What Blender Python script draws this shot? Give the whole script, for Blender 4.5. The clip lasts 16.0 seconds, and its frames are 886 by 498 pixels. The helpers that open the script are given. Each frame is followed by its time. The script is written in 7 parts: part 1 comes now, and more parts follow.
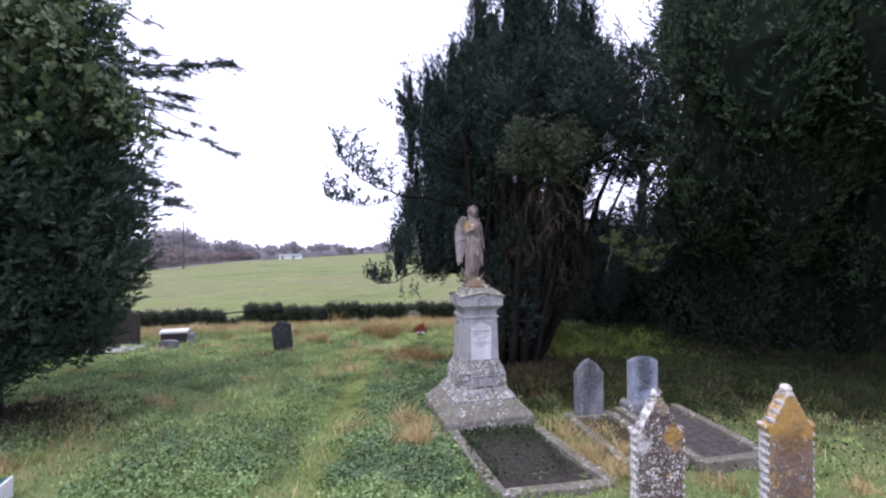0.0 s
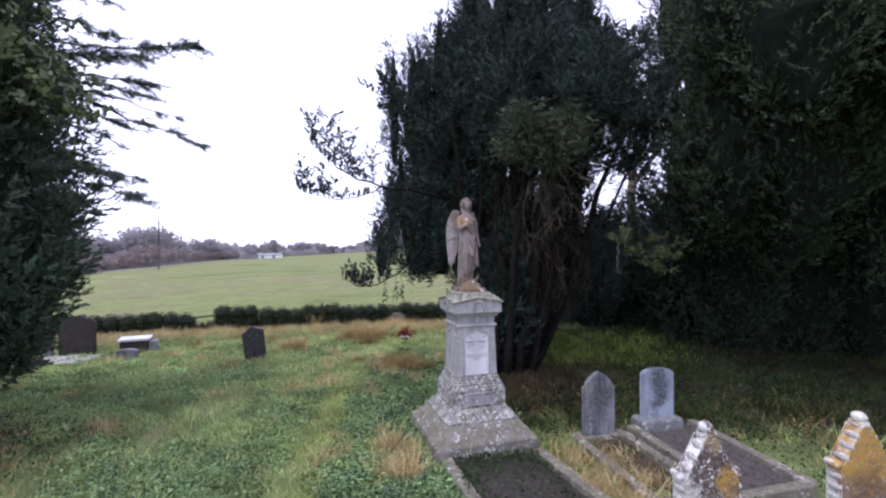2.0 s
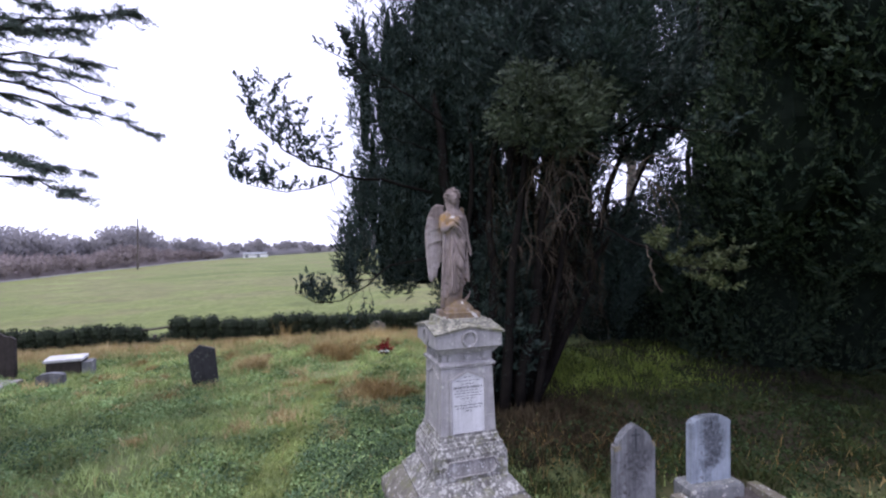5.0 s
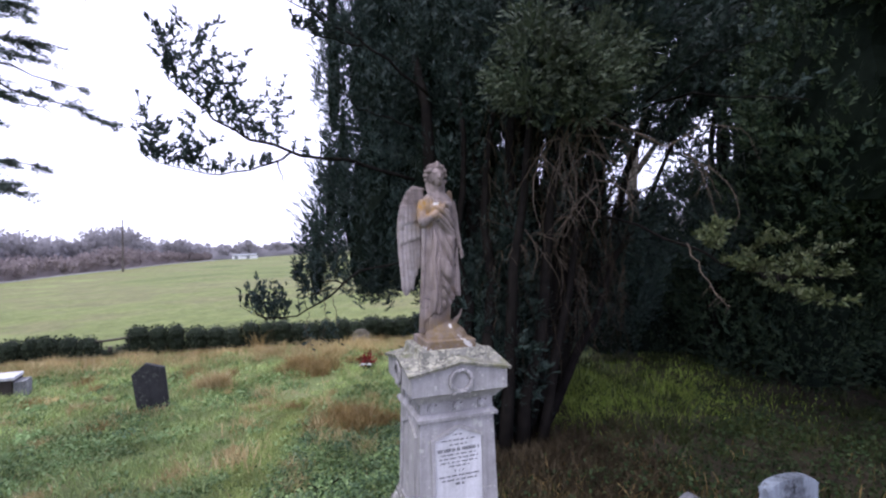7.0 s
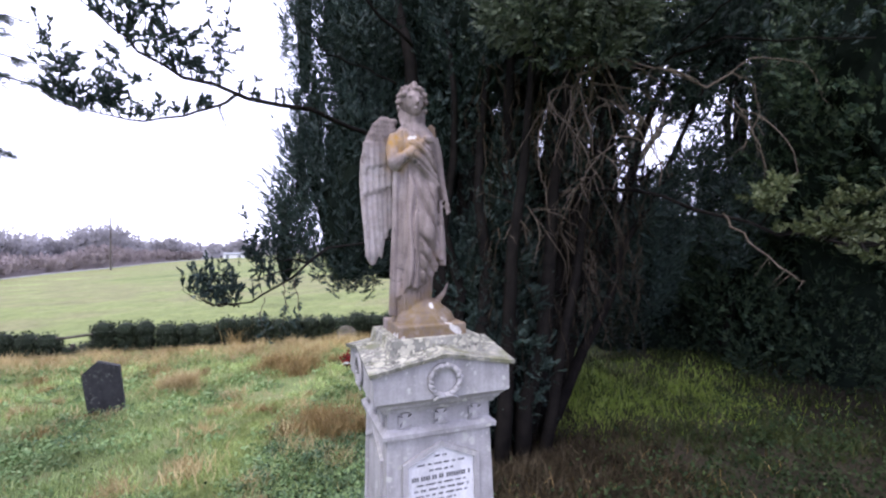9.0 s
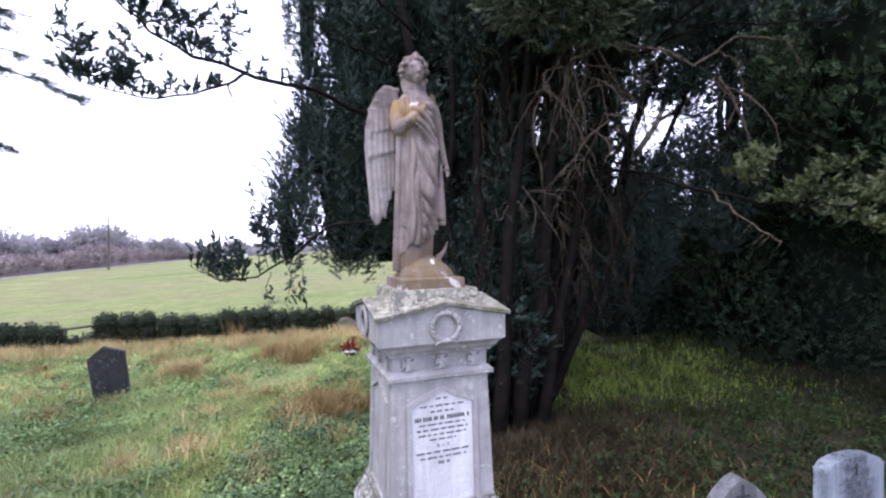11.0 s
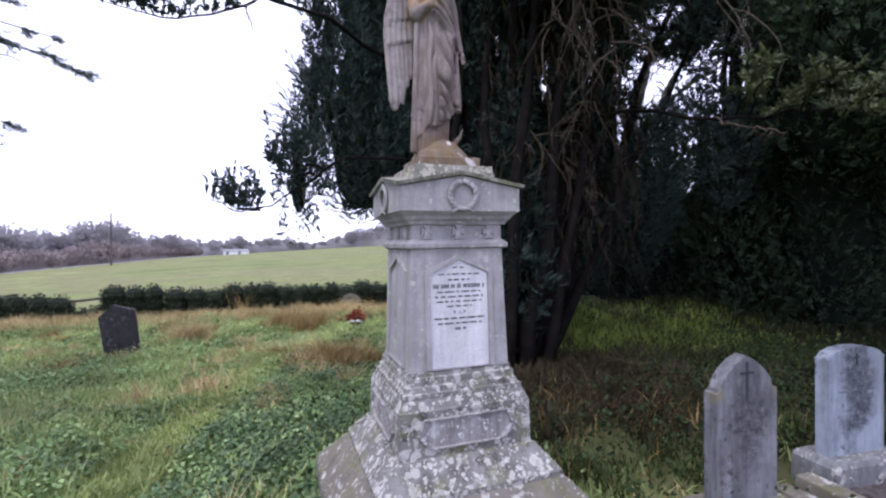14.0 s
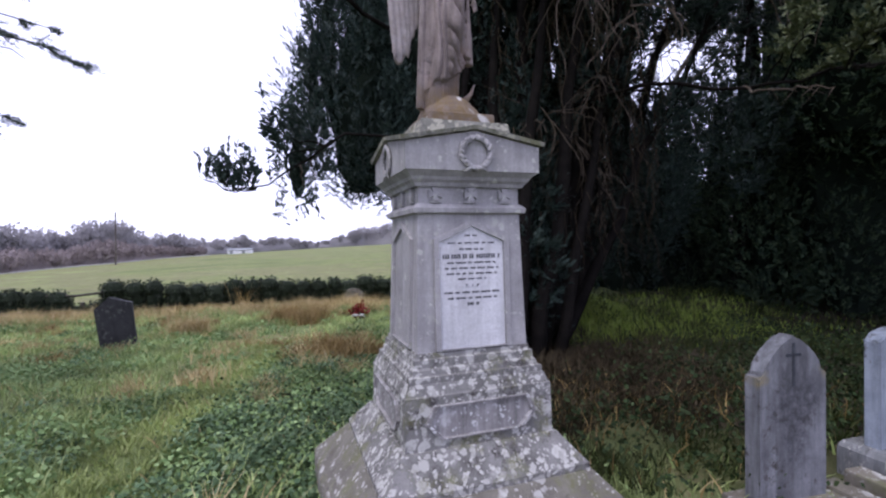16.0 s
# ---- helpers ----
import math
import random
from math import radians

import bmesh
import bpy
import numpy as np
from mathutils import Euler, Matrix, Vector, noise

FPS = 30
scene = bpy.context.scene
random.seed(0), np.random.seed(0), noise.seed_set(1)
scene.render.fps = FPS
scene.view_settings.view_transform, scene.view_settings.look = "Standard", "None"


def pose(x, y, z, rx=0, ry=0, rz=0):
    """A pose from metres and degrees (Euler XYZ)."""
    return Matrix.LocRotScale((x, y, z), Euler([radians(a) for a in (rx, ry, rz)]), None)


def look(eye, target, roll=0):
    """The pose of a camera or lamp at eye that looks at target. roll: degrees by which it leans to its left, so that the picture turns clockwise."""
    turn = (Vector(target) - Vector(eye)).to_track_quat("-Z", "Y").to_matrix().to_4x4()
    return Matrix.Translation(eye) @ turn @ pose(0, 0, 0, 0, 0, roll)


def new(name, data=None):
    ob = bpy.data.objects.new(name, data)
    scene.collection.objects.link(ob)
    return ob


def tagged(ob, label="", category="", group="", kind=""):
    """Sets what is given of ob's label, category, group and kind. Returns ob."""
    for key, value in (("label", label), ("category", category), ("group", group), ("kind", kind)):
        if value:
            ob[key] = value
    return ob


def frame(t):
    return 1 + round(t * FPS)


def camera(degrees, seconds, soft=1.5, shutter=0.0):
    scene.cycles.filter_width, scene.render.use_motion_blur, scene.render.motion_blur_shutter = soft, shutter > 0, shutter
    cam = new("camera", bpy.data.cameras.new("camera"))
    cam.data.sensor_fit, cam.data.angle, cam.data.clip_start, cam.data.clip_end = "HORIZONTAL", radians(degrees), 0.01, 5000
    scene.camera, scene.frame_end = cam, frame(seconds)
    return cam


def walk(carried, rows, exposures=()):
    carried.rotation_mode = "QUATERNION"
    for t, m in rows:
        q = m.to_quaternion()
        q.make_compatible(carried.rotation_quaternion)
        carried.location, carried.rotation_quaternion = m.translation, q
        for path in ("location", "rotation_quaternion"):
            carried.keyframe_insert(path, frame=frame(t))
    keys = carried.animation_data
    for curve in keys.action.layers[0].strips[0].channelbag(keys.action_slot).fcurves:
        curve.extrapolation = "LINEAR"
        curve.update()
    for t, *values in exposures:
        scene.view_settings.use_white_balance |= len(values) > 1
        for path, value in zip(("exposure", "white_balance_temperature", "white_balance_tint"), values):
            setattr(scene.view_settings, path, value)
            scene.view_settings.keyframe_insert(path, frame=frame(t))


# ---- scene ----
cam = camera(86.9, 16.0, soft=2.25)
PATH = [
    (0, (0.277, 0.401, 2.81), (0.203, 2.4, 2.801), -0.3),
    (0.5, (0.254, 0.552, 2.807), (0.201, 2.551, 2.796), -0.4),
    (1, (0.212, 0.748, 2.817), (0.179, 2.748, 2.798), -0.4),
    (1.5, (0.188, 1.031, 2.797), (0.17, 3.031, 2.778), -0.4),
    (2, (0.144, 1.382, 2.808), (0.144, 3.382, 2.792), -0.5),
    (2.5, (0.118, 1.768, 2.812), (0.132, 3.768, 2.805), -0.5),
    (3, (0.091, 2.125, 2.831), (0.115, 4.125, 2.818), -0.5),
    (3.5, (0.091, 2.444, 2.844), (0.121, 4.444, 2.819), -0.7),
    (4, (0.16, 2.717, 2.871), (0.196, 4.716, 2.844), -0.8),
    (6.5, (0.321, 4.224, 2.923), (0.395, 6.223, 2.899), -0.9),
    (7, (0.386, 4.68, 2.887), (0.469, 6.678, 2.863), -1.0),
    (7.5, (0.433, 5.117, 2.793), (0.53, 7.114, 2.772), -0.8),
    (8, (0.464, 5.49, 2.738), (0.565, 7.487, 2.719), -0.9),
    (8.5, (0.485, 5.579, 2.653), (0.593, 7.576, 2.624), -0.8),
    (9, (0.5, 5.59, 2.615), (0.61, 7.587, 2.591), -0.8),
    (11.5, (0.462, 5.364, 2.279), (0.581, 7.361, 2.252), -0.9),
    (12, (0.445, 5.326, 2.155), (0.561, 7.323, 2.125), -0.7),
    (12.5, (0.434, 5.314, 2.053), (0.55, 7.311, 2.023), -0.8),
    (13, (0.433, 5.292, 1.954), (0.549, 7.289, 1.923), -0.8),
    (13.5, (0.386, 5.266, 1.85), (0.5, 7.262, 1.819), -0.8),
    (14, (0.372, 5.31, 1.697), (0.484, 7.307, 1.668), -0.8),
    (14.5, (0.363, 5.484, 1.549), (0.474, 7.48, 1.519), -0.9),
    (15, (0.36, 5.614, 1.489), (0.467, 7.611, 1.459), -1.0),
    (15.5, (0.353, 5.612, 1.493), (0.454, 7.609, 1.459), -0.9),
    (16, (0.35, 5.596, 1.529), (0.447, 7.593, 1.495), -1.0),
]
walk(cam, [(t, look(eye, target, roll)) for t, eye, target, roll in PATH], exposures=[(0.0, 0.9), (4.0, 0.68), (7.0, 0.9), (8.0, 1.1), (9.0, 1.35), (12.5, 1.2), (14.5, 0.8), (16.0, 0.63)])

# ---- sky: bright overcast, late afternoon ----
world = bpy.data.worlds.new("overcast_sky")
scene.world = world
world.use_nodes = True
wn, wl = world.node_tree.nodes, world.node_tree.links
sky = wn.new("ShaderNodeTexSky")
sky.sky_type = "NISHITA"
sky.sun_disc = False
sky.sun_elevation, sky.sun_rotation = radians(65), radians(-40)
sky_gain = wn.new("ShaderNodeMixRGB")
sky_gain.blend_type = "MULTIPLY"
sky_gain.inputs[0].default_value = 1.0
sky_gain.inputs[2].default_value = (0.10, 0.10, 0.10, 1)
cloud = wn.new("ShaderNodeMixRGB")
cloud.inputs[0].default_value = 0.86
cloud.inputs[2].default_value = (0.97, 0.985, 1.42, 1)
wl.new(sky.outputs[0], sky_gain.inputs[1])
wl.new(sky_gain.outputs[0], cloud.inputs[1])
wl.new(cloud.outputs[0], wn["Background"].inputs[0])
wn["Background"].inputs[1].default_value = 1.0

sun = new("sun", bpy.data.lights.new("sun", "SUN"))
sun.data.energy, sun.data.angle, sun.data.color = 1.4, radians(30), (1.0, 0.97, 0.95)
sun.matrix_world = look((-14, -8, 40), (0, 8, 0))


# ---- materials ----
def material(name, rough=0.8, metal=0.0):
    m = bpy.data.materials.new(name)
    m.use_nodes = True
    n, l = m.node_tree.nodes, m.node_tree.links
    b = n["Principled BSDF"]
    b.inputs["Roughness"].default_value = rough
    b.inputs["Metallic"].default_value = metal
    b.inputs["Specular IOR Level"].default_value = 0.25
    return m, n, l, b


def noise_node(n, l, scale, detail=6.0, rough=0.6, vec=None):
    t = n.new("ShaderNodeTexNoise")
    t.inputs["Scale"].default_value = scale
    t.inputs["Detail"].default_value = detail
    t.inputs["Roughness"].default_value = rough
    if vec is not None:
        l.new(vec, t.inputs["Vector"])
    return t.outputs["Fac"]


def ramp(n, l, fac, stops):
    r = n.new("ShaderNodeValToRGB")
    while len(r.color_ramp.elements) < len(stops):
        r.color_ramp.elements.new(0.5)
    for e, (p, c) in zip(r.color_ramp.elements, stops):
        e.position, e.color = p, (*c, 1) if len(c) == 3 else (c[0], c[0], c[0], 1)
    l.new(fac, r.inputs[0])
    return r.outputs[0]


def mix(n, l, fac, a, b, mode="MIX"):
    x = n.new("ShaderNodeMixRGB")
    x.blend_type = mode
    for socket, v in zip(x.inputs, (fac, a, b)):
        if isinstance(v, (int, float)):
            socket.default_value = v
        elif isinstance(v, tuple):
            socket.default_value = (*v, 1)
        else:
            l.new(v, socket)
    return x.outputs[0]


def bump(n, l, b, height, strength, dist):
    x = n.new("ShaderNodeBump")
    x.inputs["Strength"].default_value = strength
    x.inputs["Distance"].default_value = dist
    l.new(height, x.inputs["Height"])
    l.new(x.outputs[0], b.inputs["Normal"])


def coords(n):
    return n.new("ShaderNodeTexCoord").outputs["Object"]


def stone(name, light, dark, lichen=0.0, spots=(0.46, 0.45, 0.43), gold=0.0, moss=0.0, streak=0.3, scale=1.0, black=0.0, side=0.0):
    """Weathered stone: mottling, rain streaks, pale lichen rosettes, yellow lichen and moss in patches."""
    m, n, l, b = material(name, 0.85)
    v = coords(n)
    col = ramp(n, l, noise_node(n, l, 6 * scale, 8, 0.65, v), [(0.3, dark), (0.7, light)])
    stretch = n.new("ShaderNodeMapping")
    stretch.inputs["Scale"].default_value = (9, 9, 0.9)
    l.new(v, stretch.inputs[0])
    runs = ramp(n, l, noise_node(n, l, 1.6, 4, 0.6, stretch.outputs[0]), [(0.42, (0.55,)), (0.62, (1.0,))])
    col = mix(n, l, streak, col, mix(n, l, 1.0, col, runs, "MULTIPLY"))
    grain = noise_node(n, l, 90, 4, 0.7, v)
    col = mix(n, l, 0.35, col, ramp(n, l, grain, [(0.3, (0.5,)), (0.7, (1.0,))]), "MULTIPLY")
    if black:
        dirt = ramp(n, l, noise_node(n, l, 11 * scale, 6, 0.7, v), [(0.62 - 0.2 * black, (0,)), (0.72 - 0.2 * black, (1,))])
        col = mix(n, l, dirt, col, (0.055, 0.05, 0.048))
    if lichen:
        warp = mix(n, l, 0.06, v, n_color(n, l, 14, v))
        for s, th in ((13 * scale, 0.32), (24 * scale, 0.34), (46 * scale, 0.32)):
            vo = n.new("ShaderNodeTexVoronoi")
            vo.inputs["Scale"].default_value = s
            l.new(warp, vo.inputs["Vector"])
            disc = ramp(n, l, vo.outputs["Distance"], [(th, (1,)), (th + 0.07, (0,))])
            pick = ramp(n, l, noise_node(n, l, s * 0.35, 3, 0.6, v), [(0.60 - 0.22 * lichen, (0,)), (0.66 - 0.22 * lichen, (1,))])
            tone = mix(n, l, vo.outputs["Color"], tuple(0.62 * c for c in spots), spots)
            col = mix(n, l, mix(n, l, 1.0, disc, pick, "MULTIPLY"), col, tone)
    if gold:
        g = ramp(n, l, noise_node(n, l, 4.5 * scale, 7, 0.7, v), [(0.62 - 0.2 * gold, (0,)), (0.7 - 0.2 * gold, (1,))])
        col = mix(n, l, mix(n, l, 1.0, g, (0.85, 0.85, 0.85), "MULTIPLY"), col, (0.33, 0.19, 0.035))
    if moss:
        g = ramp(n, l, noise_node(n, l, 7 * scale, 6, 0.7, v), [(0.58 - 0.2 * moss, (0,)), (0.72 - 0.2 * moss, (1,))])
        col = mix(n, l, mix(n, l, 1.0, g, (0.8, 0.8, 0.8), "MULTIPLY"), col, (0.125, 0.125, 0.065))
    if side:
        sep = n.new("ShaderNodeSeparateXYZ")
        l.new(n.new("ShaderNodeTexCoord").outputs["Normal"], sep.inputs[0])
        west = n.new("ShaderNodeMapRange")
        west.inputs[1].default_value, west.inputs[2].default_value = -0.3, -0.75
        l.new(sep.outputs[0], west.inputs[0])
        crust = ramp(n, l, noise_node(n, l, 16, 6, 0.7, v), [(0.40, (0,)), (0.5, (side,))])
        col = mix(n, l, mix(n, l, 1.0, west.outputs[0], crust, "MULTIPLY"), col, (0.62, 0.61, 0.6))
    l.new(col, b.inputs["Base Color"])
    bump(n, l, b, noise_node(n, l, 38, 8, 0.7, v), 0.5, 0.012)
    return m


def n_color(n, l, scale, vec):
    t = n.new("ShaderNodeTexNoise")
    t.inputs["Scale"].default_value = scale
    l.new(vec, t.inputs["Vector"])
    return t.outputs["Color"]


def leaf(name, a, b2, c, patch=0.9, rough=0.55, translucent=0.12, vary=(0.6, 1.25), gloss=0.3):
    """Foliage: tone by the single leaf and by large patches."""
    m, n, l, b = material(name, rough)
    isl = n.new("ShaderNodeNewGeometry").outputs["Random Per Island"]
    big = noise_node(n, l, patch, 3, 0.6, coords(n))
    col = ramp(n, l, isl, [(0.0, a), (0.55, b2), (1.0, c)])
    tone = ramp(n, l, big, [(0.32, (vary[0],)), (0.68, (vary[1],))])
    col = mix(n, l, 1.0, col, tone, "MULTIPLY")
    l.new(col, b.inputs["Base Color"])
    b.inputs["Specular IOR Level"].default_value = gloss
    tr = n.new("ShaderNodeBsdfTranslucent")
    l.new(col, tr.inputs[0])
    mx = n.new("ShaderNodeMixShader")
    mx.inputs[0].default_value = translucent
    l.new(b.outputs[0], mx.inputs[1])
    l.new(tr.outputs[0], mx.inputs[2])
    l.new(mx.outputs[0], n["Material Output"].inputs[0])
    return m


def plain(name, a, b2, scale=12, rough=0.7, relief=0.3, metal=0.0):
    m, n, l, b = material(name, rough, metal)
    v = coords(n)
    col = ramp(n, l, noise_node(n, l, scale, 7, 0.65, v), [(0.3, a), (0.7, b2)])
    l.new(col, b.inputs["Base Color"])
    bump(n, l, b, noise_node(n, l, scale * 5, 6, 0.7, v), relief, 0.01)
    return m


STONE_UP = stone("weathered_limestone", (0.425, 0.41, 0.42), (0.28, 0.268, 0.276), lichen=0.12, streak=0.5)
STONE_LOW = stone("lichened_limestone", (0.27, 0.262, 0.258), (0.12, 0.115, 0.11), lichen=0.78, moss=0.25, streak=0.4, black=0.38)
STONE_PANEL = stone("streaked_panel_stone", (0.46, 0.44, 0.445), (0.22, 0.205, 0.205), lichen=0.3, spots=(0.6, 0.59, 0.6), streak=1.0, black=0.12)
STONE_BASE = stone("mossy_limestone", (0.215, 0.20, 0.172), (0.115, 0.105, 0.09), lichen=0.28, moss=0.34, streak=0.2, black=0.15)
STONE_ROOF = stone("mossy_coping", (0.30, 0.29, 0.26), (0.14, 0.137, 0.118), lichen=0.7, spots=(0.42, 0.40, 0.33), moss=0.42, streak=0.1, black=0.4)
STONE_STATUE = stone("statue_sandstone", (0.325, 0.268, 0.258), (0.165, 0.132, 0.124), lichen=0.0, gold=0.0, streak=0.8, black=0.12)
MARBLE = stone("white_marble", (0.68, 0.675, 0.705), (0.52, 0.515, 0.54), streak=0.35)
SLATE = stone("dark_slate", (0.06, 0.061, 0.065), (0.03, 0.03, 0.033), lichen=0.02, spots=(0.16, 0.16, 0.15), streak=0.4)
GREY_HS = stone("grey_headstone", (0.27, 0.275, 0.30), (0.13, 0.132, 0.145), streak=1.0, black=0.3)
WHITE_HS = stone("pale_headstone", (0.36, 0.405, 0.48), (0.22, 0.25, 0.30), streak=0.7, black=0.12)
FOOT_HS = stone("grey_headstone_base", (0.27, 0.275, 0.29), (0.15, 0.155, 0.16), lichen=0.2, streak=0.6, black=0.2)
BROWN_HS = stone("brown_headstone", (0.062, 0.052, 0.048), (0.03, 0.026, 0.024), streak=0.6)
GOTHIC_A = stone("lichened_gothic_stone", (0.14, 0.10, 0.088), (0.05, 0.038, 0.034), lichen=0.42, spots=(0.60, 0.58, 0.57), gold=0.10, streak=0.3, scale=2.1, side=1.0, black=0.2)
GOTHIC_B = stone("gold_lichened_gothic_stone", (0.27, 0.185, 0.14), (0.11, 0.078, 0.062), lichen=0.25, spots=(0.58, 0.56, 0.53), gold=0.40, streak=0.2, scale=1.3, side=1.0, black=0.25)
LICHEN = stone("white_lichen_crust", (0.60, 0.59, 0.585), (0.30, 0.27, 0.25), streak=0.2, black=0.35, scale=4.0)
KERB = stone("kerb_stone", (0.235, 0.212, 0.18), (0.11, 0.098, 0.08), lichen=0.25, moss=0.4, streak=0.1)
LETTER = plain("lead_letters", (0.06, 0.06, 0.07), (0.14, 0.14, 0.15), 60, 0.6)
FAINT_INK = plain("faint_inscription", (0.06, 0.066, 0.08), (0.12, 0.13, 0.15), 30, 0.7)
DARK_INK = plain("dark_inscription", (0.016, 0.018, 0.024), (0.05, 0.055, 0.066), 30, 0.7)
GRAVEL = plain("dark_gravel_soil", (0.012, 0.011, 0.010), (0.075, 0.066, 0.058), 24, 0.95, 1.0)
LITTER = plain("leaf_litter_soil", (0.025, 0.018, 0.013), (0.10, 0.07, 0.045), 16, 0.95, 1.0)
MID_GRAVEL = plain("grey_gravel", (0.032, 0.027, 0.027), (0.125, 0.108, 0.108), 20, 0.95, 1.0)
PALE_GRAVEL = plain("pale_gravel", (0.22, 0.21, 0.20), (0.42, 0.41, 0.40), 60, 0.95, 1.0)
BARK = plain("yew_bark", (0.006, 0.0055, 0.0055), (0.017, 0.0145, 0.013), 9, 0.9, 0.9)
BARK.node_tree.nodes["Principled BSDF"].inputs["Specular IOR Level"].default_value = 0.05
DEADWOOD = plain("dead_twig", (0.038, 0.029, 0.022), (0.115, 0.092, 0.07), 14, 0.9, 0.5)
HANG_TWIG = plain("brown_twig", (0.02, 0.015, 0.010), (0.06, 0.044, 0.028), 14, 0.9, 0.5)
POST_WOOD = plain("weathered_wood", (0.05, 0.042, 0.036), (0.12, 0.105, 0.09), 14, 0.85, 0.5)
WHITE_PAINT = plain("white_painted_wall", (0.62, 0.62, 0.63), (0.8, 0.8, 0.8), 2, 0.7, 0.1)
ROOF_GREY = plain("grey_sheet_roof", (0.16, 0.17, 0.18), (0.25, 0.26, 0.27), 1, 0.5, 0.1)
RED = plain("red_petals", (0.15, 0.006, 0.010), (0.26, 0.015, 0.018), 40, 0.6)
POT = plain("dark_pot", (0.02, 0.02, 0.02), (0.05, 0.045, 0.04), 20, 0.5)
WHITE_CLOTH = plain("white_ribbon", (0.6, 0.6, 0.6), (0.8, 0.8, 0.8), 20, 0.7)
TEAL = plain("teal_plastic", (0.01, 0.06, 0.065), (0.02, 0.09, 0.095), 10, 0.4, 0.05)

YEW = leaf("yew_foliage", (0.013, 0.026, 0.022), (0.027, 0.046, 0.040), (0.058, 0.080, 0.070), gloss=0.2)
YEW_SIDE = leaf("side_yew_foliage", (0.015, 0.029, 0.020), (0.034, 0.056, 0.034), (0.074, 0.100, 0.056), gloss=0.12)
YEW_LIGHT = leaf("yew_branch_foliage", (0.030, 0.045, 0.018), (0.060, 0.078, 0.029), (0.108, 0.118, 0.050), patch=2.0)
YEW_MID = leaf("yew_olive_foliage", (0.024, 0.038, 0.022), (0.050, 0.068, 0.040), (0.095, 0.112, 0.068), patch=2.0, gloss=0.2)
LEFT_LEAF = leaf("cypress_foliage", (0.018, 0.036, 0.023), (0.033, 0.058, 0.036), (0.06, 0.09, 0.055), patch=1.1)
IVY_LIGHT = leaf("ivy_foliage", (0.05, 0.075, 0.035), (0.095, 0.13, 0.06), (0.17, 0.21, 0.10), patch=1.5)
CEDAR = leaf("cedar_needles", (0.020, 0.036, 0.028), (0.035, 0.055, 0.045), (0.06, 0.085, 0.07))
# Filler for the crown cores: the shade between leaves is painted near black.
SHADE_CORE = plain("crown_shade_fill", (0.006, 0.009, 0.007), (0.016, 0.023, 0.017), 7, 0.95, 1.0)
SHADE_CORE.node_tree.nodes["Principled BSDF"].inputs["Specular IOR Level"].default_value = 0.02
HEDGE_SHADE = plain("hedge_shade_fill", (0.008, 0.012, 0.007), (0.02, 0.03, 0.015), 9, 0.9, 1.0)
HEDGE = leaf("hedge_leaves", (0.012, 0.02, 0.010), (0.024, 0.038, 0.018), (0.05, 0.066, 0.033), patch=1.5)
GRASS = leaf("grass_blades", (0.205, 0.265, 0.098), (0.295, 0.37, 0.14), (0.40, 0.465, 0.205), patch=0.8, vary=(0.5, 1.5), gloss=0.2, translucent=0.25)
STRAW = leaf("dry_grass", (0.37, 0.275, 0.125), (0.48, 0.375, 0.185), (0.60, 0.49, 0.28), patch=0.7, translucent=0.25)
WEED = leaf("ground_ivy_leaves", (0.115, 0.185, 0.07), (0.19, 0.28, 0.115), (0.30, 0.40, 0.185), patch=0.7, rough=0.6, vary=(0.5, 1.45), gloss=0.1, translucent=0.2)
DARK_WEED = leaf("dark_nettle_leaves", (0.07, 0.12, 0.06), (0.115, 0.18, 0.095), (0.19, 0.27, 0.15), patch=0.9, rough=0.6, gloss=0.1, translucent=0.15)
# Dead brown weeds, toned down further for the shaded ground under the trees.
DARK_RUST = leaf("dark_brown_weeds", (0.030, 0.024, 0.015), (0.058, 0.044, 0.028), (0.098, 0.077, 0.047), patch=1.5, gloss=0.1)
# Grass under the yews: their shade is painted into this darker green.
SHADED_GRASS = leaf("shaded_grass", (0.029, 0.044, 0.014), (0.050, 0.067, 0.021), (0.085, 0.090, 0.036), patch=1.2, gloss=0.1)
PATH_GRASS = leaf("path_grass", (0.25, 0.315, 0.105), (0.33, 0.395, 0.142), (0.42, 0.465, 0.20), patch=1.0, translucent=0.25, gloss=0.15)
# Nettles and small weeds, kept near black: canopy shade is in the colour.
SHADED_WEED = leaf("shaded_weed_leaves", (0.016, 0.030, 0.012), (0.030, 0.050, 0.020), (0.055, 0.080, 0.034), patch=1.2, gloss=0.1)
# Mossy grass; light falling through the canopy is painted into its bright tone.
LIT_MOSS = leaf("lit_moss_grass", (0.18, 0.25, 0.045), (0.28, 0.37, 0.075), (0.40, 0.48, 0.12), patch=1.5, translucent=0.3)
RUST = leaf("brown_weeds", (0.18, 0.118, 0.044), (0.275, 0.19, 0.075), (0.39, 0.285, 0.125), patch=1.2)
# Far woods and scrub: distance haze is painted in as paler, greyer colours.
HAZED_WOOD = leaf("hazed_far_wood", (0.30, 0.288, 0.30), (0.325, 0.31, 0.322), (0.35, 0.334, 0.346), patch=0.03, rough=1.0, translucent=0.45, gloss=0.0)
HAZED_SCRUB = leaf("hazed_scrub_twigs", (0.285, 0.242, 0.24), (0.31, 0.264, 0.262), (0.335, 0.287, 0.283), patch=0.05, rough=1.0, translucent=0.4, gloss=0.0)
HAZED_EVERGREEN = leaf("hazed_evergreens", (0.40, 0.40, 0.44), (0.42, 0.42, 0.46), (0.45, 0.45, 0.49), patch=0.03, rough=0.95, translucent=0.3)


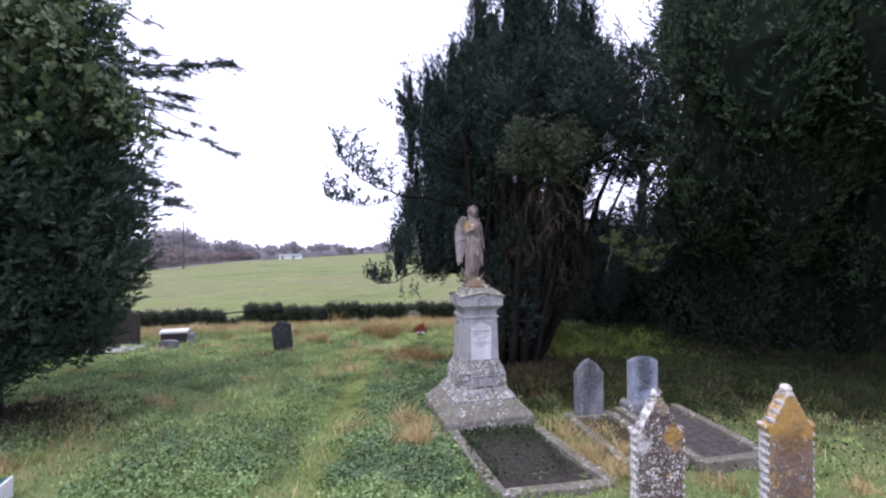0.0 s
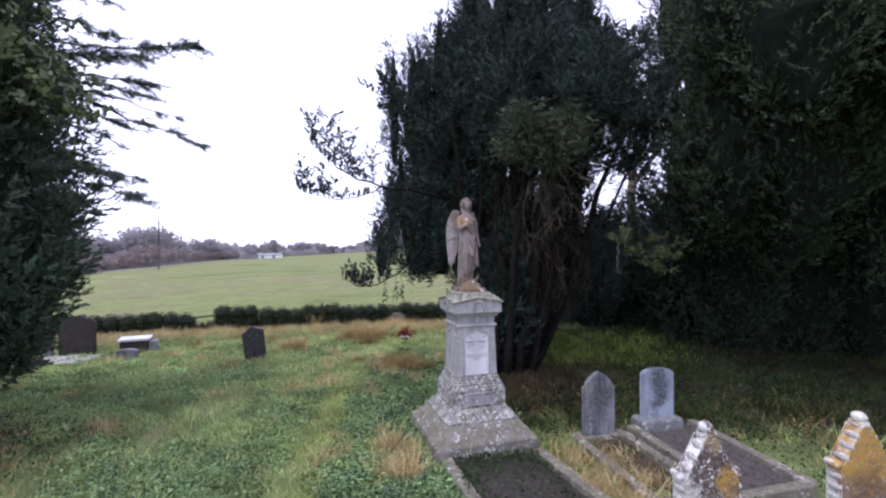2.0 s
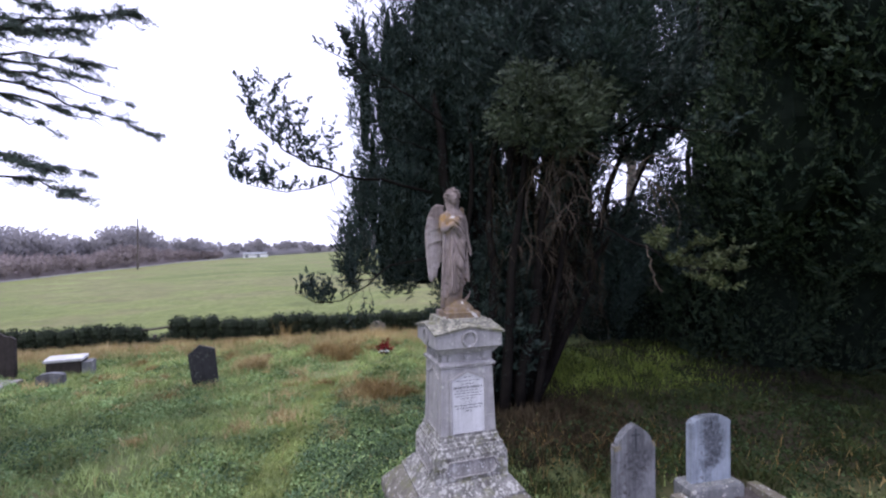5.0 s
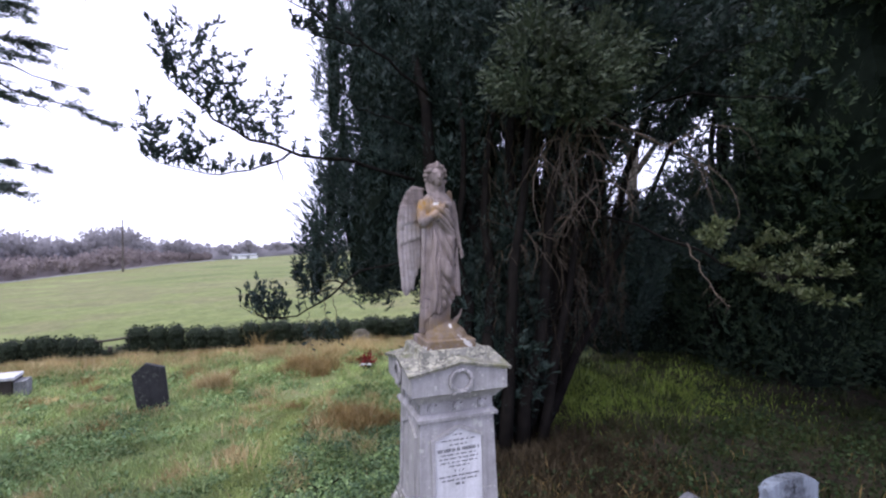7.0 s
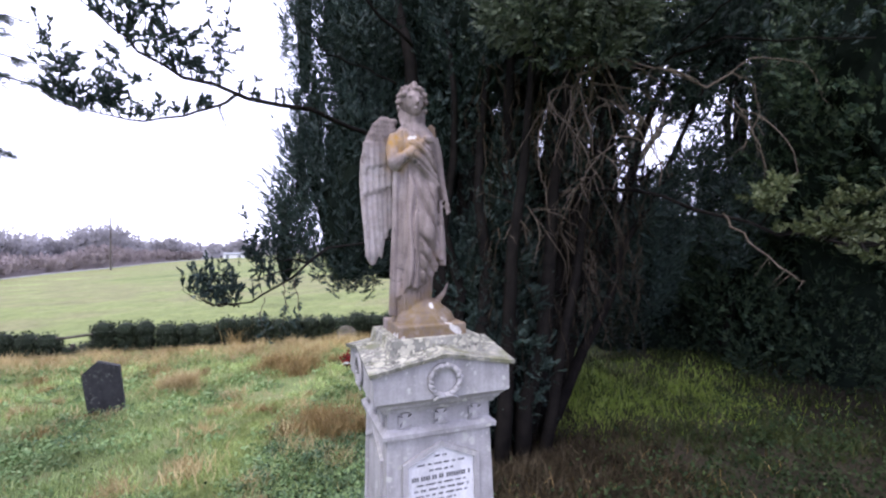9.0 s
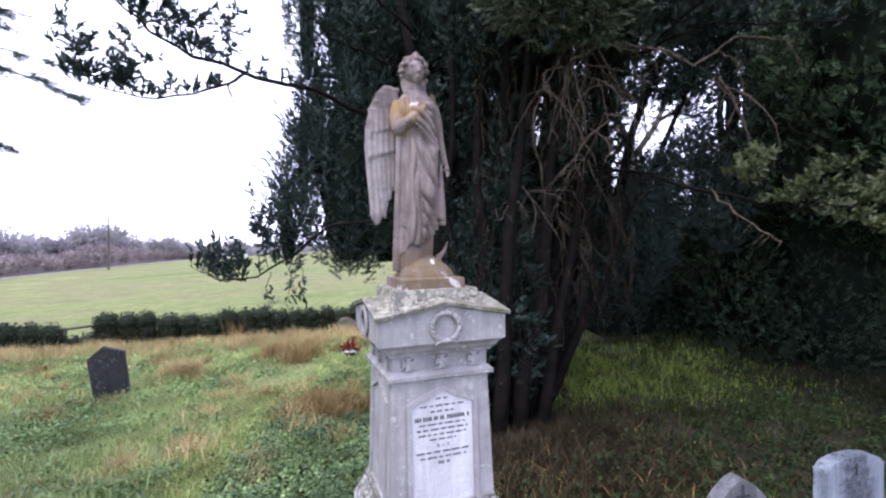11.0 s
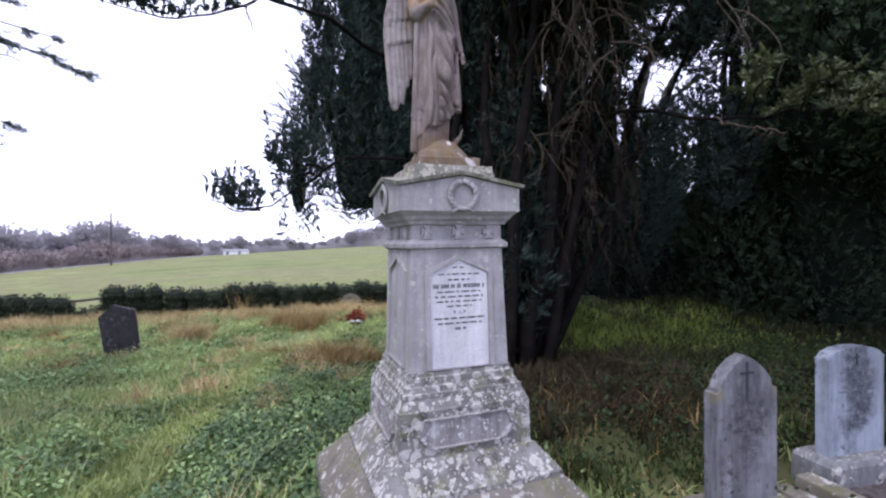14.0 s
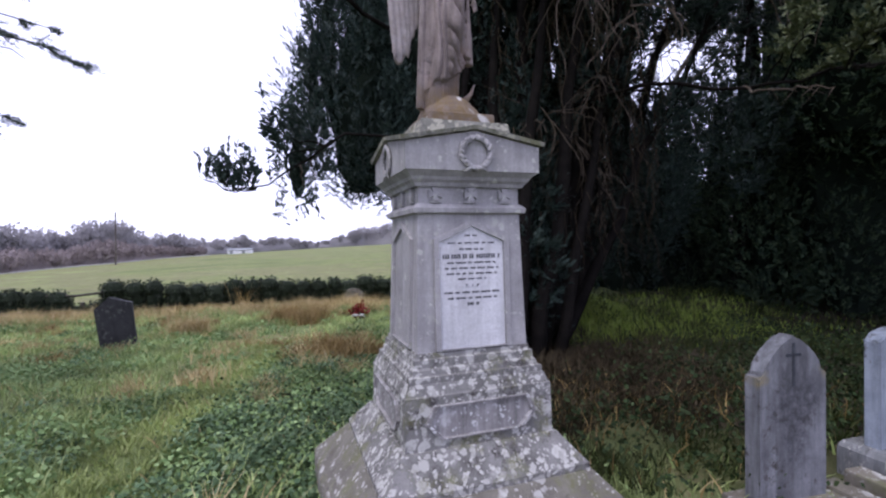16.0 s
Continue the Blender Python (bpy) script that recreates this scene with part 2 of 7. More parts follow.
def ground_material():
    m, n, l, b = material("turf", 0.95)
    v = n.new("ShaderNodeTexCoord").outputs["Object"]
    sep = n.new("ShaderNodeSeparateXYZ")
    l.new(v, sep.inputs[0])
    near = ramp(n, l, noise_node(n, l, 1.2, 9, 0.7, v), [(0.3, (0.08, 0.10, 0.04)), (0.5, (0.15, 0.19, 0.07)), (0.62, (0.21, 0.20, 0.095)), (0.75, (0.25, 0.20, 0.105))])
    wide = n.new("ShaderNodeMapping")
    wide.inputs["Scale"].default_value = (0.02, 0.07, 1)
    l.new(v, wide.inputs[0])
    field = ramp(n, l, noise_node(n, l, 1.0, 10, 0.62, wide.outputs[0]), [(0.34, (0.095, 0.115, 0.04)), (0.46, (0.15, 0.18, 0.062)), (0.55, (0.15, 0.15, 0.07)), (0.66, (0.185, 0.22, 0.08))])
    field = mix(n, l, 0.6, field, ramp(n, l, noise_node(n, l, 0.45, 9, 0.8, v), [(0.36, (0.45,)), (0.6, (1.0,))]), "MULTIPLY")
    field = mix(n, l, 0.55, field, ramp(n, l, noise_node(n, l, 2.2, 9, 0.75, v), [(0.38, (0.50, 0.44, 0.40)), (0.58, (1.0, 1.0, 1.0))]), "MULTIPLY")
    field = mix(n, l, 1.0, field, (1.22, 1.21, 1.15), "MULTIPLY")
    ma = n.new("ShaderNodeMath")
    ma.operation = "MULTIPLY_ADD"
    ma.inputs[1].default_value = -0.24
    l.new(sep.outputs[0], ma.inputs[0])
    l.new(sep.outputs[1], ma.inputs[2])
    past = n.new("ShaderNodeMapRange")
    past.inputs[1].default_value, past.inputs[2].default_value = 20.4, 21.2
    l.new(ma.outputs[0], past.inputs[0])
    # Litter round the tree feet; its dark discs also paint in the yews' shade.
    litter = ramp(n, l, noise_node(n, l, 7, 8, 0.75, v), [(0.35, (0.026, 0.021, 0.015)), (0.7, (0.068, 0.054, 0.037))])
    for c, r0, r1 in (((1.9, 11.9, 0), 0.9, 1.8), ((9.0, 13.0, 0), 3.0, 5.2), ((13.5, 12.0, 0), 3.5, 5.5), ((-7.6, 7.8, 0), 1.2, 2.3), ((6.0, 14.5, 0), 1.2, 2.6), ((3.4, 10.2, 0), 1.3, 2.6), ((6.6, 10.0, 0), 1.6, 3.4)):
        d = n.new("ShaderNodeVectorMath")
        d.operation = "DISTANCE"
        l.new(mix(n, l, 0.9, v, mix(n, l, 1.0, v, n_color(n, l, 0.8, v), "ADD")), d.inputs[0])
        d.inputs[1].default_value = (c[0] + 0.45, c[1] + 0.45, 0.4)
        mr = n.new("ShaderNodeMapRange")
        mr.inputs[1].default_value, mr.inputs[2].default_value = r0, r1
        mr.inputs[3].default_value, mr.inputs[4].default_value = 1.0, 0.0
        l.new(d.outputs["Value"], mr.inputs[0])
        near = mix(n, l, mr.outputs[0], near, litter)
    l.new(mix(n, l, past.outputs[0], near, field), b.inputs["Base Color"])
    bump(n, l, b, noise_node(n, l, 9, 8, 0.75, v), 0.8, 0.06)
    return m


TURF = ground_material()


# ---- building helpers ----
def link_mesh(name, bm, mat, parent=None, label="", smooth=False):
    me = bpy.data.meshes.new(name)
    bmesh.ops.recalc_face_normals(bm, faces=bm.faces)
    bm.to_mesh(me)
    bm.free()
    if smooth:
        me.shade_smooth()
    me.materials.append(mat)
    ob = new(name, me)
    if parent is not None:
        ob.parent = parent
    if label:
        tagged(ob, label)
    return ob


def part(name, bm, mat, parent, label="", smooth=False):
    return link_mesh(name, bm, mat, parent, label, smooth)


def tri_object(name, V, F, mat, parent=None, label=""):
    """One mesh object from arrays of vertices and triangles (or quads)."""
    k = F.shape[1]
    me = bpy.data.meshes.new(name)
    me.vertices.add(len(V))
    me.vertices.foreach_set("co", np.ascontiguousarray(V, dtype=np.float32).ravel())
    me.loops.add(F.size)
    me.loops.foreach_set("vertex_index", np.ascontiguousarray(F, dtype=np.int32).ravel())
    me.polygons.add(len(F))
    me.polygons.foreach_set("loop_start", np.arange(0, F.size, k, dtype=np.int32))
    me.update(calc_edges=True)
    me.materials.append(mat)
    ob = new(name, me)
    if parent is not None:
        ob.parent = parent
    if label:
        tagged(ob, label)
    return ob


def thing(name, m, label, category, group="", kind=""):
    ob = new(name)
    ob.empty_display_size = 0.2
    ob.matrix_world = m
    return tagged(ob, label, category, group, kind)


def box(bm, cx, cy, z0, z1, wx, wy, bevel=0.0, top=1.0):
    """A block on the z axis or off it; top: how its upper face shrinks."""
    vs = [bm.verts.new((cx + sx * wx / 2 * k, cy + sy * wy / 2 * k, z)) for z, k in ((z0, 1.0), (z1, top)) for sx, sy in ((-1, -1), (1, -1), (1, 1), (-1, 1))]
    fs = [bm.faces.new([vs[i] for i in q]) for q in ((3, 2, 1, 0), (4, 5, 6, 7), (0, 1, 5, 4), (1, 2, 6, 5), (2, 3, 7, 6), (3, 0, 4, 7))]
    if bevel:
        bmesh.ops.bevel(bm, geom=list({e for f in fs for e in f.edges}), offset=bevel, segments=2, affect="EDGES", profile=0.6)
    return bm


def stack(levels, bevel=0.006):
    """A square tower turned from (z, width) levels, with soft arrises."""
    bm = bmesh.new()
    rings = [[bm.verts.new((sx * w / 2, sy * w / 2, z)) for sx, sy in ((-1, -1), (1, -1), (1, 1), (-1, 1))] for z, w in levels]
    for a, b in zip(rings, rings[1:]):
        for i in range(4):
            bm.faces.new((a[i], a[(i + 1) % 4], b[(i + 1) % 4], b[i]))
    bm.faces.new(rings[0][::-1])
    bm.faces.new(rings[-1])
    if bevel:
        sharp = [e for e in bm.edges if len(e.link_faces) == 2 and e.calc_face_angle(0) > 0.35]
        bmesh.ops.bevel(bm, geom=sharp, offset=bevel, segments=2, affect="EDGES", clamp_overlap=True)
    return bm


def slab(outline, y0, y1, bm=None, bevel=0.0):
    """An upright slab from an outline in x and z, from y0 to y1."""
    bm = bm or bmesh.new()
    a = [bm.verts.new((x, y0, z)) for x, z in outline]
    b = [bm.verts.new((x, y1, z)) for x, z in outline]
    fs = [bm.faces.new(a), bm.faces.new(b[::-1])]
    n = len(a)
    for i in range(n):
        fs.append(bm.faces.new((a[i], b[i], b[(i + 1) % n], a[(i + 1) % n])))
    if bevel:
        rim = list(fs[0].edges) + list(fs[1].edges)
        bmesh.ops.bevel(bm, geom=rim, offset=bevel, segments=2, affect="EDGES")
    return bm


def tube(bm, pts, r0, r1, sides=6):
    """A tapered, bent limb through pts."""
    pts = [Vector(p) for p in pts]
    rings = []
    for i, p in enumerate(pts):
        d = (pts[min(i + 1, len(pts) - 1)] - pts[max(i - 1, 0)]).normalized()
        s = d.orthogonal().normalized()
        t = d.cross(s)
        r = r0 + (r1 - r0) * i / (len(pts) - 1)
        rings.append([bm.verts.new(p + (s * math.cos(k * math.tau / sides) + t * math.sin(k * math.tau / sides)) * r) for k in range(sides)])
    for a, b in zip(rings, rings[1:]):
        off = min(range(sides), key=lambda o: sum((a[k].co - b[(k + o) % sides].co).length for k in range(0, sides, 2)))
        for k in range(sides):
            bm.faces.new((a[k], a[(k + 1) % sides], b[(k + 1 + off) % sides], b[(k + off) % sides]))
    bm.faces.new(rings[0][::-1])
    bm.faces.new(rings[-1])
    return bm


def ball(bm, c, r, seg=12):
    m = Matrix.Translation(c) @ Matrix.Diagonal((*(r if isinstance(r, tuple) else (r, r, r)), 1))
    bmesh.ops.create_uvsphere(bm, u_segments=seg, v_segments=max(6, seg * 2 // 3), radius=1.0, matrix=m)
    return bm


def unit(a):
    return a / np.maximum(np.linalg.norm(a, axis=1, keepdims=True), 1e-6)


def sprays(P, D, L, W, k, rng):
    """Leafy sprays at P along D: k narrow leaves each, set left and right of the axis."""
    n = len(P)
    D = unit(D)
    S = unit(np.cross(D, unit(rng.normal(size=(n, 3)))))
    N = np.cross(S, D)
    L = np.broadcast_to(L, (n,))[:, None]
    out = []
    for j in range(k):
        t = (j + 0.6) / k
        sgn = 1 if j % 2 else -1
        b = P + D * L * t * 0.75
        tip = b + (D * 0.65 + S * sgn * (0.75 - 0.45 * t) + N * rng.uniform(-0.35, 0.35, (n, 1))) * L * 0.45
        w = W * rng.uniform(0.7, 1.3, (n, 1))
        cross = unit(np.cross(tip - b, N)) * w
        out.append(np.stack([b - cross * 0.4, b * 0.45 + tip * 0.55 + cross, tip, b * 0.45 + tip * 0.55 - cross], axis=1))
    V = np.concatenate(out).reshape(-1, 3)
    return V, np.arange(len(V)).reshape(-1, 4)


def needles(P, D, L, W, k, rng):
    """Finer sprays at P along D: k slim tapering leaves each."""
    n = len(P)
    D = unit(D)
    S = unit(np.cross(D, unit(rng.normal(size=(n, 3)))))
    N = np.cross(S, D)
    L = np.broadcast_to(L, (n,))[:, None]
    out = []
    for j in range(k):
        t = (j + 0.5) / k
        sgn = 1 if j % 2 else -1
        b = P + D * L * t * 0.85
        tip = b + (D * 0.75 + S * sgn * (0.7 - 0.5 * t) + N * rng.uniform(-0.5, 0.5, (n, 1))) * L * 0.42
        cross = unit(np.cross(tip - b, N + S * 0.3)) * W * rng.uniform(0.7, 1.3, (n, 1))
        out.append(np.stack([b - cross, b + cross, tip], axis=1))
    V = np.concatenate(out).reshape(-1, 3)
    return V, np.arange(len(V)).reshape(-1, 3)


def waves(P, seed, f=1.0):
    """Cheap smooth noise, about -1 to 1."""
    r = np.random.RandomState(seed)
    a = np.zeros(len(P))
    for o in range(6):
        k = r.normal(size=3) * f * (1.0 + 0.55 * o)
        a += np.sin(P @ k + r.uniform(0, 6.28)) / (1.0 + 0.4 * o)
    return a / 2.6


def plume_radius(h, r, low):
    return r * np.clip(h / low, 0, 1) ** 0.5 * np.clip((1 - h) / (1 - low) * 1.02, 0, 1) ** 0.62


def plume(c, z0, z1, r, n, rng, low=0.3, lean=(0, 0), inner=0.5):
    """Points in the outer shell of one upright plume, and their way outwards."""
    h = rng.beta(1.15, 1.25, n)
    a = rng.uniform(0, math.tau, n)
    way = np.stack([np.cos(a), np.sin(a), np.zeros(n)], axis=1)
    axis = np.stack([c[0] + lean[0] * h, c[1] + lean[1] * h, z0 + (z1 - z0) * h], axis=1)
    rad = plume_radius(h, r, low)
    lump = 1 + 0.22 * waves(axis + way * r, int(1000 * abs(c[0]) + 77 * abs(c[1])) % 9999, 1.3 / max(r, 0.5))
    u = inner + (1.04 - inner) * rng.uniform(0, 1, n) ** 0.6
    return axis + way * (rad * lump * u)[:, None], way


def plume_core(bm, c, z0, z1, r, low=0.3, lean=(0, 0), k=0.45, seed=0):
    """A lumpy near-black spindle that stands in for the shade inside a plume."""
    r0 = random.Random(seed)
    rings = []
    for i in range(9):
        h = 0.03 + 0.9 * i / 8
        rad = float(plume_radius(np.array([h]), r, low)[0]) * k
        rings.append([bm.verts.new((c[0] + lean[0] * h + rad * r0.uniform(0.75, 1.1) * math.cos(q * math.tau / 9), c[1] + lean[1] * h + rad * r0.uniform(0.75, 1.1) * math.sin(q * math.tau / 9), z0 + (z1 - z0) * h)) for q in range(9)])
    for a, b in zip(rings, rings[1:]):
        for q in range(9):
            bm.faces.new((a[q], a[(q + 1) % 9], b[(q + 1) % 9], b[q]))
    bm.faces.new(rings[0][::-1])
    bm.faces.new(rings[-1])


# ---- the lie of the land ----
def hedge_line(x):
    return 20.8 + 0.24 * x


def land(X, Y):
    """Height of the ground; arrays."""
    yard = -0.05 * np.clip(Y - 9, 0, 5.5) - 0.012 * np.clip(Y - 14.5, 0, 8)
    rise = np.interp(Y, [8.4, 9.4, 11.5, 12.4, 13.4, 15, 19], [0, 0.07, 0.10, 0.15, 0.46, 0.52, 0.35])
    east = np.clip((X - 0.7) / 1.7, 0, 1)
    east = east * east * (3 - 2 * east)
    yard = yard * (1 - east) + rise * east
    yard = yard + 0.42 * np.exp(-(((X - 2.6) / 0.75) ** 2 + ((Y - 12.7) / 0.65) ** 2))
    field = -2.15 + 0.035 * np.clip(X, -160, 60) + 0.0042 * np.clip(Y, 0, 330) + 0.011 * np.clip(Y - 30, 0, 150)
    past = np.clip((Y - 0.24 * X - 21.1) / 16.0, 0, 1)
    past = past * past * (3 - 2 * past)
    bumps = 0.03 * np.sin(X * 5.2 + 1.9 * np.sin(Y * 2.1)) * np.sin(Y * 6.1 + 1.7 * np.sin(X * 1.7)) + 0.035 * np.sin(X * 1.7 + 0.6 * Y) * np.sin(Y * 1.3 - 0.4 * X + 1) + 0.02 * np.sin(X * 3.9 + 1.3) * np.sin(Y * 4.3 + X) + 0.022 * np.sin(X * 8.3 + 2.1 * np.sin(Y * 2.7)) * np.sin(Y * 7.7 + 2.0 * np.sin(X * 2.3 + 1))
    away = np.clip(((X - 0.6) ** 2 + (Y - 7.6) ** 2) / 4.0 - 0.4, 0, 1)
    return yard * (1 - past) + field * past + bumps * away


def land_at(x, y):
    return float(land(np.array([x]), np.array([y]))[0])


def spread(lo, mid0, mid1, hi, fine, grow):
    """Grid lines: even between mid0 and mid1, wider and wider beyond."""
    xs = list(np.arange(mid0, mid1 + 1e-6, fine))
    s = fine
    while xs[-1] < hi:
        s *= grow
        xs.append(xs[-1] + s)
    s = fine
    while xs[0] > lo:
        s *= grow
        xs.insert(0, xs[0] - s)
    return np.array(xs)


gx, gy = spread(-2500, -14, 15, 2500, 0.2, 1.12), spread(-2500, -2, 24, 2500, 0.2, 1.12)
GX, GY = np.meshgrid(gx, gy)
GV = np.stack([GX.ravel(), GY.ravel(), land(GX.ravel(), GY.ravel())], axis=1)
idx = np.arange(GX.size).reshape(GX.shape)
GF = np.stack([idx[:-1, :-1].ravel(), idx[:-1, 1:].ravel(), idx[1:, 1:].ravel(), idx[1:, :-1].ravel()], axis=1)
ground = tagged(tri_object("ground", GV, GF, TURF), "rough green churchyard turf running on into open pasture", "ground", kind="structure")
ground.data.shade_smooth()


# ---- the angel monument ----
MON = pose(0.525, 8.19, 0, 0, 0, 16.5)
monument = thing("monument", MON, "tall grey limestone pedestal monument, lichened, on a stepped sloping base", "monument")
part("plinth", stack([(-0.15, 1.45), (0.18, 1.43), (0.20, 1.41), (0.395, 1.05)], 0.012), STONE_BASE, monument, "mossy sloping bottom step")
part("upper_step", stack([(0.36, 1.035), (0.425, 1.03), (0.56, 0.80)], 0.01), STONE_LOW, monument, "lichen-covered sloping upper step")
part("die", stack([(0.55, 0.77), (0.805, 0.76), (0.812, 0.745), (0.858, 0.71)], 0.006), STONE_LOW, monument, "lichen-spotted block with sunk side panels")
part("base_moulding", stack([(0.855, 0.70), (0.888, 0.70), (0.892, 0.665), (0.915, 0.655), (0.925, 0.635), (0.962, 0.632), (0.968, 0.61), (0.99, 0.60)], 0.004), STONE_LOW, monument)
part("shaft", stack([(0.985, 0.588), (1.672, 0.545)], 0.006), STONE_UP, monument, "plain tapering shaft of pale grey stone")
part("necking", stack([(1.66, 0.555), (1.668, 0.595), (1.69, 0.60), (1.702, 0.57), (1.715, 0.54)], 0.003), STONE_UP, monument)
part("frieze", stack([(1.71, 0.54), (1.80, 0.54)], 0.003), STONE_UP, monument)
part("cornice", stack([(1.795, 0.575), (1.812, 0.59), (1.825, 0.62), (1.84, 0.635), (1.868, 0.695)], 0.003), STONE_UP, monument)


def pediment_block(w, z0, z1, zc, name, mat, label, slopes=True):
    """A block whose four sides each end in a low gable."""
    bm = bmesh.new()
    h = w / 2
    c = [(-h, -h), (h, -h), (h, h), (-h, h)]
    mid = [(0, -h), (h, 0), (0, h), (-h, 0)]
    lo = [bm.verts.new((x, y, z0)) for x, y in c]
    hi = [bm.verts.new((x, y, z1)) for x, y in c]
    ap = [bm.verts.new((x, y, zc)) for x, y in mid]
    top = bm.verts.new((0, 0, zc + 0.02))
    lm = [bm.verts.new((x, y, z0)) for x, y in mid]
    for i in range(4):
        j = (i + 1) % 4
        bm.faces.new((lo[i], lm[i], ap[i], hi[i]))
        bm.faces.new((lm[i], lo[j], hi[j], ap[i]))
        bm.faces.new((hi[i], ap[i], top, ap[i - 1]))
    bm.faces.new([v for i in range(4) for v in (lm[3 - i], lo[3 - i])])
    return part(name, bm, mat, monument, label)


pediment_block(0.70, 1.866, 1.995, 2.06, "pediment", STONE_UP, "gabled block with carved wreaths")


def coping(w, z_corner, z_apex, thick):
    """A thin roof slab with a low gable on each side."""
    bm = bmesh.new()
    h = w / 2
    ring = [(-h, -h), (0, -h), (h, -h), (h, 0), (h, h), (0, h), (-h, h), (-h, 0)]
    up = [bm.verts.new((x, y, z_apex if i % 2 else z_corner)) for i, (x, y) in enumerate(ring)]
    dn = [bm.verts.new((x * 0.985, y * 0.985, (z_apex if i % 2 else z_corner) - thick)) for i, (x, y) in enumerate(ring)]
    top, bot = bm.verts.new((0, 0, z_apex + 0.03)), bm.verts.new((0, 0, z_apex - thick + 0.005))
    for i in range(8):
        j = (i + 1) % 8
        bm.faces.new((up[i], up[j], top))
        bm.faces.new((dn[j], dn[i], bot))
        bm.faces.new((dn[i], dn[j], up[j], up[i]))
    return bm


part("coping", coping(0.75, 2.016, 2.083, 0.019), STONE_ROOF, monument, "thin mossy gabled coping")
part("statue_seat", stack([(2.05, 0.50), (2.135, 0.47)], 0.01), STONE_ROOF, monument, "mossy square seat under the statue")


def wreath():
    """A carved ring of overlapping leaves with a bow at its foot."""
    bm = bmesh.new()
    r = random.Random(4)
    ring = [(0.055 * math.sin(a * math.tau / 40), 0.0, 0.055 * math.cos(a * math.tau / 40)) for a in range(41)]
    tube(bm, ring, 0.007, 0.007, 7)
    for side in (-1, 1):
        for i in range(8):
            a = math.pi - 0.25 - i * 0.34
            for lean, reach in ((0.5, 0.008), (-0.42, -0.007), (0.05, 0.0)):
                q = a - lean * 0.9 + r.uniform(-0.1, 0.1)
                x, z = (0.055 + reach) * math.sin(a), (0.055 + reach) * math.cos(a)
                tx, tz = -math.cos(q), math.sin(q)
                w = 0.008 + 0.003 * r.random()
                o = [(x, z), (x + tx * 0.014 + tz * w, z + tz * 0.014 - tx * w), (x + tx * 0.038, z + tz * 0.038), (x + tx * 0.014 - tz * w, z + tz * 0.014 + tx * w)]
                o = [(side * px, pz) for px, pz in o]
                slab(o if side < 0 else o[::-1], -0.012 - 0.004 * r.random(), 0.004, bm)
    for s in (-1, 1):
        tube(bm, [(0, -0.006, -0.062), (s * 0.025, -0.010, -0.058), (s * 0.048, -0.006, -0.074)], 0.010, 0.005, 6)
    return bm


def cross_boss():
    bm = bmesh.new()
    for a in range(4):
        t = a * math.pi / 2
        o = [(0.004, 0.0), (0.017, 0.027), (-0.017, 0.027), (-0.004, 0.0)]
        slab([(x * math.cos(t) + z * math.sin(t), -x * math.sin(t) + z * math.cos(t)) for x, z in o], -0.010, 0.004, bm)
    slab([(-0.028, -0.034), (0.028, -0.034), (0.028, -0.029), (-0.028, -0.029)], -0.009, 0.004, bm)
    return bm


for side in range(4):
    turn = Matrix.Rotation(radians(90) * side, 4, "Z")
    w = part("wreath", wreath(), STONE_UP, monument, smooth=True)
    w.matrix_local = turn @ Matrix.Translation((0, -0.356, 1.952)) @ Matrix.Diagonal((1.30, 0.95, 1.25, 1))
    for x in (-0.185, 0, 0.185):
        c = part("carved_cross", cross_boss(), STONE_UP, monument)
        c.matrix_local = turn @ Matrix.Translation((x, -0.2735, 1.758)) @ Matrix.Diagonal((1.25, 1.4, 1.2, 1))


def gable_panel(half, z0, z1, za, border, y0, y1):
    """A pointed frame: its outer and inner outlines joined."""
    bm = bmesh.new()
    outer = [(-half - border, z0 - border * 0.2), (half + border, z0 - border * 0.2), (half + border, z1 + border * 0.55), (0, za + border), (-half - border, z1 + border * 0.55)]
    inner = [(-half, z0), (half, z0), (half, z1), (0, za), (-half, z1)]
    rows = [[bm.verts.new((x, y, z)) for x, z in o] for o, y in ((outer, y1), (outer, y0), (inner, y0), (inner, y1))]
    for a, b in zip(rows, rows[1:]):
        for i in range(5):
            j = (i + 1) % 5
            bm.faces.new((a[i], a[j], b[j], b[i]))
    return bm


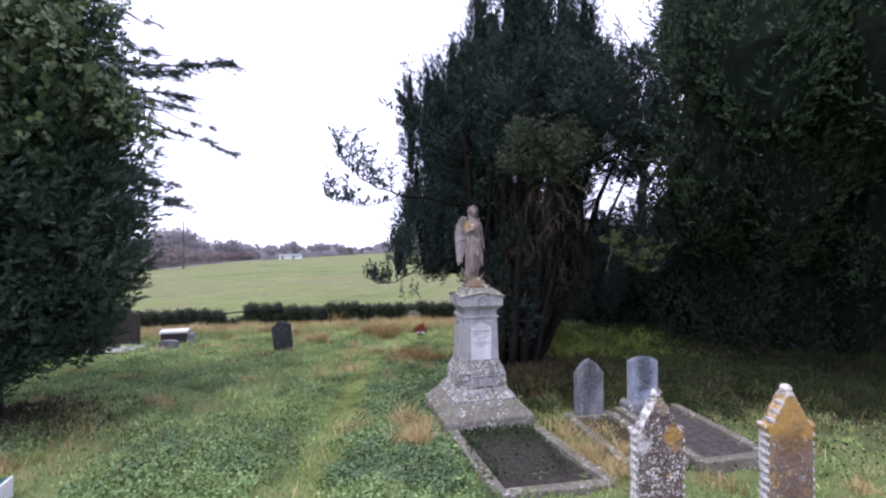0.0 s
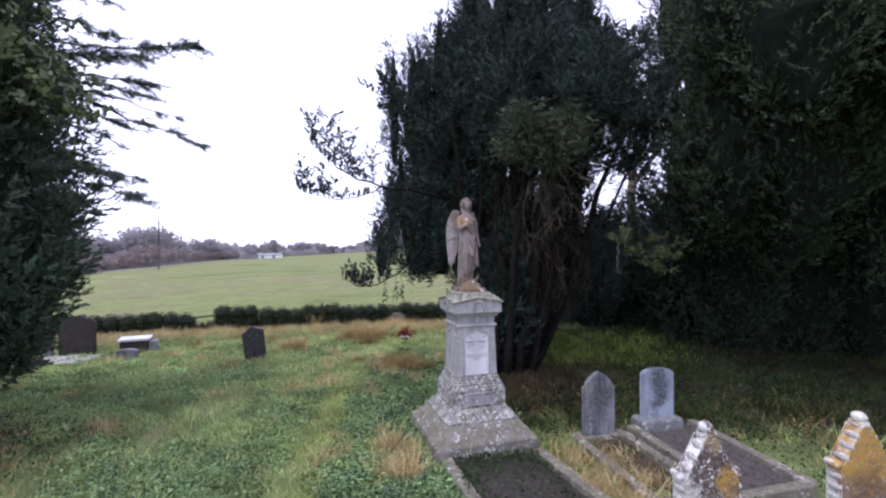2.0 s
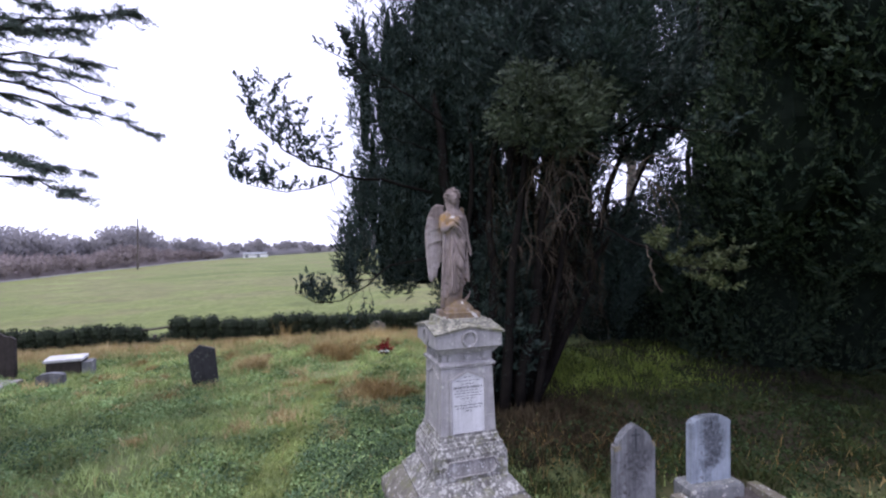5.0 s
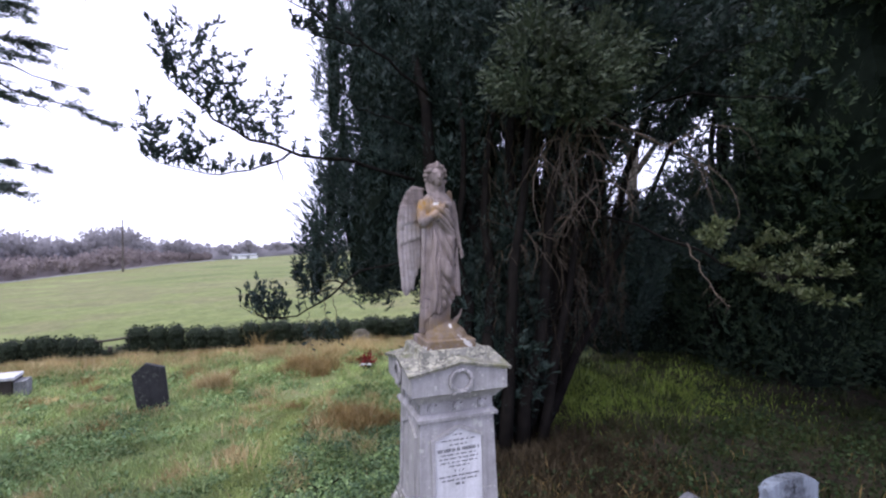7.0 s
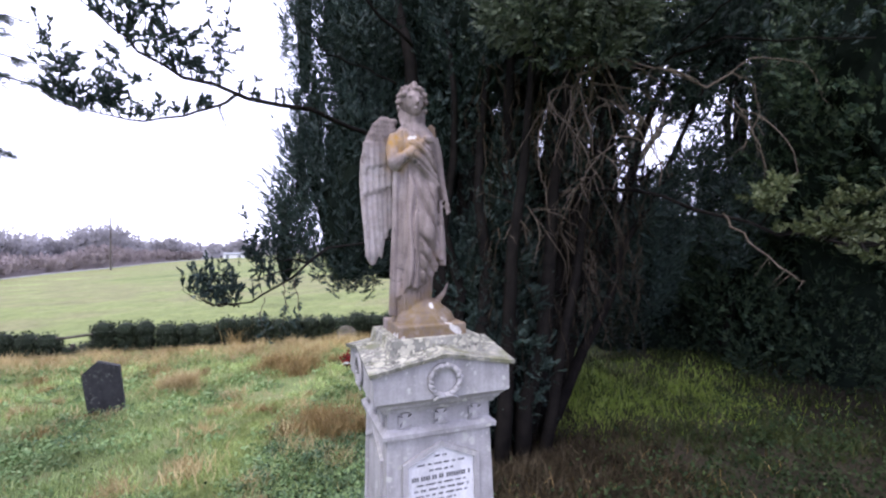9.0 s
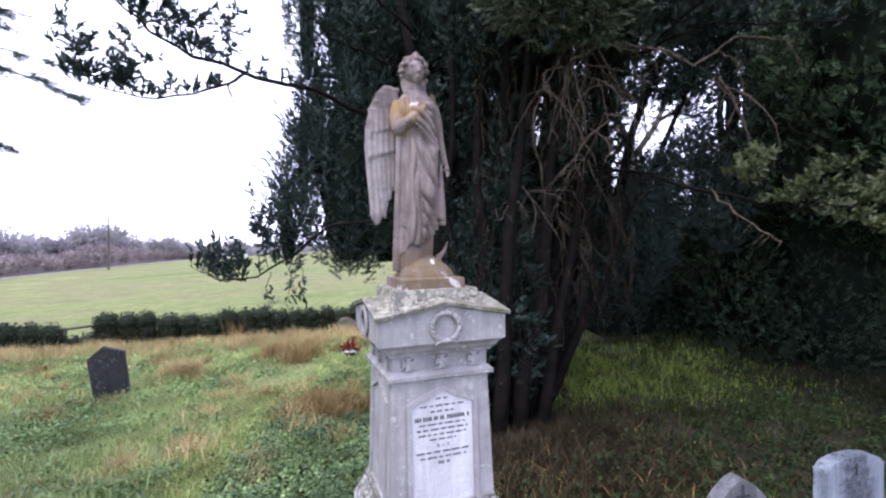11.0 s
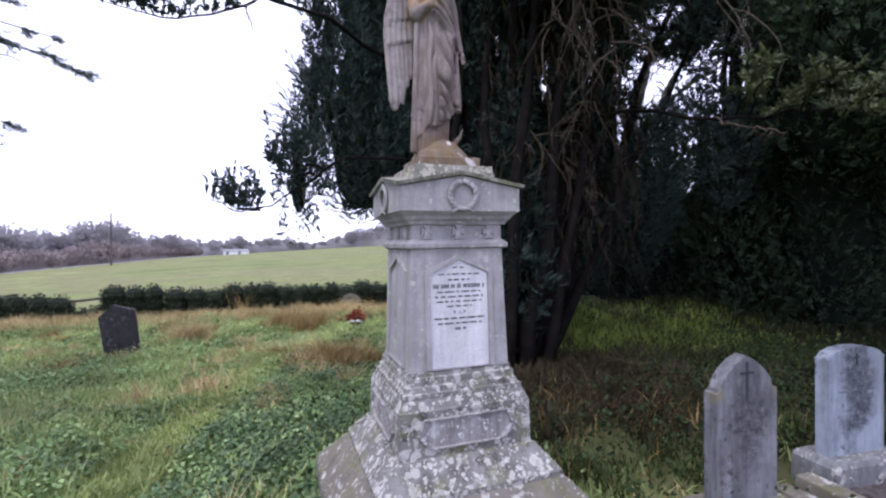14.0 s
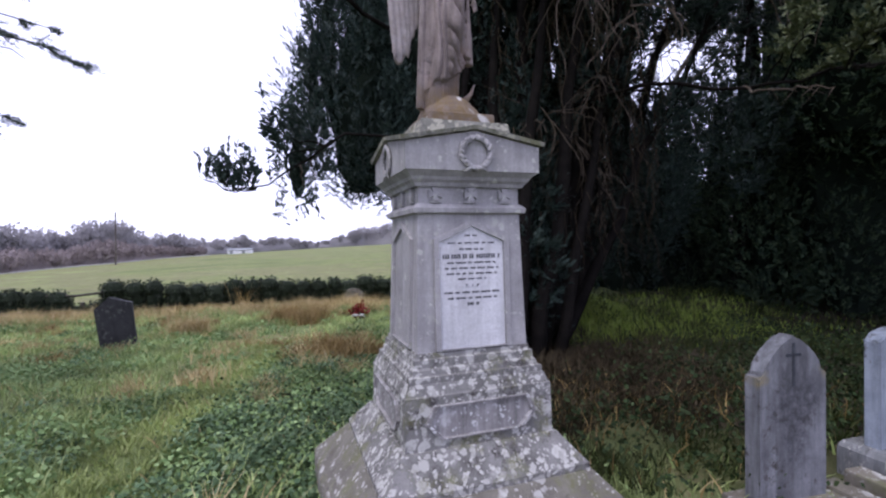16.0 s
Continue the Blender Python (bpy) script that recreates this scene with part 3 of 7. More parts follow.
FACE = math.degrees(math.atan2(0.0215, 0.687))
for side in range(4):
    m = Matrix.Rotation(radians(90) * side, 4, "Z") @ Matrix.Translation((0, -0.2932, 0.99)) @ Matrix.Rotation(radians(-FACE), 4, "X")
    f = part("panel_frame", gable_panel(0.174, 0.012, 0.535, 0.612, 0.026, -0.017, 0.006), STONE_UP, monument, "pointed moulded frame")
    f.matrix_local = m
    if side == 0:
        t = part("tablet", slab([(-0.1735, 0.012), (0.1735, 0.012), (0.1735, 0.535), (0, 0.612), (-0.1735, 0.535)], -0.004, 0.006), MARBLE, monument, "white marble tablet with small worn inscription")
        t.matrix_local = m
        rng = random.Random(7)
        for z, w, h in ((0.565, 0.07, 0.008), (0.528, 0.25, 0.007), (0.497, 0.13, 0.008), (0.462, 0.31, 0.018), (0.430, 0.26, 0.007), (0.403, 0.29, 0.008), (0.376, 0.27, 0.007), (0.350, 0.15, 0.007), (0.283, 0.30, 0.008), (0.255, 0.26, 0.008), (0.225, 0.06, 0.012)):
            bm = bmesh.new()
            x = -w / 2
            while x < w / 2 - 0.01:
                run = min(rng.uniform(0.02, 0.055), w / 2 - x)
                y = x
                while y < x + run - 0.003:
                    box(bm, y + h * 0.3, -0.0045, z - h * 0.62, z + h * 0.62, h * 0.5, 0.0024)
                    y += h * 0.72
                x += run + 0.011
            part("inscription_line", bm, LETTER, t, "row of worn lead lettering")
        txt = bpy.data.curves.new("rest_in_peace", "FONT")
        txt.body, txt.size, txt.align_x, txt.extrude, txt.space_character = "R.I.P", 0.026, "CENTER", 0.0012, 1.5
        holder = bpy.data.objects.new("lettering_curve", txt)
        me = bpy.data.meshes.new_from_object(holder)
        bpy.data.objects.remove(holder)
        me.materials.append(LETTER)
        rip = new("lettering", me)
        rip.parent = t
        rip.matrix_local = Matrix.Translation((0, -0.0048, 0.307)) @ Matrix.Rotation(radians(90), 4, "X")
        tagged(rip, "dark lettering R.I.P")

for side in range(4):
    bm = bmesh.new()
    o = [(-0.255, 0.68), (-0.19, 0.605), (0.19, 0.605), (0.255, 0.68), (0.22, 0.765), (-0.22, 0.765)]
    rows = [[bm.verts.new((x * k * 1.12, y, 0.685 + (z - 0.685) * k)) for x, z in o] for k, y in ((1.0, 0.004), (1.0, -0.016), (0.93, -0.016), (0.90, -0.001))]
    for a, b in zip(rows, rows[1:]):
        for i in range(6):
            j = (i + 1) % 6
            bm.faces.new((a[i], a[j], b[j], b[i]))
    bm.faces.new(rows[-1])
    p = part("sunk_panel", bm, STONE_PANEL, monument, "six-sided panel stained by rain")
    p.matrix_local = Matrix.Rotation(radians(90) * side, 4, "Z") @ Matrix.Translation((0, -0.3835, 0))


# ---- the statue: one plain mesh ----
def cloth(v):
    """A broad flat fold with a narrow valley, 0 to 1."""
    return 1.0 - (1.0 - abs(math.sin(v))) ** 2.4


def statue_mesh():
    bm = bmesh.new()
    # z, centre x, half width, half depth of the draped figure
    rows = [(0.06, -0.058, 0.122, 0.105), (0.10, -0.058, 0.122, 0.105), (0.22, -0.050, 0.122, 0.108), (0.41, -0.036, 0.130, 0.112), (0.53, -0.030, 0.132, 0.114), (0.69, -0.031, 0.120, 0.104), (0.80, -0.033, 0.106, 0.090),
            (0.88, -0.034, 0.108, 0.088), (0.975, -0.036, 0.122, 0.086), (1.03, -0.035, 0.108, 0.074), (1.06, -0.038, 0.078, 0.060), (1.078, -0.041, 0.050, 0.048), (1.15, -0.044, 0.042, 0.044)]
    zs = [q[0] for q in rows]
    seg, steps = 200, 180
    rings = []
    step = lambda v, w: max(0.0, min(1.0, v / w + 0.5))
    for i in range(steps + 1):
        z = 0.05 + (1.15 - 0.05) * i / steps
        cx, a, b = [float(np.interp(z, zs, [q[k] for q in rows])) for k in (1, 2, 3)]
        ring = []
        for k in range(seg):
            q = k * math.tau / seg
            x, y = math.cos(q), math.sin(q)
            px = cx + a * x
            wav = 0.007 * math.sin(17 * z + 30 * x * a) + 0.005 * math.sin(41 * px + 7 * z)
            ahead = max(0.0, -y) ** 0.5
            low = max(0.0, min(1.0, (0.86 - z) / 0.12))
            split = float(np.interp(z, [0.2, 0.3, 0.6, 0.86], [-0.035, -0.035, -0.052, -0.09]))
            hem = float(np.interp(px, [-0.16, -0.11, -0.06, 0.0, 0.05, 0.08, 0.12], [0.13, 0.19, 0.18, 0.215, 0.25, 0.31, 0.36]))
            over = step(z - hem, 0.012)
            pleats = (0.034 + 0.012 * math.sin(60 * px)) * cloth(math.pi * (px + wav + 0.05 * (0.85 - z)) / 0.046 + 0.4)
            under = 0.024 * cloth(math.pi * px / 0.025)
            swags = (0.036 + 0.016 * math.sin(45 * px - 9 * z)) * cloth(math.pi * (px + 1.4 * wav - 0.75 * (0.85 - z) ** 2) / 0.068) * step(0.78 - z, 0.10)
            u = (z - 0.83) + 1.1 * (px - 0.03)
            rolls = 0.040 * cloth(math.pi * (u + wav) / 0.046) * step(0.075 - abs(u), 0.03) * step(px + 0.07, 0.04)
            mantle = step(px - split, 0.012)
            robe = over * (0.014 + pleats * (1 - mantle) + (swags + 0.010) * mantle) + (1 - over) * under
            behind = 0.030 * cloth(5.5 * q + 0.9 * math.sin(2 * q))
            bust = 0.020 * ahead * math.exp(-(((z - 0.945) / 0.05) ** 2)) * (math.exp(-(((x - 0.42) / 0.3) ** 2)) + math.exp(-(((x + 0.42) / 0.3) ** 2)))
            knee = 0.020 * ahead * math.exp(-(((z - 0.44) / 0.13) ** 2 + ((x - 0.35) / 0.3) ** 2))
            d = low * (robe * ahead + behind * (1 - ahead) - 0.042) + max(0.0, rolls) * ahead + bust + knee
            ring.append(bm.verts.new((cx + (a + d) * x, (b + d) * y, z)))
        rings.append(ring)
    for a, b in zip(rings, rings[1:]):
        for k in range(seg):
            bm.faces.new((a[k], a[(k + 1) % seg], b[(k + 1) % seg], b[k]))
    bm.faces.new(rings[0][::-1])
    bm.faces.new(rings[-1])
    # head, hair and wreath of curls
    hx, hz = -0.044, -0.016
    ball(bm, (hx, -0.016, 1.205 + hz), (0.056, 0.064, 0.072), 20)
    ball(bm, (hx + 0.003, -0.034, 1.162 + hz), (0.036, 0.036, 0.030), 14)
    tube(bm, [(hx + 0.006, -0.074, 1.222 + hz), (hx + 0.008, -0.088, 1.190 + hz)], 0.007, 0.011, 7)
    for s in (-1, 1):
        ball(bm, (hx + s * 0.026, -0.068, 1.228 + hz), (0.018, 0.010, 0.006), 8)
        ball(bm, (hx + s * 0.030, -0.056, 1.185 + hz), (0.016, 0.010, 0.016), 8)
    ball(bm, (hx - 0.003, 0.014, 1.226 + hz), (0.066, 0.064, 0.062), 18)
    r = random.Random(3)
    for row, (z, k, n) in enumerate(((1.298, 0.030, 6), (1.276, 0.056, 10), (1.248, 0.072, 13), (1.214, 0.076, 12), (1.180, 0.074, 10), (1.146, 0.066, 9))):
        for i in range(n):
            a = math.tau * (i + 0.5 * (row % 2)) / n
            if row >= 3 and math.sin(a) < -0.30 or row == 2 and math.sin(a) < -0.8:
                continue
            ball(bm, (hx + k * math.cos(a), 0.006 + k * math.sin(a), z + hz + r.uniform(-0.007, 0.007)), r.uniform(0.013, 0.019), 7)
    for s in (-1, 1):
        tube(bm, [(hx + s * 0.056, 0.010, 1.17 + hz), (hx + s * 0.060, 0.0, 1.11 + hz), (hx + s * 0.056, -0.028, 1.06)], 0.020, 0.012, 7)
        tube(bm, [(hx + s * 0.048, -0.01, 1.15 + hz), (hx + s * 0.046, -0.03, 1.09 + hz), (hx + s * 0.036, -0.055, 1.04)], 0.012, 0.008, 7)
    ball(bm, (hx + 0.004, -0.036, 1.300 + hz), (0.020, 0.016, 0.022), 9)
    ball(bm, (hx + 0.004, -0.072, 1.166 + hz), (0.014, 0.008, 0.006), 8)
    # arm across the breast, arm at the side
    tube(bm, [(-0.135, 0.005, 1.01), (-0.160, -0.015, 0.93), (-0.158, -0.050, 0.855)], 0.040, 0.041, 12)
    ball(bm, (-0.156, -0.055, 0.852), 0.040, 12)
    tube(bm, [(-0.160, -0.060, 0.85), (-0.085, -0.100, 0.905), (-0.012, -0.108, 0.965)], 0.036, 0.019, 12)
    ball(bm, (0.008, -0.106, 0.985), (0.026, 0.014, 0.019), 10)
    for k in range(3):
        tube(bm, [(0.012, -0.108, 0.990 - 0.012 * k), (0.045, -0.100, 1.000 - 0.014 * k)], 0.008, 0.006, 6)
    tube(bm, [(0.068, 0.005, 1.005), (0.092, 0.0, 0.92), (0.100, -0.015, 0.81)], 0.038, 0.030, 12)
    tube(bm, [(0.100, -0.015, 0.815), (0.112, -0.035, 0.73), (0.124, -0.055, 0.655)], 0.029, 0.017, 12)
    ball(bm, (0.130, -0.062, 0.628), (0.016, 0.019, 0.028), 10)
    for k in range(3):
        tube(bm, [(0.126 + 0.007 * k, -0.068, 0.612), (0.124 + 0.009 * k, -0.074, 0.578 + 0.006 * k)], 0.007, 0.005, 6)
    # folds of the robe and mantle laid over the body
    def front(x, z, lift):
        cx, a, b = [float(np.interp(z, zs, [q[k] for q in rows])) for k in (1, 2, 3)]
        s = max(-0.98, min(0.98, (x - cx) / a))
        return (x, -(b + lift) * math.sqrt(1 - s * s) - 0.004, z)

    def fold(path, r0, r1, lift=0.0):
        pts = [Vector((*p, 0)) for p in path]
        fine = []
        for i in range(13):
            f = i / 12 * (len(pts) - 1)
            j = min(int(f), len(pts) - 2)
            p = pts[j].lerp(pts[j + 1], f - j)
            fine.append(front(p.x, p.y, lift))
        tube(bm, fine, r0, r1, 8)

    # hanging ends of the mantle
    tube(bm, [(0.085, -0.02, 0.74), (0.104, -0.025, 0.55), (0.108, -0.03, 0.42), (0.104, -0.035, 0.30)], 0.016, 0.025, 9)
    tube(bm, [(0.098, -0.045, 0.66), (0.094, -0.058, 0.50), (0.092, -0.06, 0.33)], 0.012, 0.018, 9)
    tube(bm, [(-0.150, -0.03, 0.84), (-0.158, -0.035, 0.55), (-0.172, -0.04, 0.28), (-0.182, -0.04, 0.04)], 0.016, 0.022, 9)
    # sleeve creases on the bent arm and the gown gathered over the breast
    for k in range(4):
        fold([(-0.115 + 0.022 * k, 1.035), (-0.110 + 0.024 * k, 0.985), (-0.095 + 0.026 * k, 0.935)], 0.006, 0.008, 0.006)
    # wings
    wing = [(-0.10, 1.02), (-0.125, 1.085), (-0.165, 1.125), (-0.205, 1.128), (-0.250, 1.085), (-0.293, 1.0), (-0.322, 0.88), (-0.328, 0.76), (-0.318, 0.60), (-0.304, 0.45), (-0.290, 0.335), (-0.272, 0.305), (-0.248, 0.315), (-0.205, 0.42), (-0.17, 0.58), (-0.14, 0.76)]
    slab(wing, 0.056, 0.082, bm)
    # small scale feathers on the shoulder of the wing
    for i in range(7):
        z = 1.10 - 0.026 * i
        x0, x1 = -0.128 - 0.002 * i, -0.222 - 0.011 * i
        for k in range(5):
            ball(bm, (x0 + (x1 - x0) * (k + 0.5 * (i % 2)) / 4.5, 0.054, z), (0.015, 0.013, 0.019), 8)

    def feather(x, z0, z1, w, y, slant):
        pts = [(x, y, z0), (x + slant * 0.4, y - 0.004, z0 * 0.55 + z1 * 0.45), (x + slant * 0.85, y - 0.005, z0 * 0.12 + z1 * 0.88), (x + slant, y, z1)]
        n = 9
        rows = []
        for q in range(n + 1):
            u = q / n * 3
            j = min(int(u), 2)
            f = u - j
            p = [pts[j][c] * (1 - f) + pts[j + 1][c] * f for c in range(3)]
            k = w * (1.0 if q < n - 2 else (0.9, 0.62, 0.2)[q - n + 2])
            rows.append([bm.verts.new((p[0] + dx * k, p[1] + dy, p[2])) for dx, dy in ((-1, 0.003), (0, -0.004), (1, 0.003), (0, 0.012))])
        for a, b in zip(rows, rows[1:]):
            for c in range(4):
                bm.faces.new((a[c], a[(c + 1) % 4], b[(c + 1) % 4], b[c]))
        bm.faces.new(rows[0][::-1])
        bm.faces.new(rows[-1])

    for k in range(6):
        feather(-0.305 + 0.029 * k, 0.70 + 0.01 * k, 0.335 + 0.004 * k + 0.05 * max(0, k - 2), 0.019, 0.050 + 0.001 * k, 0.015 + 0.008 * k * (k < 3) - 0.006 * max(0, k - 2))
    for k in range(5):
        feather(-0.302 + 0.034 * k, 0.86, 0.685 + 0.012 * k, 0.022, 0.046, 0.004)
    for k in range(5):
        feather(-0.292 + 0.034 * k, 0.98, 0.83 + 0.008 * k, 0.022, 0.042, 0.0)
    other = [(0.02, 1.0), (0.052, 1.07), (0.084, 1.105), (0.108, 1.085), (0.118, 0.95), (0.112, 0.75), (0.09, 0.45), (0.07, 0.36), (0.03, 0.6)]
    slab(other, 0.055, 0.085, bm)
    tube(bm, [(0.085, -0.02, 0.11), (0.118, -0.03, 0.15), (0.138, -0.035, 0.205)], 0.020, 0.004, 7)
    # rocky mound and square plinth
    for c, rr in (((0, 0, -0.01), (0.180, 0.17, 0.115)), ((0.0, -0.03, 0.02), (0.130, 0.12, 0.105)), ((-0.06, 0.02, 0.03), (0.10, 0.11, 0.085)), ((0.05, 0.0, 0.03), (0.075, 0.09, 0.09))):
        ball(bm, c, rr, 22)
    box(bm, 0, 0, -0.07, 0.0, 0.37, 0.37, 0.004)
    return bm


def blotted(base, name, blots):
    """A copy of a stone with ragged stains: (centre, radius, soft edge, strength, colour)."""
    m = base.copy()
    m.name = name
    n, l = m.node_tree.nodes, m.node_tree.links
    b = n["Principled BSDF"]
    col = b.inputs["Base Color"].links[0].from_socket
    v = coords(n)
    for c, r, edge, tone, tint in blots:
        d = n.new("ShaderNodeVectorMath")
        d.operation = "DISTANCE"
        l.new(mix(n, l, 0.22, v, n_color(n, l, 6, v)), d.inputs[0])
        d.inputs[1].default_value = tuple(0.78 * q + 0.11 for q in c)
        f = ramp(n, l, d.outputs["Value"], [(r * 0.78 * (1 - edge), (tone,)), (r * 0.78, (0,))])
        f = mix(n, l, 1.0, f, ramp(n, l, noise_node(n, l, 22, 6, 0.7, v), [(0.35, (0.25,)), (0.6, (1,))]), "MULTIPLY")
        col = mix(n, l, f, col, tint)
    l.new(col, b.inputs["Base Color"])
    return m


STATUE_BLOTS = [((-0.27, 0.05, 0.78), 0.24, 0.6, 0.6, (0.42, 0.385, 0.39)), ((-0.27, 0.05, 0.48), 0.2, 0.6, 0.6, (0.42, 0.385, 0.39)), ((-0.12, -0.05, 0.95), 0.15, 0.5, 1.0, (0.27, 0.155, 0.04)), ((0.0, -0.06, -0.05), 0.27, 0.30, 1.0, (0.15, 0.105, 0.055)), ((0.09, 0.05, 1.04), 0.12, 0.5, 0.9, (0.15, 0.10, 0.055)),
                ((0.06, -0.02, 0.36), 0.10, 0.6, 0.6, (0.16, 0.095, 0.065)), ((0.06, -0.06, 0.80), 0.09, 0.6, 0.6, (0.10, 0.085, 0.08)), ((-0.03, -0.08, 0.16), 0.12, 0.6, 0.5, (0.15, 0.10, 0.08)), ((-0.05, 0.0, 1.26), 0.10, 0.6, 0.55, (0.13, 0.10, 0.09))]
STATUE_BLOTS += [(c, 0.035, 0.3, 0.9, (0.62, 0.61, 0.60)) for c in ((-0.17, -0.18, -0.03), (-0.02, -0.19, 0.0), (0.02, -0.10, 0.09), (-0.185, 0.05, -0.02), (-0.185, -0.10, -0.03), (0.10, -0.185, -0.01), (-0.02, -0.10, 1.035))]
statue = link_mesh("angel_statue", statue_mesh(), blotted(STONE_STATUE, "statue_stone", STATUE_BLOTS))
statue.matrix_world = MON @ pose(0.0, 0.0, 2.192, 0, 0, 0)
rem = statue.modifiers.new("fuse", "REMESH")
rem.mode, rem.voxel_size, rem.use_smooth_shade = "VOXEL", 0.005, True
smo = statue.modifiers.new("soften", "SMOOTH")
smo.factor, smo.iterations = 0.3, 1
tagged(statue, "weathered pinkish stone winged angel statue with yellow lichen", "statue")


# ---- kerbed plots and headstones ----
def kerb(name, a, b, wide, z0, z1, mat, parent):
    a, b = Vector((*a, 0)), Vector((*b, 0))
    bm = box(bmesh.new(), 0, 0, z0, z1, (b - a).length, wide, 0.012)
    ob = part(name, bm, mat, parent)
    ob.matrix_world = Matrix.Translation((a + b) / 2) @ Matrix.Rotation(math.atan2((b - a).y, (b - a).x), 4, "Z")
    return ob


def soil(points, z, mat, parent, label, name="soil"):
    """A bumpy bed inside a kerb."""
    bm = bmesh.new()
    a, b, c, d = [Vector((*p, z)) for p in points]
    n = 26
    r = random.Random(9)
    grid = [[bm.verts.new(a.lerp(b, i / n).lerp(d.lerp(c, i / n), j / n) + Vector((0, 0, r.uniform(-0.012, 0.02)))) for i in range(n + 1)] for j in range(n + 1)]
    for j in range(n):
        for i in range(n):
            bm.faces.new((grid[j][i], grid[j][i + 1], grid[j + 1][i + 1], grid[j + 1][i]))
    return part(name, bm, mat, parent, label, True)


def plot(corners, wide, top, mat, bed, label, bed_label, group="kerbed graves"):
    p = thing("grave_kerb", pose(0, 0, 0), label, "grave", group)
    n = len(corners)
    for i in range(n):
        if i < n - 1 or n > 4:
            kerb("kerb_stone", corners[i], corners[(i + 1) % n], wide, -0.1, top - 0.006 * (i % 2), mat, p)
    soil(corners, top - 0.075, bed, p, bed_label)
    return p


PLOTS = pose(0.557, 8.209, 0, 0, 0, 11.8)


def spot(x, y):
    """A place given across and along from the monument's foot."""
    v = PLOTS @ Vector((x, y, 0))
    return (v.x, v.y)


plot([spot(-0.57, -0.74), spot(-0.38, -2.58), spot(0.97, -2.56), spot(0.68, -0.74)], 0.15, 0.085, KERB, GRAVEL, "mossy stone kerb round a dark gravel grave", "dark gravel and weeds")
plot([spot(1.36, -0.46), spot(1.38, -2.28), spot(2.10, -2.32), spot(2.08, -0.46)], 0.13, 0.11, KERB, LITTER, "low stone kerb round an overgrown grave", "soil with dry weeds")
plot([spot(2.28, -0.46), spot(2.26, -2.42), spot(3.25, -2.37), spot(3.28, -0.46)], 0.14, 0.15, KERB, MID_GRAVEL, "stone kerb round a grey gravel grave", "pinkish grey gravel")


def arch(half, shoulder, top, inset, n=16, point=0.0):
    """Outline of a headstone with a rounded (or slightly pointed) head between shoulders."""
    o = [(-half, 0), (half, 0), (half, shoulder)]
    for i in range(n + 1):
        a = math.pi * i / n
        x = (half - inset) * math.cos(a)
        z = shoulder + (top - shoulder) * math.sin(a) ** (1.0 - point * 0.0) * (1 - point) + (top - shoulder) * point * (1 - abs(math.cos(a)))
        o.append((x, z + 1e-4))
    return o + [(-half, shoulder)]


hs = thing("headstone", pose(2.35, 8.07, 0, 0, 0, 12), "grey round-headed headstone with a small incised cross", "headstone", "headstones")
part("slab", slab(arch(0.24, 0.77, 0.985, 0.035, point=0.45), -0.045, 0.045, bevel=0.008), blotted(GREY_HS, "stained_grey_headstone", [((0, -0.04, 0.84), 0.17, 0.6, 0.6, (0.06, 0.06, 0.066)), ((0.02, -0.04, 0.62), 0.22, 0.6, 0.95, (0.045, 0.045, 0.052)), ((0.03, -0.04, 0.40), 0.16, 0.6, 0.9, (0.05, 0.05, 0.058)), ((-0.24, -0.04, 0.75), 0.10, 0.6, 0.9, (0.20, 0.17, 0.10)), ((0.24, -0.04, 0.78), 0.08, 0.6, 0.8, (0.20, 0.17, 0.10))]), hs)
part("foot", stack([(-0.1, 0.62), (0.085, 0.62)], 0.01), KERB, hs).scale = (1, 0.4, 1)
part("carved_cross", box(box(bmesh.new(), 0, -0.0465, 0.71, 0.945, 0.016, 0.005), 0, -0.0465, 0.872, 0.888, 0.10, 0.006), DARK_INK, hs, "thin dark cross")

hs = thing("headstone", pose(3.31, 8.33, 0, 0, 0, 12), "pale blue-grey round-topped headstone with dark panel on a base", "headstone", "headstones")
SOOT = (0.05, 0.054, 0.066)
part("slab", slab(arch(0.26, 0.875, 0.955, 0.004), -0.045, 0.045, bevel=0.008), blotted(WHITE_HS, "sooty_pale_headstone", [((0, -0.04, 0.87), 0.23, 0.6, 0.95, SOOT), ((0.0, -0.04, 0.70), 0.17, 0.6, 0.95, SOOT), ((0.03, -0.04, 0.58), 0.13, 0.6, 0.9, SOOT), ((0.06, -0.04, 0.50), 0.13, 0.5, 1.0, SOOT), ((-0.05, -0.04, 0.42), 0.12, 0.5, 1.0, SOOT)]), hs).location.z = 0.0
part("foot", stack([(-0.1, 0.66), (0.20, 0.66), (0.235, 0.60)], 0.01), FOOT_HS, hs).scale = (1, 0.45, 1)
rng = random.Random(17)
bm = bmesh.new()
for z, w in ((0.79, 0.30), (0.745, 0.22), (0.70, 0.16), (0.66, 0.32), (0.625, 0.20), (0.585, 0.12), (0.44, 0.12)):
    x = -w / 2
    while x < w / 2:
        run = rng.uniform(0.012, 0.05)
        box(bm, x + run / 2, -0.0465, z - 0.004, z + 0.004, run, 0.003)
        x += run + 0.009
tagged(part("inscription", bm, FAINT_INK, hs, "faint worn lettering"), kind="stuff")
part("carved_cross", box(box(bmesh.new(), 0, -0.048, 0.835, 0.915, 0.012, 0.004), 0, -0.048, 0.88, 0.892, 0.045, 0.004), DARK_INK, hs)


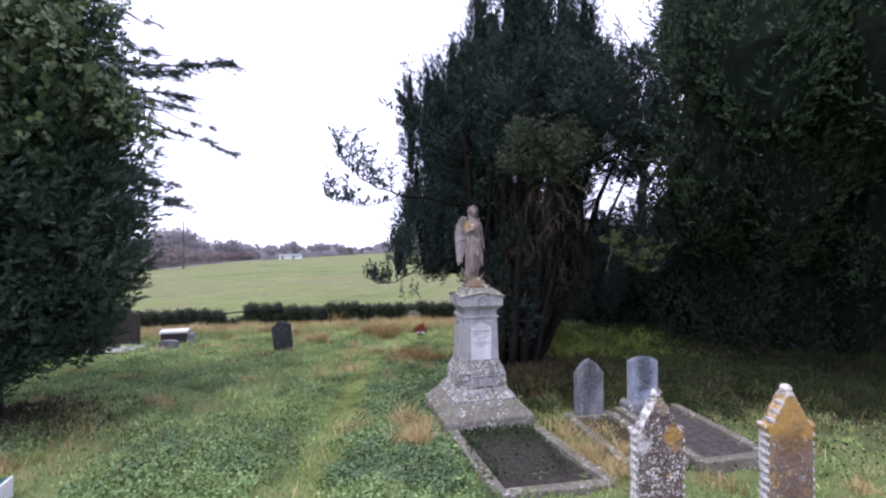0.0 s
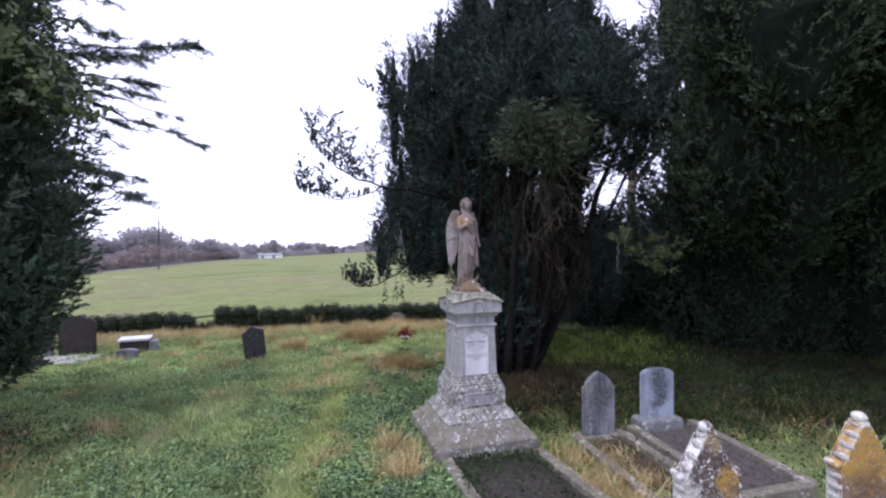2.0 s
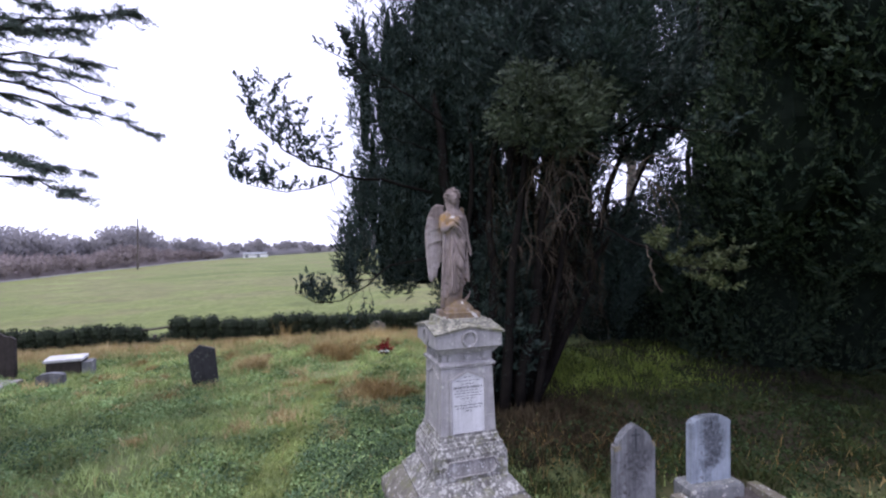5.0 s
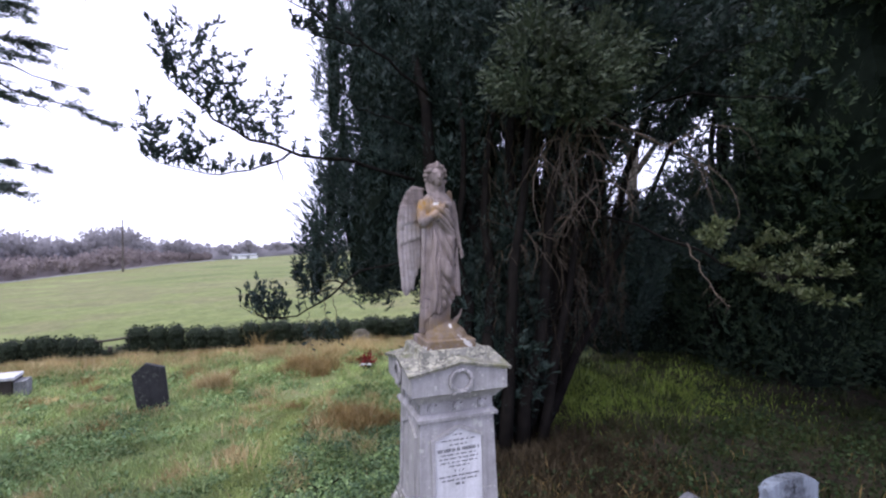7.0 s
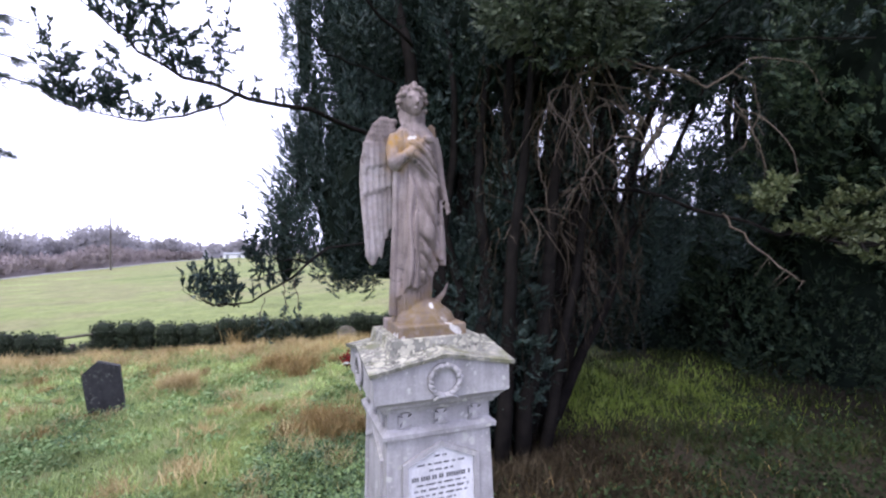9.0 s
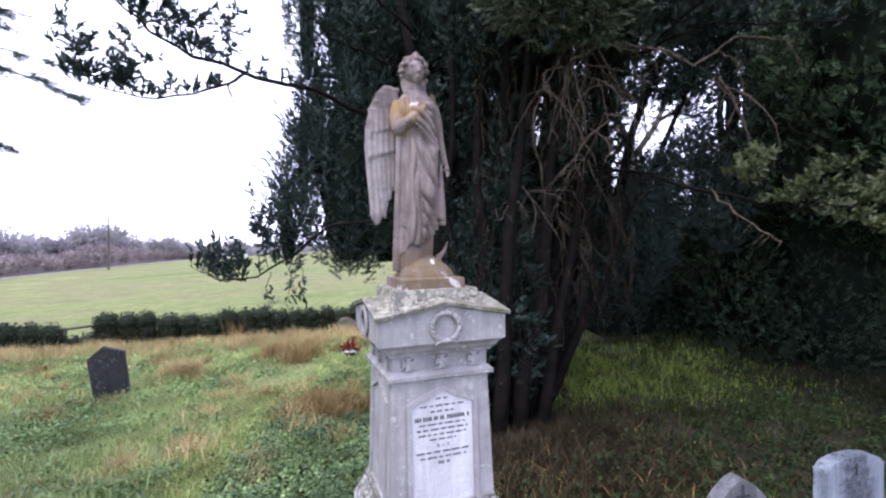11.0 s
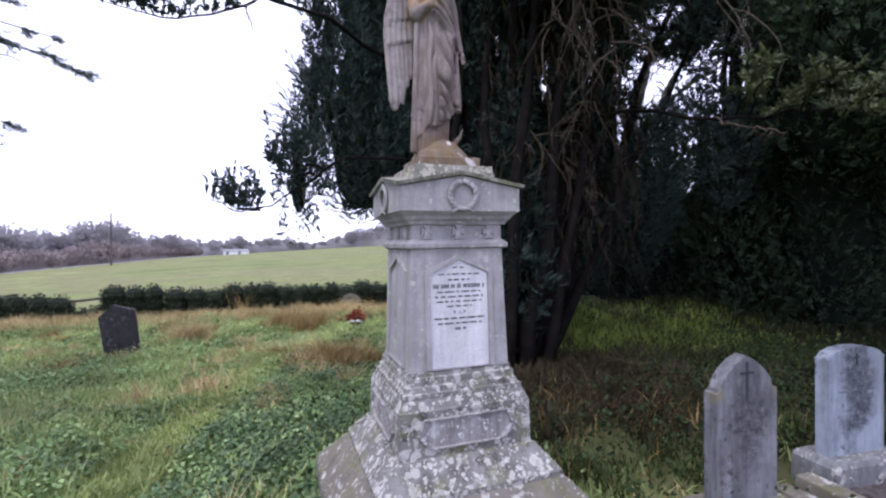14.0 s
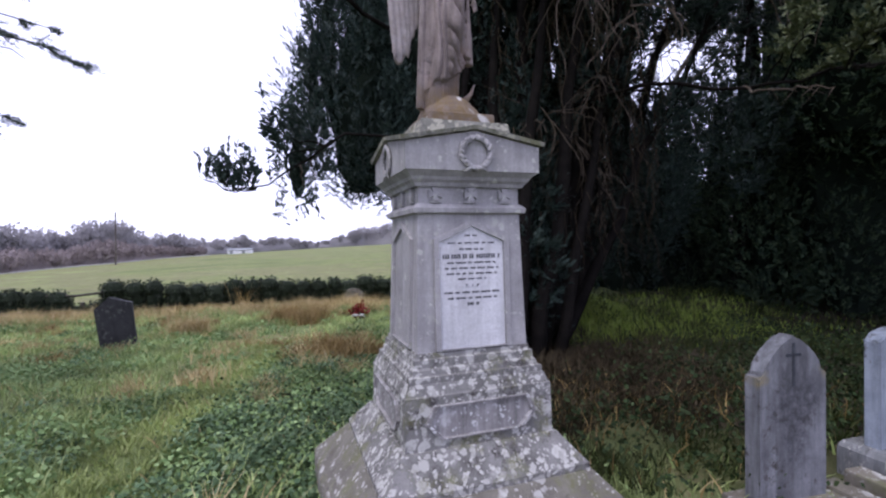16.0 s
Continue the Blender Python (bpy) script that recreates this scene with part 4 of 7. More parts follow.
def gothic(x, y, yaw, mat, h, label, half=0.235):
    g = thing("headstone", pose(x, y, 0, 0, 0, yaw), label, "headstone", "gabled headstones")
    sh = h - 0.42
    o = [(-half, -0.1), (half, -0.1), (half, sh), (half * 0.80, sh + 0.02), (half * 0.52, sh + 0.17), (half * 0.16, sh + 0.30), (half * 0.13, h - 0.07), (-half * 0.13, h - 0.07), (-half * 0.16, sh + 0.30), (-half * 0.52, sh + 0.17), (-half * 0.80, sh + 0.02), (-half, sh)]
    part("slab", slab(o, -0.07, 0.07, bevel=0.012), mat, g)
    bm = bmesh.new()
    ball(bm, (0, 0, h - 0.045), (0.05, 0.06, 0.05), 12)
    part("finial", bm, mat, g, "rounded finial", True)
    bm = bmesh.new()
    tube(bm, [(0, 0, h - 0.105), (0, 0, h - 0.08)], 0.055, 0.055, 10)
    part("collar", bm, mat, g)
    for s in (-1, 1):
        bm = ball(bmesh.new(), (s * half * 0.98, 0, sh + 0.02), (0.045, 0.08, 0.042), 10)
        part("shoulder_knob", bm, mat, g, "", True)
        for k in range(11):
            bm = ball(bmesh.new(), (s * half * (1.0), -0.012, sh - 0.07 - 0.088 * k), (0.024, 0.07, 0.030), 8)
            part("side_stop", bm, LICHEN, g, "lichen-whitened carved stop", True)
        for k in range(3):
            bm = ball(bmesh.new(), (s * half * (0.72 - 0.2 * k), -0.01, sh + 0.07 + 0.085 * k), (0.020, 0.072, 0.030), 8)
            part("crocket", bm, LICHEN, g, "lichen-whitened crocket", True)
    return g


gothic(2.17, 5.0, 6, blotted(GOTHIC_A, "gold_stained_gothic_stone", [((0.16, -0.07, 0.98), 0.15, 0.5, 1.0, (0.33, 0.19, 0.04)), ((-0.20, -0.07, 0.95), 0.16, 0.5, 0.9, (0.60, 0.58, 0.57)), ((0.0, -0.07, 1.30), 0.10, 0.5, 0.8, (0.28, 0.20, 0.12))]), 1.425, "dark gabled headstone crusted with white lichen")
gothic(3.485, 5.14, 6, blotted(GOTHIC_B, "stained_gothic_stone", [((0.0, -0.07, 1.10), 0.34, 0.4, 1.0, (0.36, 0.21, 0.05)), ((0.0, -0.07, 1.42), 0.10, 0.5, 0.8, (0.62, 0.60, 0.57)), ((0, -0.07, 0.85), 0.26, 0.6, 0.85, (0.07, 0.045, 0.035)), ((0.0, -0.07, 0.45), 0.3, 0.6, 0.75, (0.075, 0.05, 0.04))]), 1.44, "brown gabled headstone with orange and white lichen")
gothic(4.72, 5.05, 6, GOTHIC_A, 0.60, "small gabled headstone with white lichen", 0.2)


# ---- trees ----
def plumelets(P, A, s, size, L, W, k, rng):
    """Upright feathers of foliage: s small sprays round each axis A from P, closing to a tip."""
    n = len(P)
    A = unit(A)
    Q, D = [], []
    for j in range(s):
        u = (j + rng.uniform(0, 1, (n, 1))) / s
        side = unit(np.cross(A, rng.normal(size=(n, 3))))
        fat = 0.23 * np.sin(np.pi * np.clip(0.12 + 0.86 * u, 0, 1)) ** 0.8
        Q.append(P + A * size[:, None] * (u - 0.4) + side * fat * size[:, None] * rng.uniform(0.4, 1.1, (n, 1)))
        D.append(A * (0.55 + 0.5 * u) + side * (1.0 - 0.75 * u) + rng.normal(size=(n, 3)) * 0.2)
    Q, D = np.concatenate(Q), np.concatenate(D)
    return needles(Q, D, rng.uniform(0.7, 1.35, len(Q)) * L, W, k, rng)


def crown(parent, plumes, mat, seed, up, out, L, W, k=6, s=14, label="", core=0.45, name="crown", more=1.0, size=0.55, holes=0.62):
    """A crown from plumes (x, y, z0, z1, radius, weight[, lean]); dark cores for its inner shade go with it."""
    rng = np.random.RandomState(seed)
    VV, FF, off = [], [], 0
    bm = bmesh.new()
    for i, (x, y, z0, z1, r, n, *lean) in enumerate(plumes):
        ln = lean[0] if lean else (0, 0)
        P, way = plume((x, y), z0, z1, r, int(n * more / 7), rng, lean=ln, inner=0.62)
        keep = ~in_gap(P) & (waves(P * np.array([1.0, 0.3, 0.8]), 26, 5.0) < holes)
        P, way = P[keep], way[keep]
        n = len(P)
        if not n:
            continue
        A = way * out + np.array([0, 0, up]) + rng.normal(size=P.shape) * 0.2
        V, F = plumelets(P, A, s, rng.uniform(0.6, 1.32, n) ** 1.3 * size, L, W, k, rng)
        VV.append(V)
        FF.append(F + off)
        off += len(V)
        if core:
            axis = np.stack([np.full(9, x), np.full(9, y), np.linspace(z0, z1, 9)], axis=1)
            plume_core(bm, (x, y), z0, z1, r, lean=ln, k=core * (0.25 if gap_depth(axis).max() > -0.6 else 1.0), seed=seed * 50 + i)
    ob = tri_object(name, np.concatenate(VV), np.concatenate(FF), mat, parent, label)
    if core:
        part("shade_core", bm, SHADE_CORE, ob, "near-black core standing in for the shade inside the crown")
    else:
        bm.free()
    return ob


GAP = (((2.6, 9.6, 3.4), (3.88, 11.95, 3.95), 0.22, 0.45), ((3.88, 11.95, 3.95), (6.3, 16.0, 4.95), 0.45, 0.95), ((3.8, 10.0, 3.5), (5.15, 12.0, 4.15), 0.10, 0.22), ((5.15, 12.0, 4.15), (7.6, 15.6, 5.35), 0.22, 0.6))


def gap_depth(P):
    """How deep points lie in the clear way through the branches where the sky shows: 1 on its axis, 0 at its edge."""
    best = np.full(len(P), -9.0)
    for a, b, r0, r1 in GAP:
        a, b = np.array(a), np.array(b)
        u = np.clip((P - a) @ (b - a) / ((b - a) @ (b - a)), 0, 1)
        d = np.linalg.norm(P - a - (b - a) * u[:, None], axis=1)
        best = np.maximum(best, 1 - d / (r0 + (r1 - r0) * u))
    return best


def in_gap(P):
    """A ragged opening: clear on its axis, thinning out round it."""
    g = gap_depth(P) + 0.7 * waves(P, 19, 3.6) - 0.2
    thin = gap_depth(P) + 1.1 * waves(P, 23, 4.0)
    return (g > 0) | (thin > 0.5)


def wander(r, a, b, n, k, sag=0.0):
    """Points from a to b, wandering by k and sagging in the middle."""
    a, b = Vector(a), Vector(b)
    pts = []
    for i in range(n + 1):
        u = i / n
        p = a.lerp(b, u)
        if 0 < i < n:
            p += Vector((r.uniform(-k, k), r.uniform(-k, k), r.uniform(-k, k)))
        p.z -= sag * math.sin(math.pi * u)
        pts.append(p)
    return pts


def along(pts, u):
    f = u * (len(pts) - 1)
    i = min(int(f), len(pts) - 2)
    return pts[i].lerp(pts[i + 1], f - i)


def shoots(path, n, length, rng, r, lift=1.0, spread=0.25, u0=0.2):
    """Upright leafy shoots along a branch: their axes as pairs of points."""
    out = []
    for i in range(n):
        p = along(path, u0 + (1 - u0) * (i + r.random()) / n)
        d = Vector((r.uniform(-spread, spread), r.uniform(-spread, spread), lift)).normalized()
        out.append((p, p + d * length * r.uniform(0.5, 1.2)))
    return out


def leafy(axes, per, L, W, rng, k=8, name="foliage", mat=None, parent=None, label=""):
    """Sprays set all round and along each shoot."""
    P, D = [], []
    for a, b in axes:
        a, b = np.array(a), np.array(b)
        u = rng.uniform(0.08, 1, per)[:, None]
        P.append(a + (b - a) * u)
        D.append(unit((b - a)[None, :]) * 0.8 + rng.normal(size=(per, 3)) * 0.6)
    P, D = np.concatenate(P), np.concatenate(D)
    V, F = needles(P, D, rng.uniform(0.7, 1.3, len(P)) * L, W, k, rng)
    return tri_object(name, V, F, mat, parent, label)


# the large yew behind the monument
yew = thing("yew_tree", pose(0, 0, 0), "large dark many-stemmed yew with bare lower limbs", "tree", "yew trees")
r = random.Random(11)
STEMS = [((1.75, 12.3), (1.2, 11.8, 7.5), 0.30), ((2.0, 12.5), (2.3, 12.4, 8.5), 0.28), ((2.25, 12.2), (3.9, 12.2, 6.5), 0.17), ((2.3, 12.4), (4.6, 12.6, 5.6), 0.13), ((1.6, 12.1), (0.3, 11.2, 5.5), 0.2),
         ((2.2, 12.0), (3.3, 11.6, 6.2), 0.12), ((2.1, 12.6), (3.2, 13.2, 7.5), 0.16), ((1.9, 11.9), (1.8, 11.2, 6.0), 0.14), ((2.3, 12.1), (4.3, 11.6, 4.6), 0.09), ((2.25, 12.3), (3.6, 12.9, 6.8), 0.1), ((1.55, 11.5), (1.35, 11.2, 5.6), 0.11), ((1.8, 11.4), (1.9, 11.0, 6.2), 0.10), ((2.05, 11.5), (2.5, 11.1, 5.8), 0.12), ((1.35, 11.7), (0.9, 11.2, 5.2), 0.10), ((2.3, 11.6), (3.0, 11.2, 5.4), 0.08)]
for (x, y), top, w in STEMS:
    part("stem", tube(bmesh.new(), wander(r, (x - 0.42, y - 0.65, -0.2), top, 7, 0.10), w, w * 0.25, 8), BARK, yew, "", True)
PL = [(-0.36, 11.7, 2.1, 4.75, 0.88, 3500), (-0.30, 12.0, 4.3, 7.2, 0.9, 2000), (2.0, 12.5, 2.3, 5.4, 0.85, 1300), (2.7, 12.9, 1.6, 4.1, 0.8, 1000), (1.4, 12.3, 2.2, 5.0, 0.8, 1000), (0.35, 11.8, 4.4, 7.8, 0.8, 2000), (3.0, 13.3, 1.8, 6.6, 0.8, 800), (0.55, 11.9, 1.95, 7.4, 1.0, 2500), (0.1, 12.2, 2.0, 6.6, 0.95, 1000), (1.3, 11.3, 4.3, 7.8, 0.9, 2300), (1.1, 12.6, 2.2, 9.3, 1.2, 1100),
      (2.2, 11.6, 4.6, 8.9, 1.0, 2400), (2.2, 12.8, 4.0, 9.6, 1.2, 1100), (3.1, 12.4, 5.3, 9.0, 0.95, 1900), (0.8, 11.6, 4.8, 8.6, 0.65, 1600), (1.8, 12.0, 5.5, 10.2, 0.8, 1500),
      (1.15, 11.2, 0.0, 2.6, 0.42, 700), (1.75, 11.3, 0.1, 2.6, 0.40, 650), (0.9, 11.3, -0.1, 2.6, 0.45, 600), (1.55, 11.5, 1.9, 4.4, 0.6, 600), (1.0, 11.8, 0.2, 3.3, 0.8, 1500), (2.3, 13.1, 1.0, 3.2, 0.8, 900), (3.2, 13.6, 0.9, 3.1, 0.9, 1300), (4.3, 14.6, 0.0, 3.2, 0.9, 1200), (4.35, 13.6, 1.2, 3.45, 0.7, 1500), (3.2, 12.15, 2.3, 5.3, 0.38, 1300), (3.85, 12.2, 1.7, 3.85, 0.42, 1300), (2.6, 11.2, 4.8, 7.4, 0.8, 1600),
      (-0.5, 11.9, 5.2, 7.3, 0.30, 700), (0.1, 11.9, 5.4, 8.0, 0.34, 800), (0.75, 11.8, 5.8, 9.6, 0.36, 900), (1.45, 11.5, 5.8, 10.0, 0.42, 1000), (2.1, 11.6, 6.0, 10.4, 0.45, 1000), (-0.9, 11.7, 4.5, 6.7, 0.22, 420), (2.75, 11.8, 5.6, 9.5, 0.42, 1000), (3.35, 12.0, 5.4, 9.2, 0.42, 1000), (3.75, 12.3, 5.0, 8.3, 0.5, 900), (3.6, 12.3, 5.8, 9.0, 0.34, 700), (-1.0, 11.8, 2.9, 4.4, 0.15, 300), (-1.25, 11.9, 2.1, 3.3, 0.22, 320), (-0.95, 12.0, 5.9, 7.2, 0.2, 260), (-0.75, 11.5, 3.1, 4.9, 0.2, 380)]
crown(yew, PL, YEW, 21, 1.0, 0.42, 0.11, 0.0095, s=15, label="dense dark green upright sprays", core=0.52, holes=0.56, more=0.9)
# leafy boughs that lean out over the graves


def bough(paths, radii, shoots_n, length, per, L, W, mat, seed, lift=1.0, spread=0.3, wood=BARK, name="bough", label="", u0=0.25):
    r = random.Random(seed)
    rg = np.random.RandomState(seed)
    bm = bmesh.new()
    axes = []
    for pts, w in zip(paths, radii):
        pts = [Vector(p) for p in pts]
        fine = [along(pts, i / 14) + Vector((r.uniform(-1, 1), r.uniform(-1, 1), r.uniform(-1, 1))) * (0.008 + 0.9 * w) for i in range(15)]
        tube(bm, fine, w, w * 0.22, 7)
        ax = shoots(fine, shoots_n, length, rg, r, lift, spread, u0)
        for a, b in ax:
            tube(bm, [a, b], w * 0.22, w * 0.08, 4)
        axes += ax
    ob = part(name, bm, wood, yew, label, True)
    if per:
        leafy(axes, per, L, W, rg, mat=mat, parent=ob)
    return ob


bough([[(0.3, 10.9, 3.74), (-0.15, 10.25, 3.8), (-0.42, 9.75, 3.81), (-0.86, 9.42, 3.81), (-1.3, 9.4, 3.94), (-1.64, 9.38, 4.12), (-1.85, 9.37, 4.33), (-2.06, 9.35, 4.55)],
       [(-0.9, 9.42, 3.81), (-1.02, 9.4, 3.75), (-1.28, 9.38, 3.66), (-1.65, 9.38, 3.61), (-2.03, 9.35, 3.67), (-2.33, 9.32, 3.80)]], (0.026, 0.014), 26, 0.15, 14, 0.045, 0.010, YEW, 31, 1.0, 0.3, label="long thin bough with upright leafy shoots", u0=0.27)
r = random.Random(77)
ups = []
for x, z, h in ((-1.25, 3.93, 0.35), (-1.36, 3.97, 0.62), (-1.48, 4.04, 0.55), (-1.58, 4.1, 0.8), (-1.70, 4.18, 0.5), (-1.80, 4.28, 0.6), (-1.92, 4.42, 0.45), (-2.02, 4.5, 0.5), (-1.95, 3.65, 0.5), (-2.1, 3.70, 0.42), (-2.2, 3.74, 0.3), (-1.78, 3.62, 0.24), (-1.12, 3.88, 0.5)):
    y = 9.38 + r.uniform(-0.15, 0.15)
    ups.append([(x, 9.38, z), (x + r.uniform(-0.12, 0.06), y, z + h * 0.5), (x + r.uniform(-0.2, 0.16), y + r.uniform(-0.08, 0.08), z + h * 1.2)])
bough(ups, [0.006] * len(ups), 18, 0.19, 13, 0.042, 0.010, YEW, 32, 0.6, 1.1, label="upturned airy leafy side shoots", u0=0.1)
bough([[(-1.05, 9.4, 3.74), (-1.02, 9.4, 3.6), (-0.97, 9.4, 3.5)], [(-1.05, 9.4, 3.74), (-1.0, 9.4, 3.56), (-0.95, 9.4, 3.42)]], (0.006, 0.005), 2, 0.05, 0, 0.1, 0.01, YEW, 40, -1.0, 0.8, BARK, "hanging_twig")
bough([[(0.6, 11.2, 2.7), (-0.34, 10.2, 2.59), (-0.77, 10.0, 2.25), (-1.14, 10.1, 2.05), (-1.45, 10.25, 2.04), (-1.75, 10.35, 2.2)], [(-0.6, 10.0, 2.4), (-0.9, 9.95, 2.35), (-1.05, 9.95, 2.5)]],
      (0.016, 0.008), 13, 0.26, 12, 0.06, 0.010, YEW, 33, 1.0, 0.3, label="drooping low bough with green shoots", u0=0.4)
bough([[(-0.75, 10.0, 2.25), (-0.72, 10.0, 2.05), (-0.78, 10.0, 1.82)], [(-0.9, 9.98, 2.15), (-0.95, 9.95, 1.95), (-0.9, 9.95, 1.80)], [(-0.65, 10.0, 2.3), (-0.6, 10.0, 2.0), (-0.62, 10.0, 1.86)]], (0.006, 0.005, 0.005), 9, 0.14, 3, 0.05, 0.01, YEW, 34, -1.0, 0.8, DEADWOOD, "hanging_twig")
bough([[(-1.2, 10.15, 2.06), (-1.5, 10.2, 2.06), (-1.78, 10.25, 2.2)], [(-1.25, 10.2, 2.06), (-1.55, 10.45, 2.08), (-1.75, 10.6, 2.22)], [(-1.2, 10.15, 2.05), (-1.38, 10.1, 2.06), (-1.6, 10.0, 2.16)], [(-0.5, 10.1, 2.45), (-0.85, 10.0, 2.5), (-1.05, 9.95, 2.62)]],
      (0.010, 0.008, 0.008, 0.010), 9, 0.36, 14, 0.06, 0.010, YEW, 38, 1.0, 0.35, label="bushy end of upright green shoots", u0=0.1)
bough([[(0.5, 11.0, 4.9), (-0.3, 10.3, 5.3), (-0.8, 10.05, 5.5), (-1.3, 10.0, 5.75)], [(-0.3, 10.3, 5.25), (-0.7, 10.1, 5.25), (-1.05, 10.0, 5.35)], [(-0.6, 10.15, 5.42), (-0.9, 10.0, 5.7), (-1.0, 9.95, 5.95)], [(0.3, 10.8, 4.4), (-0.35, 10.25, 4.5), (-0.6, 10.1, 4.7)]], (0.02, 0.010, 0.010, 0.014), 20, 0.18, 16, 0.05, 0.011, YEW, 39, 0.7, 0.6, label="airy leafy bough near the top", u0=0.25)
# dull green masses hanging out in front of the stems
crown(yew, [(1.5, 9.3, 4.2, 5.2, 0.36, 1000), (2.0, 9.35, 4.1, 4.95, 0.34, 950), (2.4, 9.6, 4.4, 5.3, 0.28, 650)], YEW_MID, 25, 0.1, 0.8, 0.09, 0.0085, k=6, s=14, core=0.3, name="leaning_foliage", size=0.42, label="dull green drooping sprays")
# limb to the front with yellow-green shoots
bough([[(2.2, 11.8, 3.2), (2.75, 10.6, 3.2), (3.2, 9.6, 2.85), (3.17, 9.0, 2.70), (3.15, 8.4, 2.56), (3.35, 8.0, 2.56)]], (0.024,), 12, 0.16, 14, 0.05, 0.007, YEW_LIGHT, 35, 0.5, 0.9, label="drooping bough with yellow-green shoots", u0=0.6)
bough([[(3.18, 9.1, 2.74), (2.9, 8.6, 2.84), (2.75, 8.3, 2.88)], [(3.16, 8.8, 2.66), (3.3, 8.55, 2.82), (3.5, 8.45, 2.88)], [(3.15, 8.4, 2.56), (3.3, 8.15, 2.58), (3.6, 8.0, 2.62)], [(3.19, 9.3, 2.78), (3.05, 8.9, 2.92), (2.95, 8.6, 3.0)], [(3.16, 8.5, 2.58), (3.45, 8.4, 2.70), (3.75, 8.35, 2.74)], [(3.16, 8.6, 2.6), (2.95, 8.25, 2.62), (2.85, 8.05, 2.68)], [(3.2, 8.3, 2.56), (3.1, 8.0, 2.45), (3.2, 7.8, 2.4)]],
      (0.008,) * 7, 12, 0.15, 20, 0.05, 0.007, YEW_LIGHT, 45, 0.4, 0.9, label="bushy yellow-green side shoots", u0=0.2)
bough([[(3.2, 9.6, 2.84), (3.08, 9.2, 2.66), (2.9, 8.75, 2.56), (2.74, 8.34, 2.42), (2.72, 8.15, 2.36)], [(2.4, 9.0, 3.9), (2.68, 9.0, 3.74), (2.85, 9.0, 3.86), (3.04, 9.0, 3.82), (3.1, 9.0, 3.57), (2.98, 9.0, 3.27)], [(2.2, 10.5, 4.4), (2.3, 9.6, 4.2), (2.42, 9.1, 3.93), (2.6, 8.95, 3.76)], [(2.85, 9.0, 3.86), (3.0, 8.9, 3.95), (3.3, 8.8, 3.86), (3.42, 8.8, 3.62)]],
      (0.011, 0.009, 0.013, 0.006), 9, 0.14, 0, 0.1, 0.01, YEW, 46, -0.6, 1.0, DEADWOOD, "bare_branch", "pale bare drooping branch", 0.3)
bough([[(1.9, 11.6, 4.4), (1.9, 10.3, 4.6), (1.7, 9.6, 4.3), (1.6, 9.2, 3.9)], [(1.95, 11.0, 4.6), (2.4, 10.0, 4.5), (2.6, 9.5, 4.1)], [(1.9, 11.2, 5.0), (1.3, 10.2, 5.0), (1.0, 9.8, 4.7)], [(2.0, 11.2, 5.2), (2.2, 10.0, 5.6), (2.3, 9.6, 5.3)]],
      (0.035, 0.03, 0.03, 0.03), 14, 0.34, 24, 0.07, 0.009, YEW, 36, 0.8, 0.9, label="leaning bough with dull green shoots", u0=0.3)
bough([[(2.2, 11.9, 3.6), (2.9, 10.8, 4.5), (3.6, 10.0, 4.6), (4.4, 9.4, 4.3)], [(3.2, 10.4, 4.6), (3.5, 9.7, 4.9), (3.9, 9.2, 4.9)], [(2.6, 11.2, 4.2), (2.7, 10.4, 4.9), (2.75, 9.8, 5.4)]],
      (0.026, 0.015, 0.015), 14, 0.32, 18, 0.09, 0.011, YEW, 37, 0.7, 0.9, label="leaning bough with dull green shoots", u0=0.35)


def dead_sprays(starts, seed, drop, parent, label):
    """Tangles of bare, drooping twigs."""
    r = random.Random(seed)
    bm = bmesh.new()
    for x, y, z, n in starts:
        for i in range(n):
            p = Vector((x + r.uniform(-0.12, 0.12), y + r.uniform(-0.12, 0.12), z + r.uniform(-0.1, 0.1)))
            d = Vector((r.uniform(-0.7, 0.7), r.uniform(-0.7, 0.4), r.uniform(-0.8, 0.25))).normalized()
            pts = [p]
            for s in range(6):
                d = (d + Vector((r.uniform(-0.35, 0.35), r.uniform(-0.35, 0.35), -drop + r.uniform(-0.2, 0.3)))).normalized()
                pts.append(pts[-1] + d * r.uniform(0.08, 0.16))
                if r.random() < 0.4:
                    e = (d + Vector((r.uniform(-0.8, 0.8), r.uniform(-0.8, 0.8), r.uniform(-0.5, 0.4)))).normalized()
                    tube(bm, [pts[-1], pts[-1] + e * 0.09, pts[-1] + e * 0.14 + Vector((0, 0, -0.05))], 0.005, 0.002, 3)
            tube(bm, pts, r.uniform(0.006, 0.011), 0.003, 4)
    return tagged(part("twig_tangle", bm, DEADWOOD, parent, label), kind="stuff")


dead_sprays([(2.08, 9.7, 4.3, 9), (1.95, 9.7, 4.1, 8), (2.15, 9.7, 3.9, 5), (1.75, 9.75, 3.8, 4), (2.2, 9.6, 3.5, 4), (3.1, 9.2, 3.7, 3), (2.2, 11.2, 2.8, 9), (2.6, 11.4, 2.4, 8), (1.8, 11.0, 3.0, 8), (2.4, 10.8, 3.3, 7)], 41, 0.24, yew, "tangle of bare drooping brown twigs")
r = random.Random(43)
bm = bmesh.new()
for i in range(90):
    a = Vector((r.uniform(2.0, 3.2), r.uniform(11.0, 12.4), r.uniform(2.0, 4.2)))
    b = a + Vector((r.uniform(-0.5, 0.9), r.uniform(-0.6, 0.6), r.uniform(-1.4, 1.2)))
    tube(bm, wander(r, a, b, 5, 0.07, 0.1), r.uniform(0.006, 0.02), 0.003, 4)
